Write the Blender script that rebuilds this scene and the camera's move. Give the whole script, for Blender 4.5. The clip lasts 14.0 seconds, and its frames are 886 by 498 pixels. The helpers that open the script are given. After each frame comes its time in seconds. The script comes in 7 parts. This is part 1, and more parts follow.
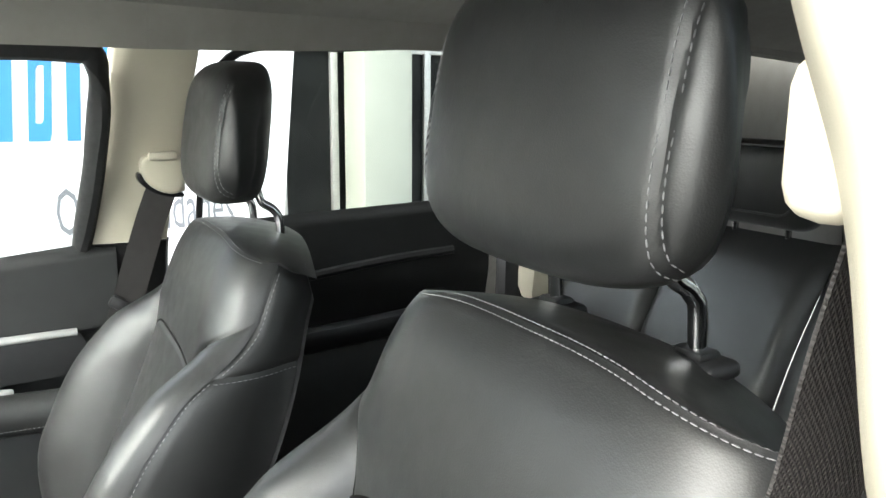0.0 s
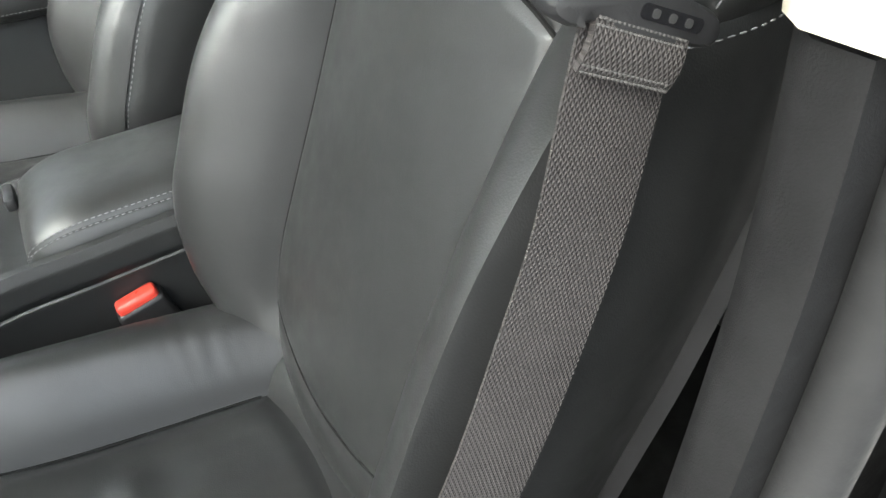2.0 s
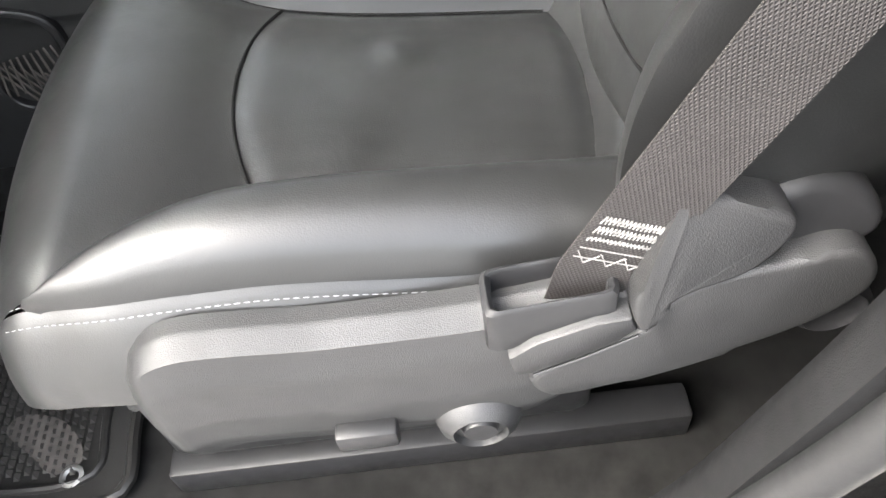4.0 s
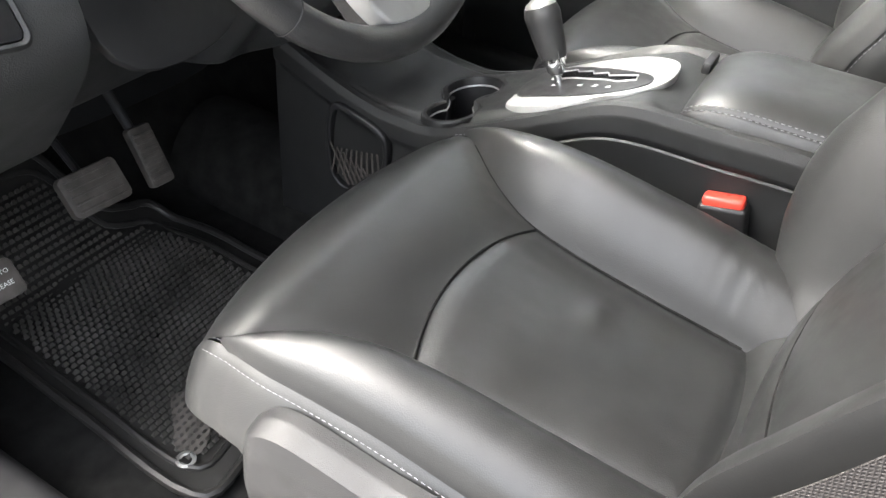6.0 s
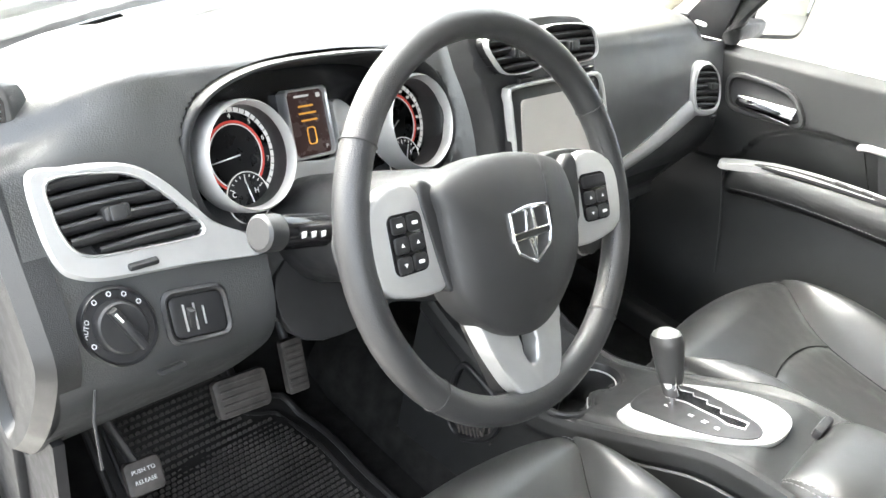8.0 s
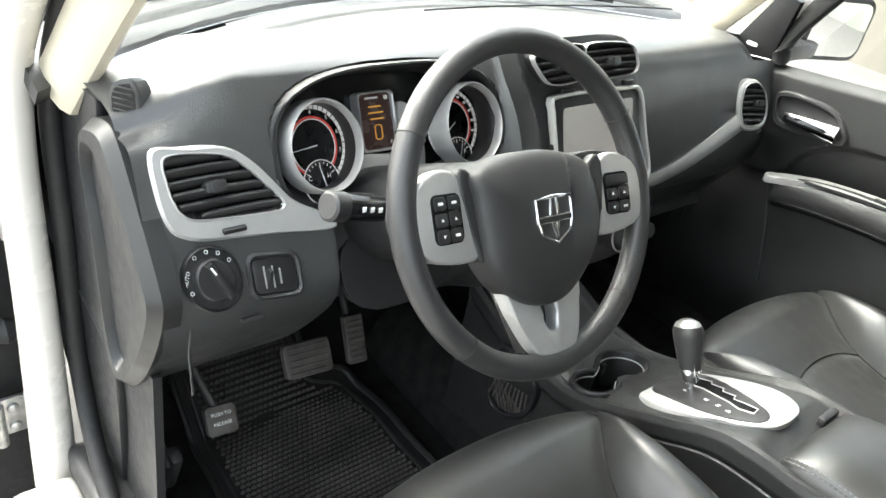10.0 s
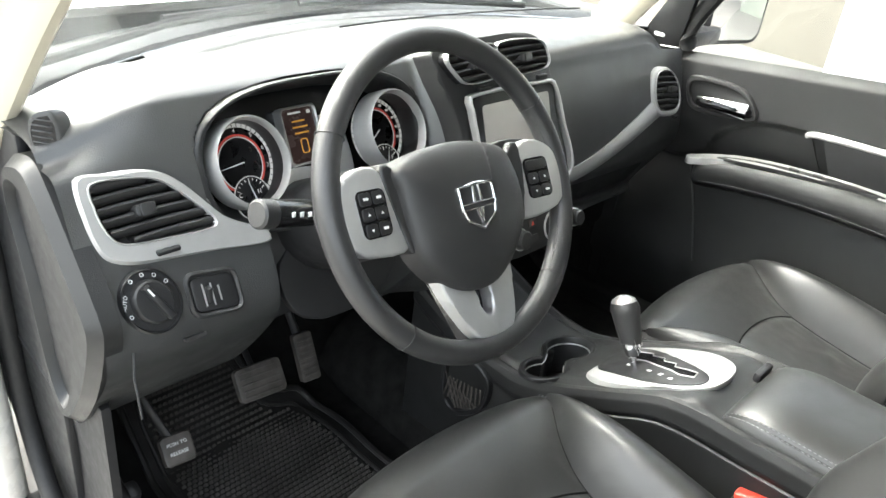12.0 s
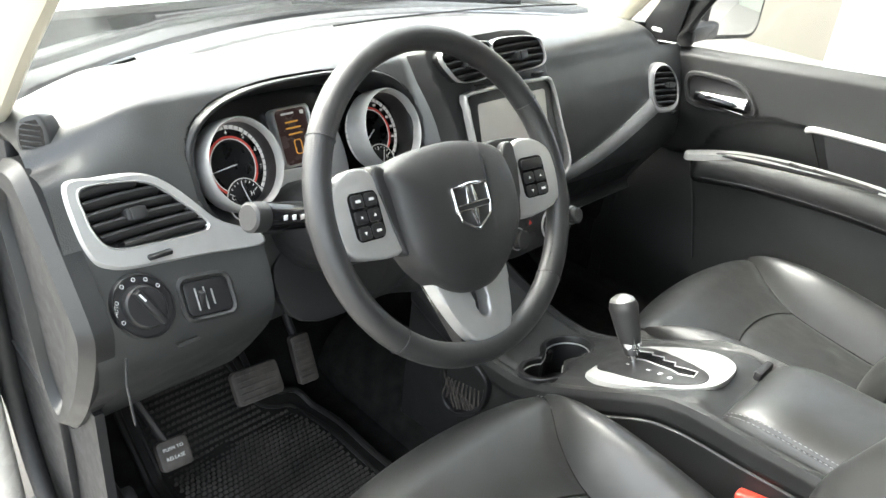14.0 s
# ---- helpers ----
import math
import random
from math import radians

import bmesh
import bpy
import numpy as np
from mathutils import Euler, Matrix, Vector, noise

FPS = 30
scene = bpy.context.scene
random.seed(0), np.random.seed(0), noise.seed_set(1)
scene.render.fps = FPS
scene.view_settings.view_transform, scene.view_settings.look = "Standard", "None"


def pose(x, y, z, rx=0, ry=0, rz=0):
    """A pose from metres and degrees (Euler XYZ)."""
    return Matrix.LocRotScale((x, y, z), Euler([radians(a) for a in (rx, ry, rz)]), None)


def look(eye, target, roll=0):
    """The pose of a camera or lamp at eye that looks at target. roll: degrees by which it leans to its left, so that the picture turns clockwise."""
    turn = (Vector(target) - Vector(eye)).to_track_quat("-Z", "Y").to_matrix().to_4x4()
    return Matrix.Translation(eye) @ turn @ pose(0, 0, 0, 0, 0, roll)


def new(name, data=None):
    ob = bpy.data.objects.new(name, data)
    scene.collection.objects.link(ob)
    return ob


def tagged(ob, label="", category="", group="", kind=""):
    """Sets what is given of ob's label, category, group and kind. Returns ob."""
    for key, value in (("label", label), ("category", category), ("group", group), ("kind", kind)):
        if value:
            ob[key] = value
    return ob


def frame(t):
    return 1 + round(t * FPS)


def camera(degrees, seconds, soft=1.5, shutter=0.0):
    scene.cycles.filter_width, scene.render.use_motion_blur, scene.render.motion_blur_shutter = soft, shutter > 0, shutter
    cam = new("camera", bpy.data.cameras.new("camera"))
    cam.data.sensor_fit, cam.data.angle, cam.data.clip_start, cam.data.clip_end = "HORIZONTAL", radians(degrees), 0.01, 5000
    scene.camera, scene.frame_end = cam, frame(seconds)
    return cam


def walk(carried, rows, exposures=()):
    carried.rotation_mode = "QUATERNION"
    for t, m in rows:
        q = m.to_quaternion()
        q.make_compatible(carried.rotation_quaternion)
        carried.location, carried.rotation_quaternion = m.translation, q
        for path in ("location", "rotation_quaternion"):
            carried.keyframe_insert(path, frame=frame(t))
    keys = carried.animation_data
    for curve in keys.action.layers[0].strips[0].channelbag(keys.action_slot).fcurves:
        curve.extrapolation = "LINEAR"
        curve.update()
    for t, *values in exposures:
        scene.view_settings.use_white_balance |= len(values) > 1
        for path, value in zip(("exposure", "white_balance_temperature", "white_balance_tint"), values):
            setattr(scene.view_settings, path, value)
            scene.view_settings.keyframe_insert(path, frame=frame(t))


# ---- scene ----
cam = camera(60.5, 14.0)
PATH = [
    (0, (-0.7729, -0.3599, 1.3231), (0.9012, -1.2868, 0.9479), 0.51),
    (0.5, (-0.7852, -0.3701, 1.2934), (0.8023, -1.3255, 0.6856), -1.57),
    (1, (-0.8051, -0.3565, 1.2489), (0.7268, -1.2510, 0.4391), -2.95),
    (1.5, (-0.8231, -0.3498, 1.2006), (0.6560, -1.1610, 0.2224), -3.45),
    (2, (-0.8405, -0.3380, 1.1533), (0.5289, -1.0099, 0.0205), -5.56),
    (2.5, (-0.8534, -0.3461, 1.0895), (0.4558, -0.8781, -0.1804), -8.98),
    (3, (-0.8586, -0.3331, 1.0394), (0.3671, -0.7132, -0.3618), -10.30),
    (3.5, (-0.8612, -0.2976, 1.0194), (0.2972, -0.4659, -0.4772), -12.57),
    (3.7, (-0.8686, -0.2878, 1.0099), (0.2874, -0.3624, -0.4961), -11.51),
    (5.8, (-0.902, -0.367, 1.081), (0.487, 0.295, -0.198), 5.4),
    (6, (-0.891, -0.364, 1.125), (0.484, 0.319, -0.157), 6.6),
    (6.5, (-0.88, -0.36, 1.19), (0.5, 0.49, 0.019), 8.2),
    (7, (-0.885, -0.341, 1.242), (0.471, 0.609, 0.12), 10.0),
    (7.5, (-0.891, -0.327, 1.297), (0.469, 0.687, 0.237), 12.0),
    (8, (-0.883, -0.312, 1.342), (0.446, 0.761, 0.302), 11.9),
    (8.2, (-0.873, -0.308, 1.354), (0.451, 0.769, 0.311), 11.9),
    (10.3, (-0.96, -0.447, 1.395), (0.234, 0.77, 0.349), 11.5),
    (10.5, (-0.959, -0.456, 1.397), (0.251, 0.752, 0.359), 10.9),
    (11, (-0.964, -0.473, 1.396), (0.314, 0.7, 0.401), 9.9),
    (11.5, (-0.967, -0.478, 1.384), (0.335, 0.678, 0.4), 7.7),
    (12, (-0.963, -0.477, 1.378), (0.345, 0.678, 0.4), 7.3),
    (12.5, (-0.958, -0.479, 1.38), (0.353, 0.682, 0.413), 7.2),
    (13, (-0.954, -0.481, 1.379), (0.349, 0.685, 0.408), 6.8),
    (13.5, (-0.952, -0.477, 1.378), (0.347, 0.687, 0.4), 6.5),
    (14, (-0.949, -0.474, 1.378), (0.354, 0.68, 0.393), 6.7),
]
walk(cam, [(t, look(eye, target, roll)) for t, eye, target, roll in PATH], [(0.0, 2.98, 6400, 3), (0.5, 3.03, 6350, 3), (1.0, 3.02, 6300, 3), (1.5, 2.68, 6300, 2), (2.0, 2.88, 6350, 3), (2.5, 3.4, 6500, 6), (3.0, 3.55, 6600, 9), (3.7, 3.6, 6600, 9), (5.8, 3.4, 6650, 9), (6.5, 3.75, 6650, 9), (7.0, 4.2, 6650, 9), (7.5, 4.22, 6600, 8), (8.2, 3.92, 6550, 6), (10.3, 3.3, 6600, 4), (14.0, 3.45, 6600, 4)])

# ---------------------------------------------------------------- world and light
world = bpy.data.worlds.new("sky")
scene.world = world
world.use_nodes = True
wt = world.node_tree
sky = wt.nodes.new("ShaderNodeTexSky")
sky.sky_type = "NISHITA"
sky.sun_disc = False
sky.sun_elevation, sky.sun_rotation = radians(46.5), radians(-18)
sky.air_density, sky.dust_density, sky.ozone_density = 1.0, 5.0, 0.3
wt.nodes["Background"].inputs["Strength"].default_value = 0.145
pale = wt.nodes.new("ShaderNodeHueSaturation")
pale.inputs["Saturation"].default_value = 0.4
wt.links.new(sky.outputs["Color"], pale.inputs["Color"])
wt.links.new(pale.outputs["Color"], wt.nodes["Background"].inputs["Color"])
sun = bpy.data.lights.new("sun", "SUN")
sun.energy, sun.angle, sun.color = 0.7, radians(60), (1.0, 0.99, 0.97)
sun_ob = new("sun", sun)
sun_ob.matrix_world = look((-2.3, 7.2, 8), (0, 0, 0.8))

# ---------------------------------------------------------------- materials
def mat(name, color, rough=0.5, metal=0.0, grain=0.0, gscale=900.0, var=0.12, vscale=14.0, spec=0.5, coat=0.0, wear=0.0, rvar=0.08, emit=0.0, voro=False, crease=0.0):
    m = bpy.data.materials.new(name)
    m.use_nodes = True
    nt = m.node_tree
    b = nt.nodes["Principled BSDF"]
    b.inputs["Metallic"].default_value = metal
    b.inputs["Specular IOR Level"].default_value = spec
    b.inputs["Coat Weight"].default_value = coat
    tc = nt.nodes.new("ShaderNodeTexCoord")
    n1 = nt.nodes.new("ShaderNodeTexNoise")
    n1.inputs["Scale"].default_value, n1.inputs["Detail"].default_value = vscale, 5.0
    nt.links.new(tc.outputs["Object"], n1.inputs["Vector"])
    ramp = nt.nodes.new("ShaderNodeMapRange")
    ramp.inputs["From Min"].default_value, ramp.inputs["From Max"].default_value = 0.3, 0.7
    ramp.inputs["To Min"].default_value, ramp.inputs["To Max"].default_value = 1 - var, 1 + var
    nt.links.new(n1.outputs["Fac"], ramp.inputs["Value"])
    mul = nt.nodes.new("ShaderNodeVectorMath")
    mul.operation = "SCALE"
    mul.inputs[0].default_value = color
    nt.links.new(ramp.outputs["Result"], mul.inputs["Scale"])
    nt.links.new(mul.outputs["Vector"], b.inputs["Base Color"])
    n2 = nt.nodes.new("ShaderNodeTexNoise")
    n2.inputs["Scale"].default_value, n2.inputs["Detail"].default_value = vscale * 4.3, 6.0
    nt.links.new(tc.outputs["Object"], n2.inputs["Vector"])
    rr = nt.nodes.new("ShaderNodeMapRange")
    rr.inputs["From Min"].default_value, rr.inputs["From Max"].default_value = 0.3, 0.7
    rr.inputs["To Min"].default_value, rr.inputs["To Max"].default_value = max(0.02, rough - rvar), min(1, rough + rvar)
    nt.links.new(n2.outputs["Fac"], rr.inputs["Value"])
    nt.links.new(rr.outputs["Result"], b.inputs["Roughness"])
    if grain:
        bump = nt.nodes.new("ShaderNodeBump")
        bump.inputs["Strength"].default_value, bump.inputs["Distance"].default_value = grain, 0.0006
        if voro:
            g = nt.nodes.new("ShaderNodeTexVoronoi")
            g.inputs["Scale"].default_value = gscale
            nt.links.new(g.outputs["Distance"], bump.inputs["Height"])
        else:
            g = nt.nodes.new("ShaderNodeTexNoise")
            g.inputs["Scale"].default_value, g.inputs["Detail"].default_value = gscale, 3.0
            nt.links.new(g.outputs["Fac"], bump.inputs["Height"])
        nt.links.new(tc.outputs["Object"], g.inputs["Vector"])
        nt.links.new(bump.outputs["Normal"], b.inputs["Normal"])
        if crease:
            # soft wrinkles of stretched hide, coarser than the grain
            wr = nt.nodes.new("ShaderNodeTexNoise")
            wr.inputs["Scale"].default_value, wr.inputs["Detail"].default_value, wr.inputs["Distortion"].default_value = 26.0, 4.0, 1.2
            nt.links.new(tc.outputs["Object"], wr.inputs["Vector"])
            soft_bump = nt.nodes.new("ShaderNodeBump")
            soft_bump.inputs["Strength"].default_value, soft_bump.inputs["Distance"].default_value = crease, 0.0022
            nt.links.new(wr.outputs["Fac"], soft_bump.inputs["Height"])
            nt.links.new(soft_bump.outputs["Normal"], bump.inputs["Normal"])
    if emit:
        b.inputs["Emission Color"].default_value = (*color, 1)
        b.inputs["Emission Strength"].default_value = emit
    return m


def woven(name, color, cell=0.0022, rough=0.6):
    """A belt's herringbone weave, by two crossed waves."""
    m = mat(name, color, rough, spec=0.4)
    nt = m.node_tree
    b = nt.nodes["Principled BSDF"]
    uv = nt.nodes.new("ShaderNodeUVMap")
    uv.uv_map = "UVMap"
    hs = []
    for rot in (0.62, -0.62):
        w = nt.nodes.new("ShaderNodeTexWave")
        w.inputs["Scale"].default_value = 0.32 / cell
        w.inputs["Distortion"].default_value = 0.6
        mp = nt.nodes.new("ShaderNodeMapping")
        mp.inputs["Rotation"].default_value = (0, 0, rot)
        nt.links.new(uv.outputs["UV"], mp.inputs["Vector"])
        nt.links.new(mp.outputs["Vector"], w.inputs["Vector"])
        hs.append(w)
    mx = nt.nodes.new("ShaderNodeMath")
    mx.operation = "MAXIMUM"
    nt.links.new(hs[0].outputs["Fac"], mx.inputs[0])
    nt.links.new(hs[1].outputs["Fac"], mx.inputs[1])
    bump = nt.nodes.new("ShaderNodeBump")
    bump.inputs["Strength"].default_value, bump.inputs["Distance"].default_value = 0.7, 0.0008
    nt.links.new(mx.outputs["Value"], bump.inputs["Height"])
    nt.links.new(bump.outputs["Normal"], b.inputs["Normal"])
    return m


def glass(name, tint=(1, 1, 1), rough=0.0):
    m = bpy.data.materials.new(name)
    m.use_nodes = True
    b = m.node_tree.nodes["Principled BSDF"]
    b.inputs["Base Color"].default_value = (*tint, 1)
    b.inputs["Transmission Weight"].default_value = 1.0
    b.inputs["Roughness"].default_value = rough
    b.inputs["IOR"].default_value = 1.45
    return m


LEATHER = mat("black_leather", (0.0135, 0.0138, 0.0140), 0.425, grain=0.14, gscale=800, var=0.15, vscale=9, spec=0.72, rvar=0.05, voro=True, crease=0.16)
WHEEL_LEATHER = mat("wheel_leather", (0.024, 0.024, 0.0247), 0.40, grain=0.3, gscale=800, var=0.12, vscale=12, spec=0.6, voro=True)
DARK_THREAD = mat("dark_belt_thread", (0.055, 0.053, 0.052), 0.7, var=0.2, vscale=200)
BELT_THREAD = mat("belt_thread", (0.20, 0.195, 0.19), 0.7, var=0.2, vscale=200)
SEAM = mat("sunk_seam", (0.004, 0.004, 0.004), 0.8, spec=0.2)
THREAD = mat("grey_thread", (0.22, 0.22, 0.225), 0.7, var=0.2, vscale=200)
PLASTIC = mat("charcoal_plastic", (0.021, 0.021, 0.0217), 0.48, grain=0.35, gscale=1100, var=0.12, vscale=6, spec=0.55, voro=True)
PLASTIC_SOFT = mat("soft_dash_skin", (0.037, 0.0378, 0.0383), 0.36, grain=0.45, gscale=620, var=0.10, vscale=5, spec=1.0, voro=True)
DOOR_SKIN = mat("door_skin", (0.0145, 0.0149, 0.0152), 0.46, grain=0.35, gscale=900, var=0.1, vscale=6, spec=0.5, voro=True)
PILLAR_PLASTIC = mat("pillar_plastic", (0.0072, 0.0072, 0.0076), 0.66, grain=0.4, gscale=1000, var=0.3, vscale=20, spec=0.22)
PLASTIC_DARK = mat("black_plastic", (0.014, 0.014, 0.015), 0.45, grain=0.15, gscale=900, var=0.15)
GLOSS = mat("gloss_black", (0.008, 0.008, 0.009), 0.15, var=0.1)
SILVER = mat("satin_silver_paint", (0.50, 0.50, 0.495), 0.40, metal=0.6, grain=0.05, gscale=2500, var=0.05, vscale=30)
CHROME = mat("chrome", (0.75, 0.75, 0.76), 0.12, metal=1.0, var=0.03, rvar=0.04)
STEEL = mat("zinc_plated_steel", (0.45, 0.45, 0.44), 0.35, metal=0.9, var=0.25, vscale=60)
CREAM = mat("cream_trim_plastic", (0.50, 0.465, 0.37), 0.55, grain=0.15, gscale=1200, var=0.03, vscale=5)
HEADLINER = mat("grey_headliner_fabric", (0.27, 0.26, 0.24), 0.9, grain=0.5, gscale=1500, var=0.06, vscale=20)
PAINT = mat("white_body_paint", (0.62, 0.60, 0.56), 0.25, coat=0.6, var=0.03, vscale=4)
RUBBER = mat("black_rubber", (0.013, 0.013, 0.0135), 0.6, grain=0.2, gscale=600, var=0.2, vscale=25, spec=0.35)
CARPET = mat("black_carpet", (0.015, 0.0148, 0.0145), 0.95, grain=1.0, gscale=1400, var=0.35, vscale=30, spec=0.1)
MATRUB = mat("dusty_rubber_mat", (0.017, 0.0162, 0.0154), 0.42, grain=0.3, gscale=500, var=0.45, vscale=11)
# worn mat ribs; the glints on their tops are put into the paler colour
MATRIB = mat("worn_glinting_mat_ribs", (0.055, 0.052, 0.048), 0.38, grain=0.3, gscale=500, var=0.6, vscale=9)
PEDAL = mat("worn_pedal_rubber", (0.075, 0.067, 0.061), 0.6, grain=0.4, gscale=300, var=0.4, vscale=40)
BELT = woven("black_belt_webbing", (0.026, 0.0232, 0.0228))
RED = mat("red_release_button", (0.62, 0.06, 0.04), 0.35, var=0.1)
WHITE_INK = mat("white_print", (0.75, 0.75, 0.75), 0.5)
SCREEN = mat("grey_display_glass", (0.45, 0.43, 0.40), 0.08, var=0.05, vscale=10, coat=0.5)
GAUGE = mat("gauge_face", (0.012, 0.012, 0.013), 0.3)
RED_GLOW = mat("red_gauge_light", (0.40, 0.045, 0.035), 0.5, emit=0.04)
WHITE_GLOW = mat("white_gauge_light", (0.5, 0.49, 0.48), 0.5, emit=0.04)
AMBER_GLOW = mat("amber_display_light", (0.8, 0.38, 0.06), 0.5, emit=0.02)
LCD = mat("brown_display", (0.030, 0.017, 0.016), 0.25, emit=0.05)
MIRROR = mat("mirror_glass", (0.9, 0.9, 0.9), 0.02, metal=1.0, var=0.0, rvar=0.0)
GLASS = glass("clear_glass", (0.86, 0.885, 0.87))
GLASS_DARK = glass("tinted_glass", (0.30, 0.32, 0.315))
CONCRETE = mat("concrete_paving", (0.15, 0.147, 0.142), 0.85, grain=0.5, gscale=60, var=0.12, vscale=1.3)
PLASTER = mat("white_plaster", (0.31, 0.325, 0.285), 0.8, grain=0.3, gscale=80, var=0.04, vscale=2)
BANNER = mat("white_vinyl_banner", (0.62, 0.63, 0.64), 0.45, var=0.02, vscale=3)
BLUE_INK = mat("light_blue_print", (0.03, 0.17, 0.45), 0.5, var=0.04)
GREY_INK = mat("grey_print", (0.13, 0.135, 0.15), 0.5, var=0.04)
BEIGE_WALL = mat("beige_plaster", (0.31, 0.285, 0.245), 0.85, grain=0.3, gscale=60, var=0.05, vscale=1.5)
# window glass, and the room behind it with its shade as near-black colour
SHOWROOM_DARK = mat("dark_glass_and_room_shade", (0.01, 0.011, 0.011), 0.12, var=0.3, vscale=2, spec=0.12)
ALU = mat("aluminium_frame", (0.5, 0.5, 0.48), 0.4, metal=0.7)

# ---------------------------------------------------------------- mesh helpers
def thing(name, loc, label, category, group="", kind=""):
    ob = new(name)
    ob.location = loc
    ob.empty_display_size = 0.05
    return tagged(ob, label, category, group, kind)


def root_of(ob):
    while ob.parent:
        ob = ob.parent
    return ob


def finish(bm, name, mats, angle=38):
    bmesh.ops.remove_doubles(bm, verts=bm.verts, dist=1e-6)
    bmesh.ops.recalc_face_normals(bm, faces=bm.faces)
    me = bpy.data.meshes.new(name)
    bm.to_mesh(me)
    bm.free()
    for m in mats if isinstance(mats, (list, tuple)) else [mats]:
        me.materials.append(m)
    me.shade_smooth()
    me.set_sharp_from_angle(angle=radians(angle))
    return me


def part(name, bm, material, parent, label="", angle=38):
    """One mesh, given in world places, under a thing or under a part."""
    base = root_of(parent)
    bmesh.ops.translate(bm, verts=bm.verts, vec=-base.location)
    ob = new(name, finish(bm, name, material, angle))
    ob.parent = parent
    return tagged(ob, label)


def solid(name, bm, material, label, category, kind="structure", angle=38):
    return tagged(new(name, finish(bm, name, material, angle)), label, category, "", kind)


def merge(*bms):
    out = bms[0]
    for b in bms[1:]:
        tmp = bpy.data.meshes.new("tmp")
        b.to_mesh(tmp)
        b.free()
        out.from_mesh(tmp)
        bpy.data.meshes.remove(tmp)
    return out


def box(c, s, bev=0.003, turn=(0, 0, 0), seg=2):
    bm = bmesh.new()
    bmesh.ops.create_cube(bm, size=1.0)
    bmesh.ops.scale(bm, verts=bm.verts, vec=s)
    if bev:
        bmesh.ops.bevel(bm, geom=bm.edges[:], offset=min(bev, 0.49 * min(s)), segments=seg, affect="EDGES", profile=0.5)
    bmesh.ops.transform(bm, verts=bm.verts, matrix=pose(*c, *turn))
    return bm


def surf(fn, nu, nv, closed_u=False, closed_v=False):
    """A grid of fn(u, v), u and v from 0 to 1."""
    bm = bmesh.new()
    ru = nu if closed_u else nu + 1
    rv = nv if closed_v else nv + 1
    g = [[bm.verts.new(fn(i / nu, j / nv)) for j in range(rv)] for i in range(ru)]
    for i in range(nu):
        for j in range(nv):
            a, b = g[i][j], g[(i + 1) % ru][j]
            c, d = g[(i + 1) % ru][(j + 1) % rv], g[i][(j + 1) % rv]
            bm.faces.new((a, b, c, d))
    return bm


def thick(bm, d):
    bmesh.ops.recalc_face_normals(bm, faces=bm.faces)
    bmesh.ops.solidify(bm, geom=bm.faces[:], thickness=d)
    return bm


def hermite(xs, ys):
    xs, ys = np.array(xs, float), np.array(ys, float)
    if xs[0] > xs[-1]:
        xs, ys = xs[::-1], ys[::-1]
    d = np.diff(ys) / np.diff(xs)
    m = np.r_[d[0], (d[:-1] + d[1:]) / 2, d[-1]]
    for i in range(1, len(xs) - 1):
        if d[i - 1] * d[i] <= 0:
            m[i] = 0

    def f(x):
        x = min(max(x, xs[0]), xs[-1])
        k = min(int(np.searchsorted(xs, x, "right")) - 1, len(xs) - 2)
        h = xs[k + 1] - xs[k]
        t = (x - xs[k]) / h
        return float((2 * t**3 - 3 * t * t + 1) * ys[k] + (t**3 - 2 * t * t + t) * h * m[k] + (3 * t * t - 2 * t**3) * ys[k + 1] + (t**3 - t * t) * h * m[k + 1])

    return f


def spline(pts, n=8, closed=False):
    """Points along a smooth curve through pts."""
    p = [Vector(q) for q in pts]
    k = len(p)
    out = []
    for i in range(k if closed else k - 1):
        a, b, c, d = (p[(i + j) % k] if closed else p[min(max(i + j, 0), k - 1)] for j in (-1, 0, 1, 2))
        for s in range(n):
            t = s / n
            out.append(0.5 * (2 * b + (c - a) * t + (2 * a - 5 * b + 4 * c - d) * t * t + (3 * b - a - 3 * c + d) * t**3))
    if not closed:
        out.append(p[-1])
    return out


def tube(path, r, n=10, closed=False, flat=1.0, up=None):
    """A round or flattened bar along a path."""
    bm = bmesh.new()
    p = [Vector(q) for q in path]
    k = len(p)
    rings = []
    nrm = None
    for i in range(k):
        a, b = (p[i - 1], p[(i + 1) % k]) if closed else (p[max(i - 1, 0)], p[min(i + 1, k - 1)])
        t = (b - a).normalized()
        if up is not None:
            nrm = (Vector(up) - t * t.dot(Vector(up))).normalized()
        elif nrm is None:
            nrm = t.orthogonal().normalized()
        else:
            nrm = (nrm - t * t.dot(nrm)).normalized()
        bi = t.cross(nrm)
        rr = r(i / max(1, k - 1)) if callable(r) else r
        rings.append([bm.verts.new(p[i] + nrm * rr * flat * math.cos(2 * math.pi * j / n) + bi * rr * math.sin(2 * math.pi * j / n)) for j in range(n)])
    for i in range(k if closed else k - 1):
        for j in range(n):
            a, b = rings[i], rings[(i + 1) % k]
            bm.faces.new((a[j], a[(j + 1) % n], b[(j + 1) % n], b[j]))
    if not closed:
        bm.faces.new(rings[0][::-1])
        bm.faces.new(rings[-1])
    return bm


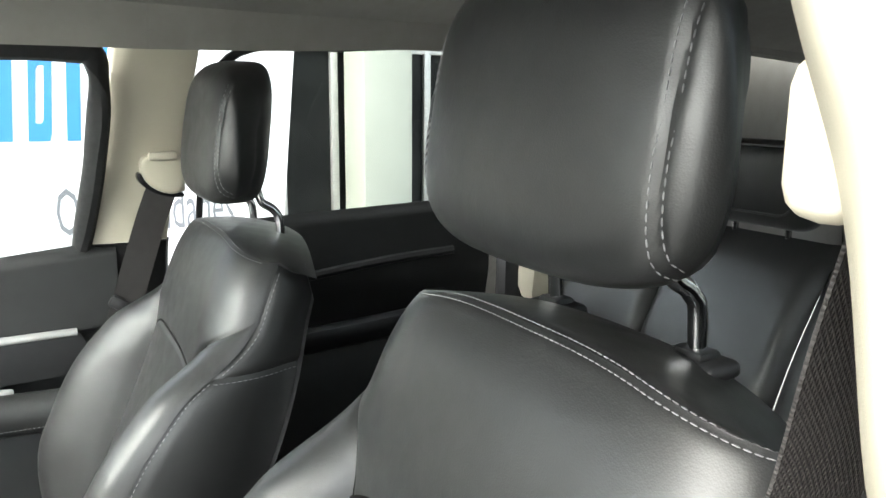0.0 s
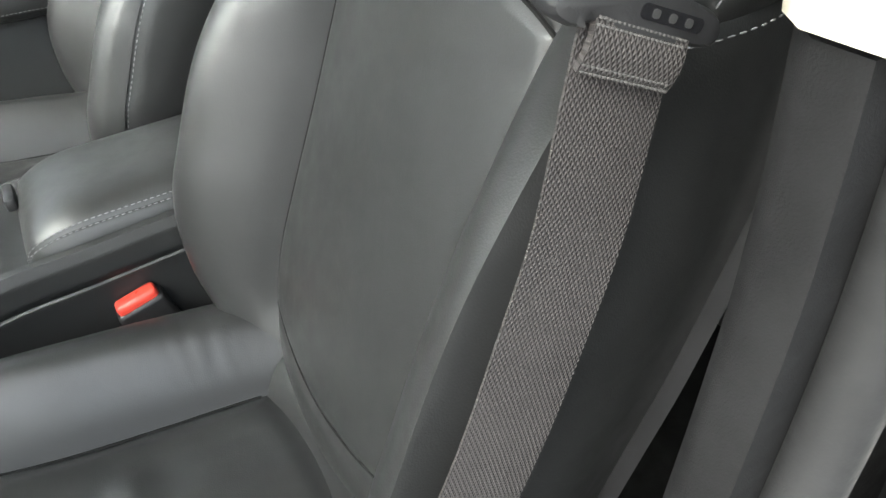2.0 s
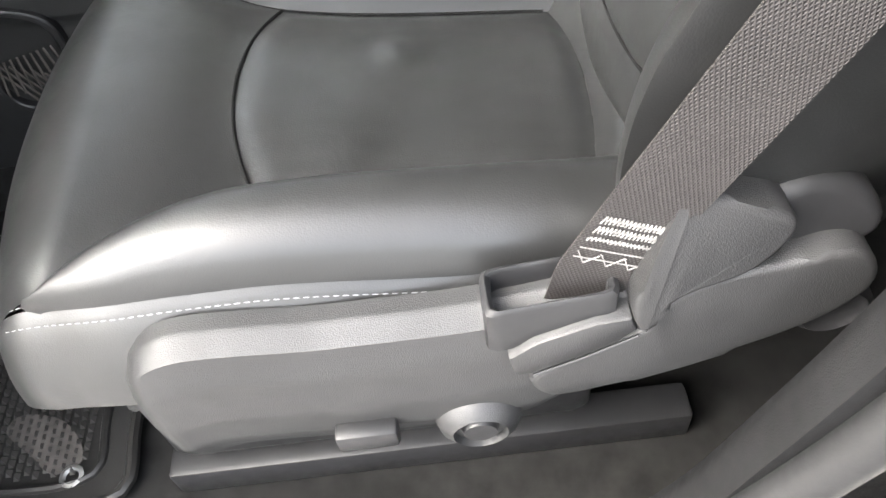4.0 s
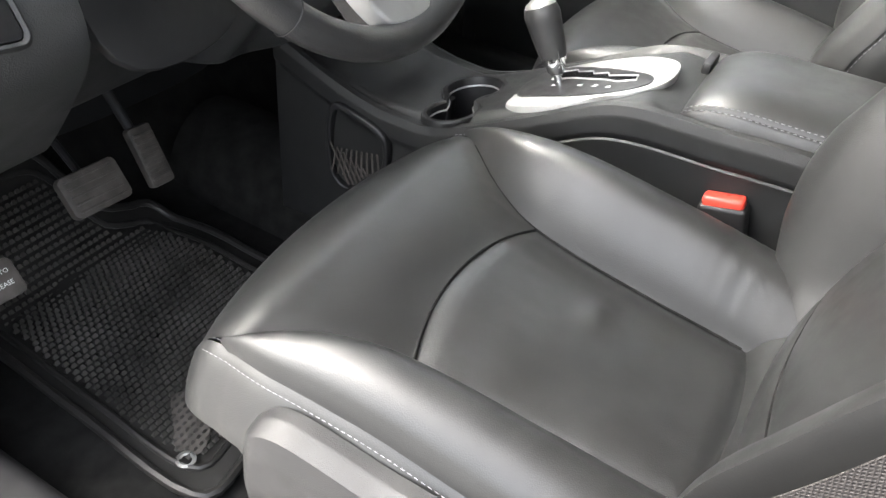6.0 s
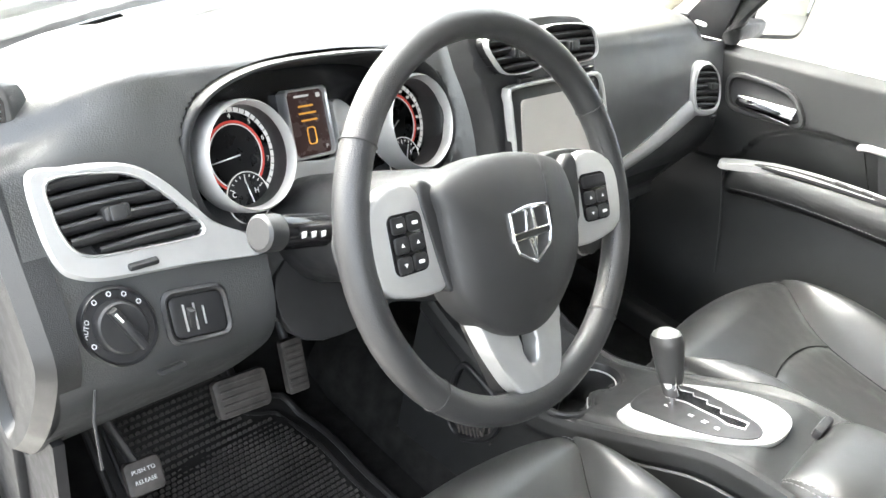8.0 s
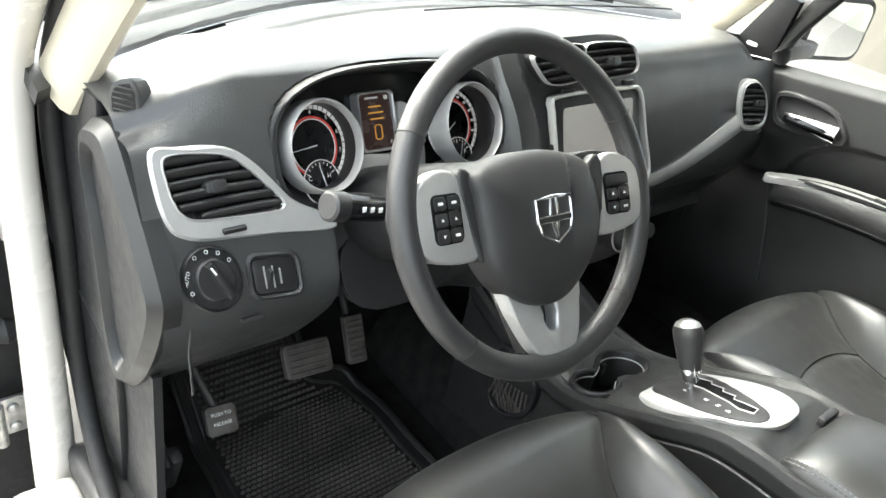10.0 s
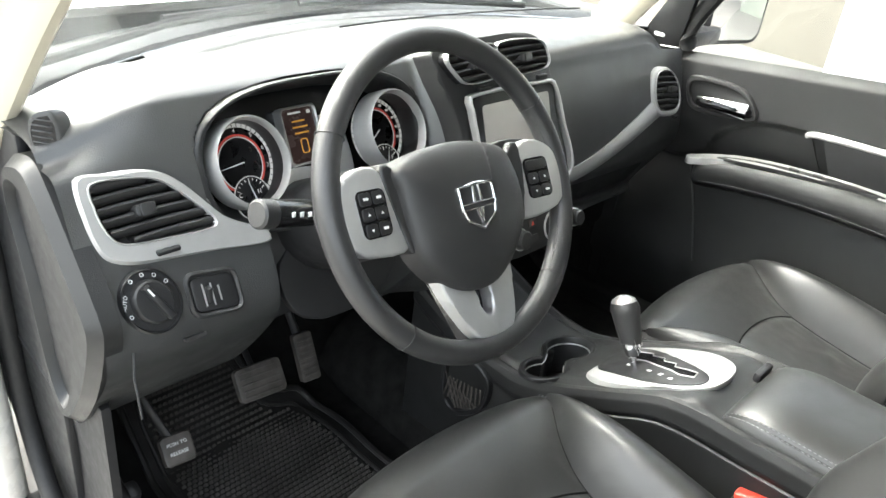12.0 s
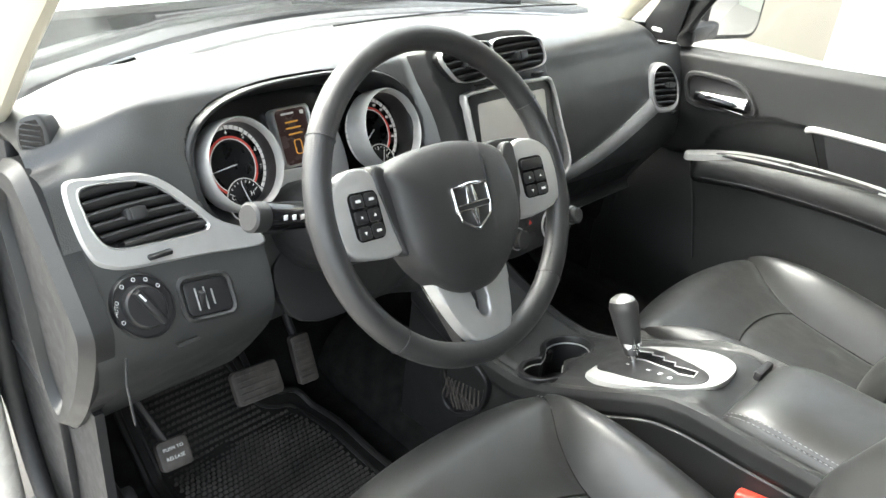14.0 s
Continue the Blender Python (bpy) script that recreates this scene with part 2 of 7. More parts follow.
def plate(outline, mp, d0, d1, bev=0.0, seg=2):
    """A flat plate: an outline in (a, b), from depth d0 to d1, laid into the world by mp(a, b, d)."""
    bm = bmesh.new()
    lo = [bm.verts.new((a, b, d0)) for a, b in outline]
    f = bm.faces.new(lo)
    if f.normal.z == 0:
        f.normal_update()
    ext = bmesh.ops.extrude_face_region(bm, geom=[f])
    top = [v for v in ext["geom"] if isinstance(v, bmesh.types.BMVert)]
    for v in top:
        v.co.z = d1
    if bev:
        tops = set(top)
        es = [e for e in bm.edges if e.verts[0] in tops and e.verts[1] in tops]
        bmesh.ops.bevel(bm, geom=es, offset=bev, segments=seg, affect="EDGES", profile=0.5)
    for v in bm.verts:
        v.co = mp(*v.co)
    return bm


def ring_plate(outer, inner, mp, d0, d1, bev=0.0):
    """A plate with a hole: both outlines have the same number of points."""
    k = len(outer)
    bm = bmesh.new()
    rows = []
    mid = lambda p, q, t: (p[0] + (q[0] - p[0]) * t, p[1] + (q[1] - p[1]) * t)  # noqa: E731
    for i in range(k):
        o, n_ = outer[i], inner[i]
        ln = max(1e-6, math.hypot(o[0] - n_[0], o[1] - n_[1]))
        e = min(0.45, bev / ln)
        a, b = mid(o, n_, e), mid(n_, o, e)
        rows.append([bm.verts.new(mp(*o, d0)), bm.verts.new(mp(*o, d1 - bev)), bm.verts.new(mp(*a, d1)), bm.verts.new(mp(*b, d1)), bm.verts.new(mp(*n_, d1 - bev)), bm.verts.new(mp(*n_, d0))])
    for i in range(k):
        for j in range(6):
            bm.faces.new((rows[i][j], rows[(i + 1) % k][j], rows[(i + 1) % k][(j + 1) % 6], rows[i][(j + 1) % 6]))
    return bm


def resample(pts, n):
    """n points evenly along a closed outline."""
    p = [Vector((a, b, 0)) for a, b in pts]
    q = p + [p[0]]
    ln = [0.0]
    for a, b in zip(q, q[1:]):
        ln.append(ln[-1] + (b - a).length)
    out = []
    for i in range(n):
        s = ln[-1] * i / n
        k = max(j for j in range(len(p)) if ln[j] <= s + 1e-12)
        t = (s - ln[k]) / max(1e-9, ln[k + 1] - ln[k])
        v = q[k].lerp(q[k + 1], t)
        out.append((v.x, v.y))
    return out


def smooth_outline(pts, n=6):
    return [(v.x, v.y) for v in spline([(a, b, 0) for a, b in pts], n, closed=True)]


def rrect(cx, cy, w, h, r, n=5):
    out = []
    for sx, sy, a0 in ((1, 1, 0), (-1, 1, 90), (-1, -1, 180), (1, -1, 270)):
        for i in range(n + 1):
            a = radians(a0 + 90 * i / n)
            out.append((cx + sx * (w / 2 - r) + r * math.cos(a), cy + sy * (h / 2 - r) + r * math.sin(a)))
    return out


def circle(cx, cy, r, n=32):
    return [(cx + r * math.cos(2 * math.pi * i / n), cy + r * math.sin(2 * math.pi * i / n)) for i in range(n)]


def lathe(profile, mp, cx=0.0, cy=0.0, n=32, caps=(True, True)):
    """A turned form: (radius, depth) pairs round the axis at (cx, cy) of mp."""
    bm = bmesh.new()
    rows = [[bm.verts.new(mp(cx + r * math.cos(2 * math.pi * i / n), cy + r * math.sin(2 * math.pi * i / n), d)) for i in range(n)] for r, d in profile]
    for a, b in zip(rows, rows[1:]):
        for i in range(n):
            bm.faces.new((a[i], a[(i + 1) % n], b[(i + 1) % n], b[i]))
    if profile[-1][0] > 1e-5 and caps[1]:
        bm.faces.new(rows[-1])
    if profile[0][0] > 1e-5 and caps[0]:
        bm.faces.new(rows[0][::-1])
    return bm


def stitches(path, every=0.0075, length=0.0048, r=0.00055, lift=None):
    """Short threads along a path, joined."""
    p = [Vector(q) for q in path]
    bm = bmesh.new()
    acc, nxt = 0.0, 0.0
    for a, b in zip(p, p[1:]):
        seg = (b - a).length
        if seg < 1e-7:
            continue
        t = (b - a) / seg
        while nxt <= acc + seg:
            c = a + t * (nxt - acc)
            u = t.orthogonal().normalized()
            w = t.cross(u)
            ring = []
            for s, k in ((-1, 0.35), (-0.55, 1), (0.55, 1), (1, 0.35)):
                ring.append([bm.verts.new(c + t * s * length / 2 + (u * math.cos(x) + w * math.sin(x)) * r * k) for x in (0, 1.571, 3.142, 4.712)])
            for m, n_ in zip(ring, ring[1:]):
                for j in range(4):
                    bm.faces.new((m[j], m[(j + 1) % 4], n_[(j + 1) % 4], n_[j]))
            nxt += every
        acc += seg
    return bm


def strap(path, side, width, t=0.0014, wf=None):
    """A flat webbing along a path; side(i) gives the way across; with lengths in its UV map."""
    bm = bmesh.new()
    uvl = bm.loops.layers.uv.new("UVMap")
    p = [Vector(q) for q in path]
    rows, ln = [], 0.0
    nx = 6
    for i, q in enumerate(p):
        if i:
            ln += (q - p[i - 1]).length
        tan = (p[min(i + 1, len(p) - 1)] - p[max(i - 1, 0)]).normalized()
        s = Vector(side(i / (len(p) - 1)))
        s = (s - tan * s.dot(tan)).normalized()
        n_ = tan.cross(s)
        w = width * (wf(i / (len(p) - 1)) if wf else 1)
        rows.append((ln, [[(bm.verts.new(q + s * w * (j / nx - 0.5) + n_ * k * t / 2), w * (j / nx - 0.5)) for j in range(nx + 1)] for k in (1, -1)]))
    def quad(vs, uvs):
        f = bm.faces.new([v for v, _ in vs])
        for lp, (v, x), y in zip(f.loops, vs, uvs):
            lp[uvl].uv = (x, y)
    for (la, a), (lb, b) in zip(rows, rows[1:]):
        for k in (0, 1):
            for j in range(nx):
                quad((a[k][j], a[k][j + 1], b[k][j + 1], b[k][j]), (la, la, lb, lb))
        for j in (0, nx):
            quad((a[0][j], a[1][j], b[1][j], b[0][j]), (la, la, lb, lb))
    for _, a in (rows[0], rows[-1]):
        for j in range(nx):
            quad((a[0][j], a[0][j + 1], a[1][j + 1], a[1][j]), (0, 0, 0, 0))
    return bm


def writing(name, text, size, mp_, a, b, d, material, parent, label="", slant=0.0):
    """Raised lettering in the built-in font, at (a, b, d) of mp_."""
    cu = bpy.data.curves.new(name, "FONT")
    cu.body, cu.size, cu.align_x, cu.align_y, cu.extrude, cu.shear = text, size, "CENTER", "CENTER", 0.0002, slant
    cu.resolution_u = 2
    tmp = bpy.data.objects.new("tmp", cu)
    me = bpy.data.meshes.new_from_object(tmp)
    bpy.data.objects.remove(tmp)
    bpy.data.curves.remove(cu)
    bm = bmesh.new()
    bm.from_mesh(me)
    bpy.data.meshes.remove(me)
    for v in bm.verts:
        v.co = mp_(a + v.co.x, b + v.co.y, d + v.co.z)
    return part(name, bm, material, parent, label)


def inside(px, py, poly):
    hit = False
    for (x0, y0), (x1, y1) in zip(poly, poly[1:] + poly[:1]):
        if (y0 > py) != (y1 > py) and px < x0 + (x1 - x0) * (py - y0) / (y1 - y0):
            hit = not hit
    return hit


def rounded(pts, n=2):
    """Cuts the corners of a closed outline n times."""
    for _ in range(n):
        q = []
        for (a0, b0), (a1, b1) in zip(pts, pts[1:] + pts[:1]):
            q += [(0.75 * a0 + 0.25 * a1, 0.75 * b0 + 0.25 * b1), (0.25 * a0 + 0.75 * a1, 0.25 * b0 + 0.75 * b1)]
        pts = q
    return pts



# ---------------------------------------------------------------- outside
def grid_plane(x0, x1, y0, y1, z, n=8):
    return surf(lambda u, v: (x0 + (x1 - x0) * u, y0 + (y1 - y0) * v, z), n, n)


GROUND = -0.14
solid("ground", grid_plane(-400, 400, -400, 400, GROUND, 4), CONCRETE, "plain grey-beige concrete yard round the parked car", "ground")


def flat_x(x, y0=0.0):
    """(a, b, d): a runs rearward along a wall that faces the car, b up, d out of the wall."""
    return lambda a, b, d: Vector((x - d, y0 - a, b))


def building():
    b = thing("showroom_building", (6.2, -3.0, GROUND), "white plastered showroom with dark glass front and columns", "building")
    w = flat_x(6.2)
    part("wall", box((6.35, -12.0, 3.0), (0.3, 8.0, 6.4), 0.02), PLASTER, b)
    part("wall", box((6.35, 8.0, 1.4), (0.3, 16.0, 3.2), 0.02), BEIGE_WALL, b, "beige plastered yard wall")
    part("lintel", box((6.35, -4.0, 4.4), (0.3, 8.0, 3.4), 0.02), PLASTER, b)
    # unseen overhang, drawn out towards the car to keep sun off the columns
    part("roof", box((8.3, -9.5, 4.2), (8.0, 18.0, 0.25), 0.03), PLASTER, b)
    # the unlit room's shade is put into the wall and floor colour
    part("inner_wall", box((9.6, -4.0, 1.4), (0.2, 8.0, 3.2), 0.0), SHOWROOM_DARK, b, "interior wall, coloured near black for the unlit room")
    part("inner_floor", box((7.9, -4.0, GROUND + 0.02), (3.4, 8.0, 0.05), 0.0), SHOWROOM_DARK, b, "interior floor, coloured near black for the unlit room")
    for y, wd in ((-3.36, 0.50), (-7.1, 0.77)):
        part("column", box((5.95, y, 1.6), (0.5, wd, 3.6), 0.03), PLASTER, b, "white plastered column")
    for y in (-2.1, -3.02, -4.02, -4.25, -5.2, -5.9):
        part("mullion", box((6.22, y, 1.3), (0.06, 0.07, 3.0), 0.004), ALU, b, "aluminium window post")
    part("transom", box((6.22, -3.9, 1.80), (0.05, 5.2, 0.06), 0.004), ALU, b, "aluminium cross bar")
    part("pane", box((6.26, -3.4, 1.2), (0.012, 6.2, 2.7), 0.0), SHOWROOM_DARK, b, "dark window glass")


def banner():
    b = thing("banner", (4.6, -1.2, GROUND), "white vinyl banner printed in light blue and grey", "banner")
    m = lambda a, z, d: Vector((4.6 - d, -a, z))  # noqa: E731
    part("sheet", plate([(-1.2, GROUND + 0.02), (1.95, GROUND + 0.02), (2.18, 2.4), (-1.25, 2.4)], m, -0.01, 0.0), BANNER, b)
    for k in range(9):
        a = 1.05 - 0.19 * k
        hgt = (0.58, 0.58, 0.70, 0.58)[k % 4]
        o = [(a - 0.075, 1.05), (a + 0.055, 1.05), (a + 0.095, 1.05 + hgt), (a - 0.035, 1.05 + hgt)]
        q = [(a - 0.028, 1.16), (a + 0.016, 1.16), (a + 0.044, 1.05 + hgt - 0.12), (a, 1.05 + hgt - 0.12)]
        shape = ring_plate(resample(o, 24), resample(q, 24), m, 0.0, 0.004) if k % 2 else plate([(a - 0.05, 1.05), (a + 0.03, 1.05), (a + 0.07, 1.05 + hgt), (a - 0.01, 1.05 + hgt)], m, 0.0, 0.004)
        part("letter_block", shape, BLUE_INK, b, "slanted light-blue printed shape")
    writing("slogan", "Oportunidades", 0.44, lambda a, z, d: Vector((4.6 - d, -(1.08 + a * 0.42), z)), 0.0, 0.58, 0.004, GREY_INK, b, "grey printed word")
    for a in (-1.15, 0.5, 2.02):
        part("post", box((4.66, -a, 1.2), (0.05, 0.05, 2.68), 0.005), ALU, b)


building()
banner()


def smooth(a, b, x):
    t = min(1, max(0, (x - a) / (b - a)))
    return t * t * (3 - 2 * t)


smoothz = lambda z: 1.0 if z < 0.5 else 0.0  # noqa: E731


# ---------------------------------------------------------------- car shell
floor_fn = lambda u, v: (-0.70 + 1.40 * u, -1.9 + 2.42 * v, 0.265 + 0.0 * v)  # noqa: E731
solid("floor", surf(floor_fn, 20, 30), CARPET, "black carpeted car floor pan", "car floor")
toe = hermite([0.52, 0.62, 0.74, 0.85], [0.265, 0.30, 0.44, 0.62])
solid("firewall", surf(lambda u, v: (-0.70 + 1.40 * u, 0.52 + 0.33 * v, toe(0.52 + 0.33 * v)), 16, 16), CARPET, "black carpeted footwell bulkhead", "bulkhead")
solid("bulkhead", box((0.0, 0.90, 0.80), (1.44, 0.06, 0.44), 0.0), CARPET, "black sound-deadening bulkhead behind the dashboard", "bulkhead")
solid("pillar_front_lower_left", box((-0.688, 0.56, 0.64), (0.016, 0.22, 0.72), 0.004), PLASTIC_DARK, "black plastic lower front pillar trim", "pillar trim")
solid("pillar_front_lower_right", box((0.715, 0.62, 0.64), (0.03, 0.42, 0.72), 0.006), PLASTIC_DARK, "black plastic lower front pillar trim", "pillar trim")
solid("floor_tunnel", surf(lambda u, v: (0.115 * math.cos(math.pi * u), -1.2 + 1.8 * v, 0.265 + 0.13 * math.sin(math.pi * u)), 14, 12), CARPET, "carpeted hump along the middle of the floor", "floor hump")

# roof lining, open screen opening in front
roof_z = lambda x, y: 1.60 - 0.10 * (abs(x) / 0.62) ** 3 - 0.05 * max(0, (y + 0.2) / 0.5) ** 2 - 0.03 * max(0, (-1.0 - y)) ** 2  # noqa: E731
bm = surf(lambda u, v: ((x := -0.62 + 1.24 * u), (y := -2.6 + 2.75 * v), roof_z(x, y)), 20, 24)
solid("ceiling", thick(bm, 0.03), HEADLINER, "light grey fabric roof lining", "headliner")


def pillar(name, pts, w, material, label, cat="pillar trim", flat=0.5, up=(1, 0, 0)):
    return solid(name, tube(spline(pts, 8), w, 14, flat=flat, up=up), material, label, cat)


for s, nm in ((-1, "left"), (1, "right")):
    pillar("pillar_front_" + nm, [(s * 0.70, 0.56, 0.98), (s * 0.66, 0.36, 1.22), (s * 0.59, 0.10, 1.50), (s * 0.57, -0.02, 1.56)], 0.05, CREAM, "cream plastic front roof pillar cover")
    pillar("roof_rail_" + nm, [(s * 0.57, 0.04, 1.55), (s * 0.60, -0.4, 1.56), (s * 0.60, -1.2, 1.55), (s * 0.58, -2.3, 1.48)], 0.055, HEADLINER, "grey roof rail lining", "roof rail")

# windscreen, cowl and bonnet
ws_y = lambda x: 0.80 - 0.55 * x * x  # noqa: E731
bm = surf(lambda u, v: ((x := (-0.68 + 1.36 * u) * (1 - 0.16 * v)), ws_y(x) * (1 - v) + v * (0.10 - 0.1 * x * x), 1.00 + 0.54 * v), 20, 10)
wsc = solid("window_front", thick(bm, 0.004), GLASS, "clear curved windscreen", "windscreen")
wsc.visible_shadow = False
bm = surf(lambda u, v: ((x := -0.74 + 1.48 * u), ws_y(x) + 0.02 + 0.16 * v, 0.985 + 0.015 * math.sin(3.1 * v)), 24, 6)
solid("cowl", thick(bm, 0.02), PLASTIC_DARK, "black plastic cowl below the windscreen", "cowl")
bm = surf(lambda u, v: ((x := -0.80 + 1.60 * u), ws_y(x) + 0.19 + 1.0 * v, 0.985 - 0.10 * v * v - 0.05 * (x / 0.8) ** 2), 24, 12)
solid("bonnet", thick(bm, 0.03), PAINT, "white painted car bonnet", "bonnet")
for a, b in (((-0.62, 0.66, 1.012), (-0.05, 0.86, 1.02)), ((0.0, 0.86, 1.02), (0.55, 0.70, 1.012))):
    w = thing("wiper", a, "black windscreen wiper resting on the cowl", "wiper", "wipers")
    part("blade", tube([a, tuple((Vector(a) + Vector(b)) / 2 + Vector((0, 0.02, 0.006))), b], 0.008, 8), RUBBER, w)
    part("arm", tube([b, tuple((Vector(a) + Vector(b)) / 2 + Vector((0, 0.03, 0.014)))], 0.006, 8), PLASTIC_DARK, w)

# body sides: sill, jambs and outer skin
solid("sill_trim_right", box((0.73, -0.1, 0.25), (0.13, 2.6, 0.15), 0.02, seg=3), PLASTIC_DARK, "black plastic door sill trim", "sill trim")
solid("kick_panel_right", box((0.712, 0.66, 0.46), (0.03, 0.44, 0.56), 0.01), CARPET, "black footwell side trim", "kick panel")
solid("sill_trim", box((-0.705, 0.0, 0.30), (0.09, 1.15, 0.07), 0.02, seg=3), PLASTIC_DARK, "black plastic door sill trim", "sill trim")
solid("sill_body", box((-0.80, -0.35, 0.20), (0.12, 1.8, 0.20), 0.03, seg=3), PAINT, "white painted body sill", "sill")
solid("jamb_front", tube(spline([(-0.762, 0.595, 0.05), (-0.761, 0.60, 0.30), (-0.757, 0.605, 0.60), (-0.756, 0.605, 0.90), (-0.745, 0.56, 1.07), (-0.715, 0.32, 1.36), (-0.66, 0.05, 1.60)], 8), lambda t: 0.040 - 0.011 * smooth(0.0, 0.5, t) + 0.02 * smooth(0.6, 0.9, t), 14, flat=0.95, up=(1, 0, 0)), PAINT, "white painted front door jamb", "door jamb")
# added black sheet: the shade of the hinge gap as colour
solid("hinge_gap_shade", box((-0.82, 0.76, 0.46), (0.20, 0.02, 1.1), 0.004), RUBBER, "black sheet standing in for the shade in the door hinge gap", "door gap")
solid("body_front_quarter", box((-0.80, 1.33, 0.45), (0.04, 1.15, 0.95), 0.02), PAINT, "white painted front wing", "wing")
jr = spline([(-0.752, -0.625, 1.50), (-0.752, -0.605, 1.05), (-0.752, -0.592, 0.92), (-0.752, -0.575, 0.81), (-0.752, -0.547, 0.66), (-0.752, -0.495, 0.538), (-0.752, -0.405, 0.39), (-0.752, -0.28, 0.29)], 8)
offs = [(0.0, 0.0), (-0.012, -0.010), (-0.03, -0.045), (-0.055, -0.10), (-0.065, -0.30)]
solid("jamb_rear", surf(lambda u, v: Vector(jr[round(u * (len(jr) - 1))]) + Vector((offs[round(v * 4)][0], offs[round(v * 4)][1], 0.5 * offs[round(v * 4)][1] * smoothz(jr[round(u * (len(jr) - 1))].z))), len(jr) - 1, 4), PAINT, "white painted centre door pillar", "door jamb")
seal = spline([(-0.735, -0.585, 1.50), (-0.735, -0.565, 1.1), (-0.735, -0.558, 0.95), (-0.735, -0.540, 0.84), (-0.734, -0.518, 0.74), (-0.734, -0.472, 0.60), (-0.736, -0.405, 0.47), (-0.742, -0.33, 0.38), (-0.75, -0.20, 0.345), (-0.745, 0.2, 0.335), (-0.722, 0.45, 0.34), (-0.710, 0.585, 0.47), (-0.708, 0.60, 0.75), (-0.706, 0.60, 0.96), (-0.690, 0.47, 1.16), (-0.645, 0.20, 1.43), (-0.635, -0.1, 1.565), (-0.68, -0.42, 1.58)], 8, closed=True)
solid("door_seal", tube(seal, 0.015, 12, closed=True), RUBBER, "black rubber door seal round the opening", "door seal")


# centre pillar trims
def b_pillar(s, nm):
    """Loft of the pillar's cross-section: cream above, black below."""
    def sec(z):
        low = ([0.3, 0.40, 0.488, 0.60, 0.715, 0.84, 0.90, 0.966], [-0.27, -0.35, -0.409, -0.449, -0.482, -0.508, -0.520, -0.530])
        if s < 0:
            fr = hermite(low[0] + [1.055, 1.10, 1.15, 1.168, 1.176, 1.21, 1.24, 1.305, 1.335, 1.36, 1.55], low[1] + [-0.533, -0.528, -0.520, -0.516, -0.527, -0.524, -0.516, -0.506, -0.496, -0.493, -0.505])(z)
            x = hermite([0.3, 0.9, 1.19, 1.24, 1.305, 1.335, 1.55], [0.690, 0.687, 0.685, 0.681, 0.674, 0.669, 0.60])(z)
        else:
            fr = hermite([0.3, 0.62, 1.0, 1.048, 1.39, 1.55], [-0.385, -0.425, -0.440, -0.443, -0.508, -0.535])(z)
            x = hermite([0.3, 0.9, 1.2, 1.55], [0.705, 0.705, 0.690, 0.62])(z)
        return fr, x
    def ring(z, bulge=0.0, out=0.06):
        fr, x = sec(z)
        prof = [(0.0, out), (0.0, 0.015), (-0.008, 0.002), (-0.03, -0.004), (-0.075, -0.008), (-0.12, -0.004), (-0.14, 0.002), (-0.15, out)]
        return [(s * (x + b - bulge), fr + a + (bulge if i < 3 else 0), z) for i, (a, b) in enumerate(prof)]
    def loft(z0, z1, n, bulge=0.0, out=0.06):
        pts = [ring(z0 + (z1 - z0) * j / n, bulge, out) for j in range(n + 1)]
        k = len(pts[0])
        bm = bmesh.new()
        g = [[bm.verts.new(p) for p in r] for r in pts]
        for a, b in zip(g, g[1:]):
            for i in range(k):
                bm.faces.new((a[i], a[(i + 1) % k], b[(i + 1) % k], b[i]))
        bm.faces.new(g[0][::-1])
        bm.faces.new(g[-1])
        return bm
    solid("pillar_middle_upper_" + nm, loft(1.064, 1.54, 60, 0.003), CREAM, "cream plastic upper door pillar cover", "pillar trim", angle=50)
    solid("pillar_middle_lower_" + nm, loft(0.30, 1.061, 40, 0.0, 0.036), PILLAR_PLASTIC, "black plastic lower door pillar cover", "pillar trim", angle=50)


b_pillar(-1, "left")
b_pillar(1, "right")


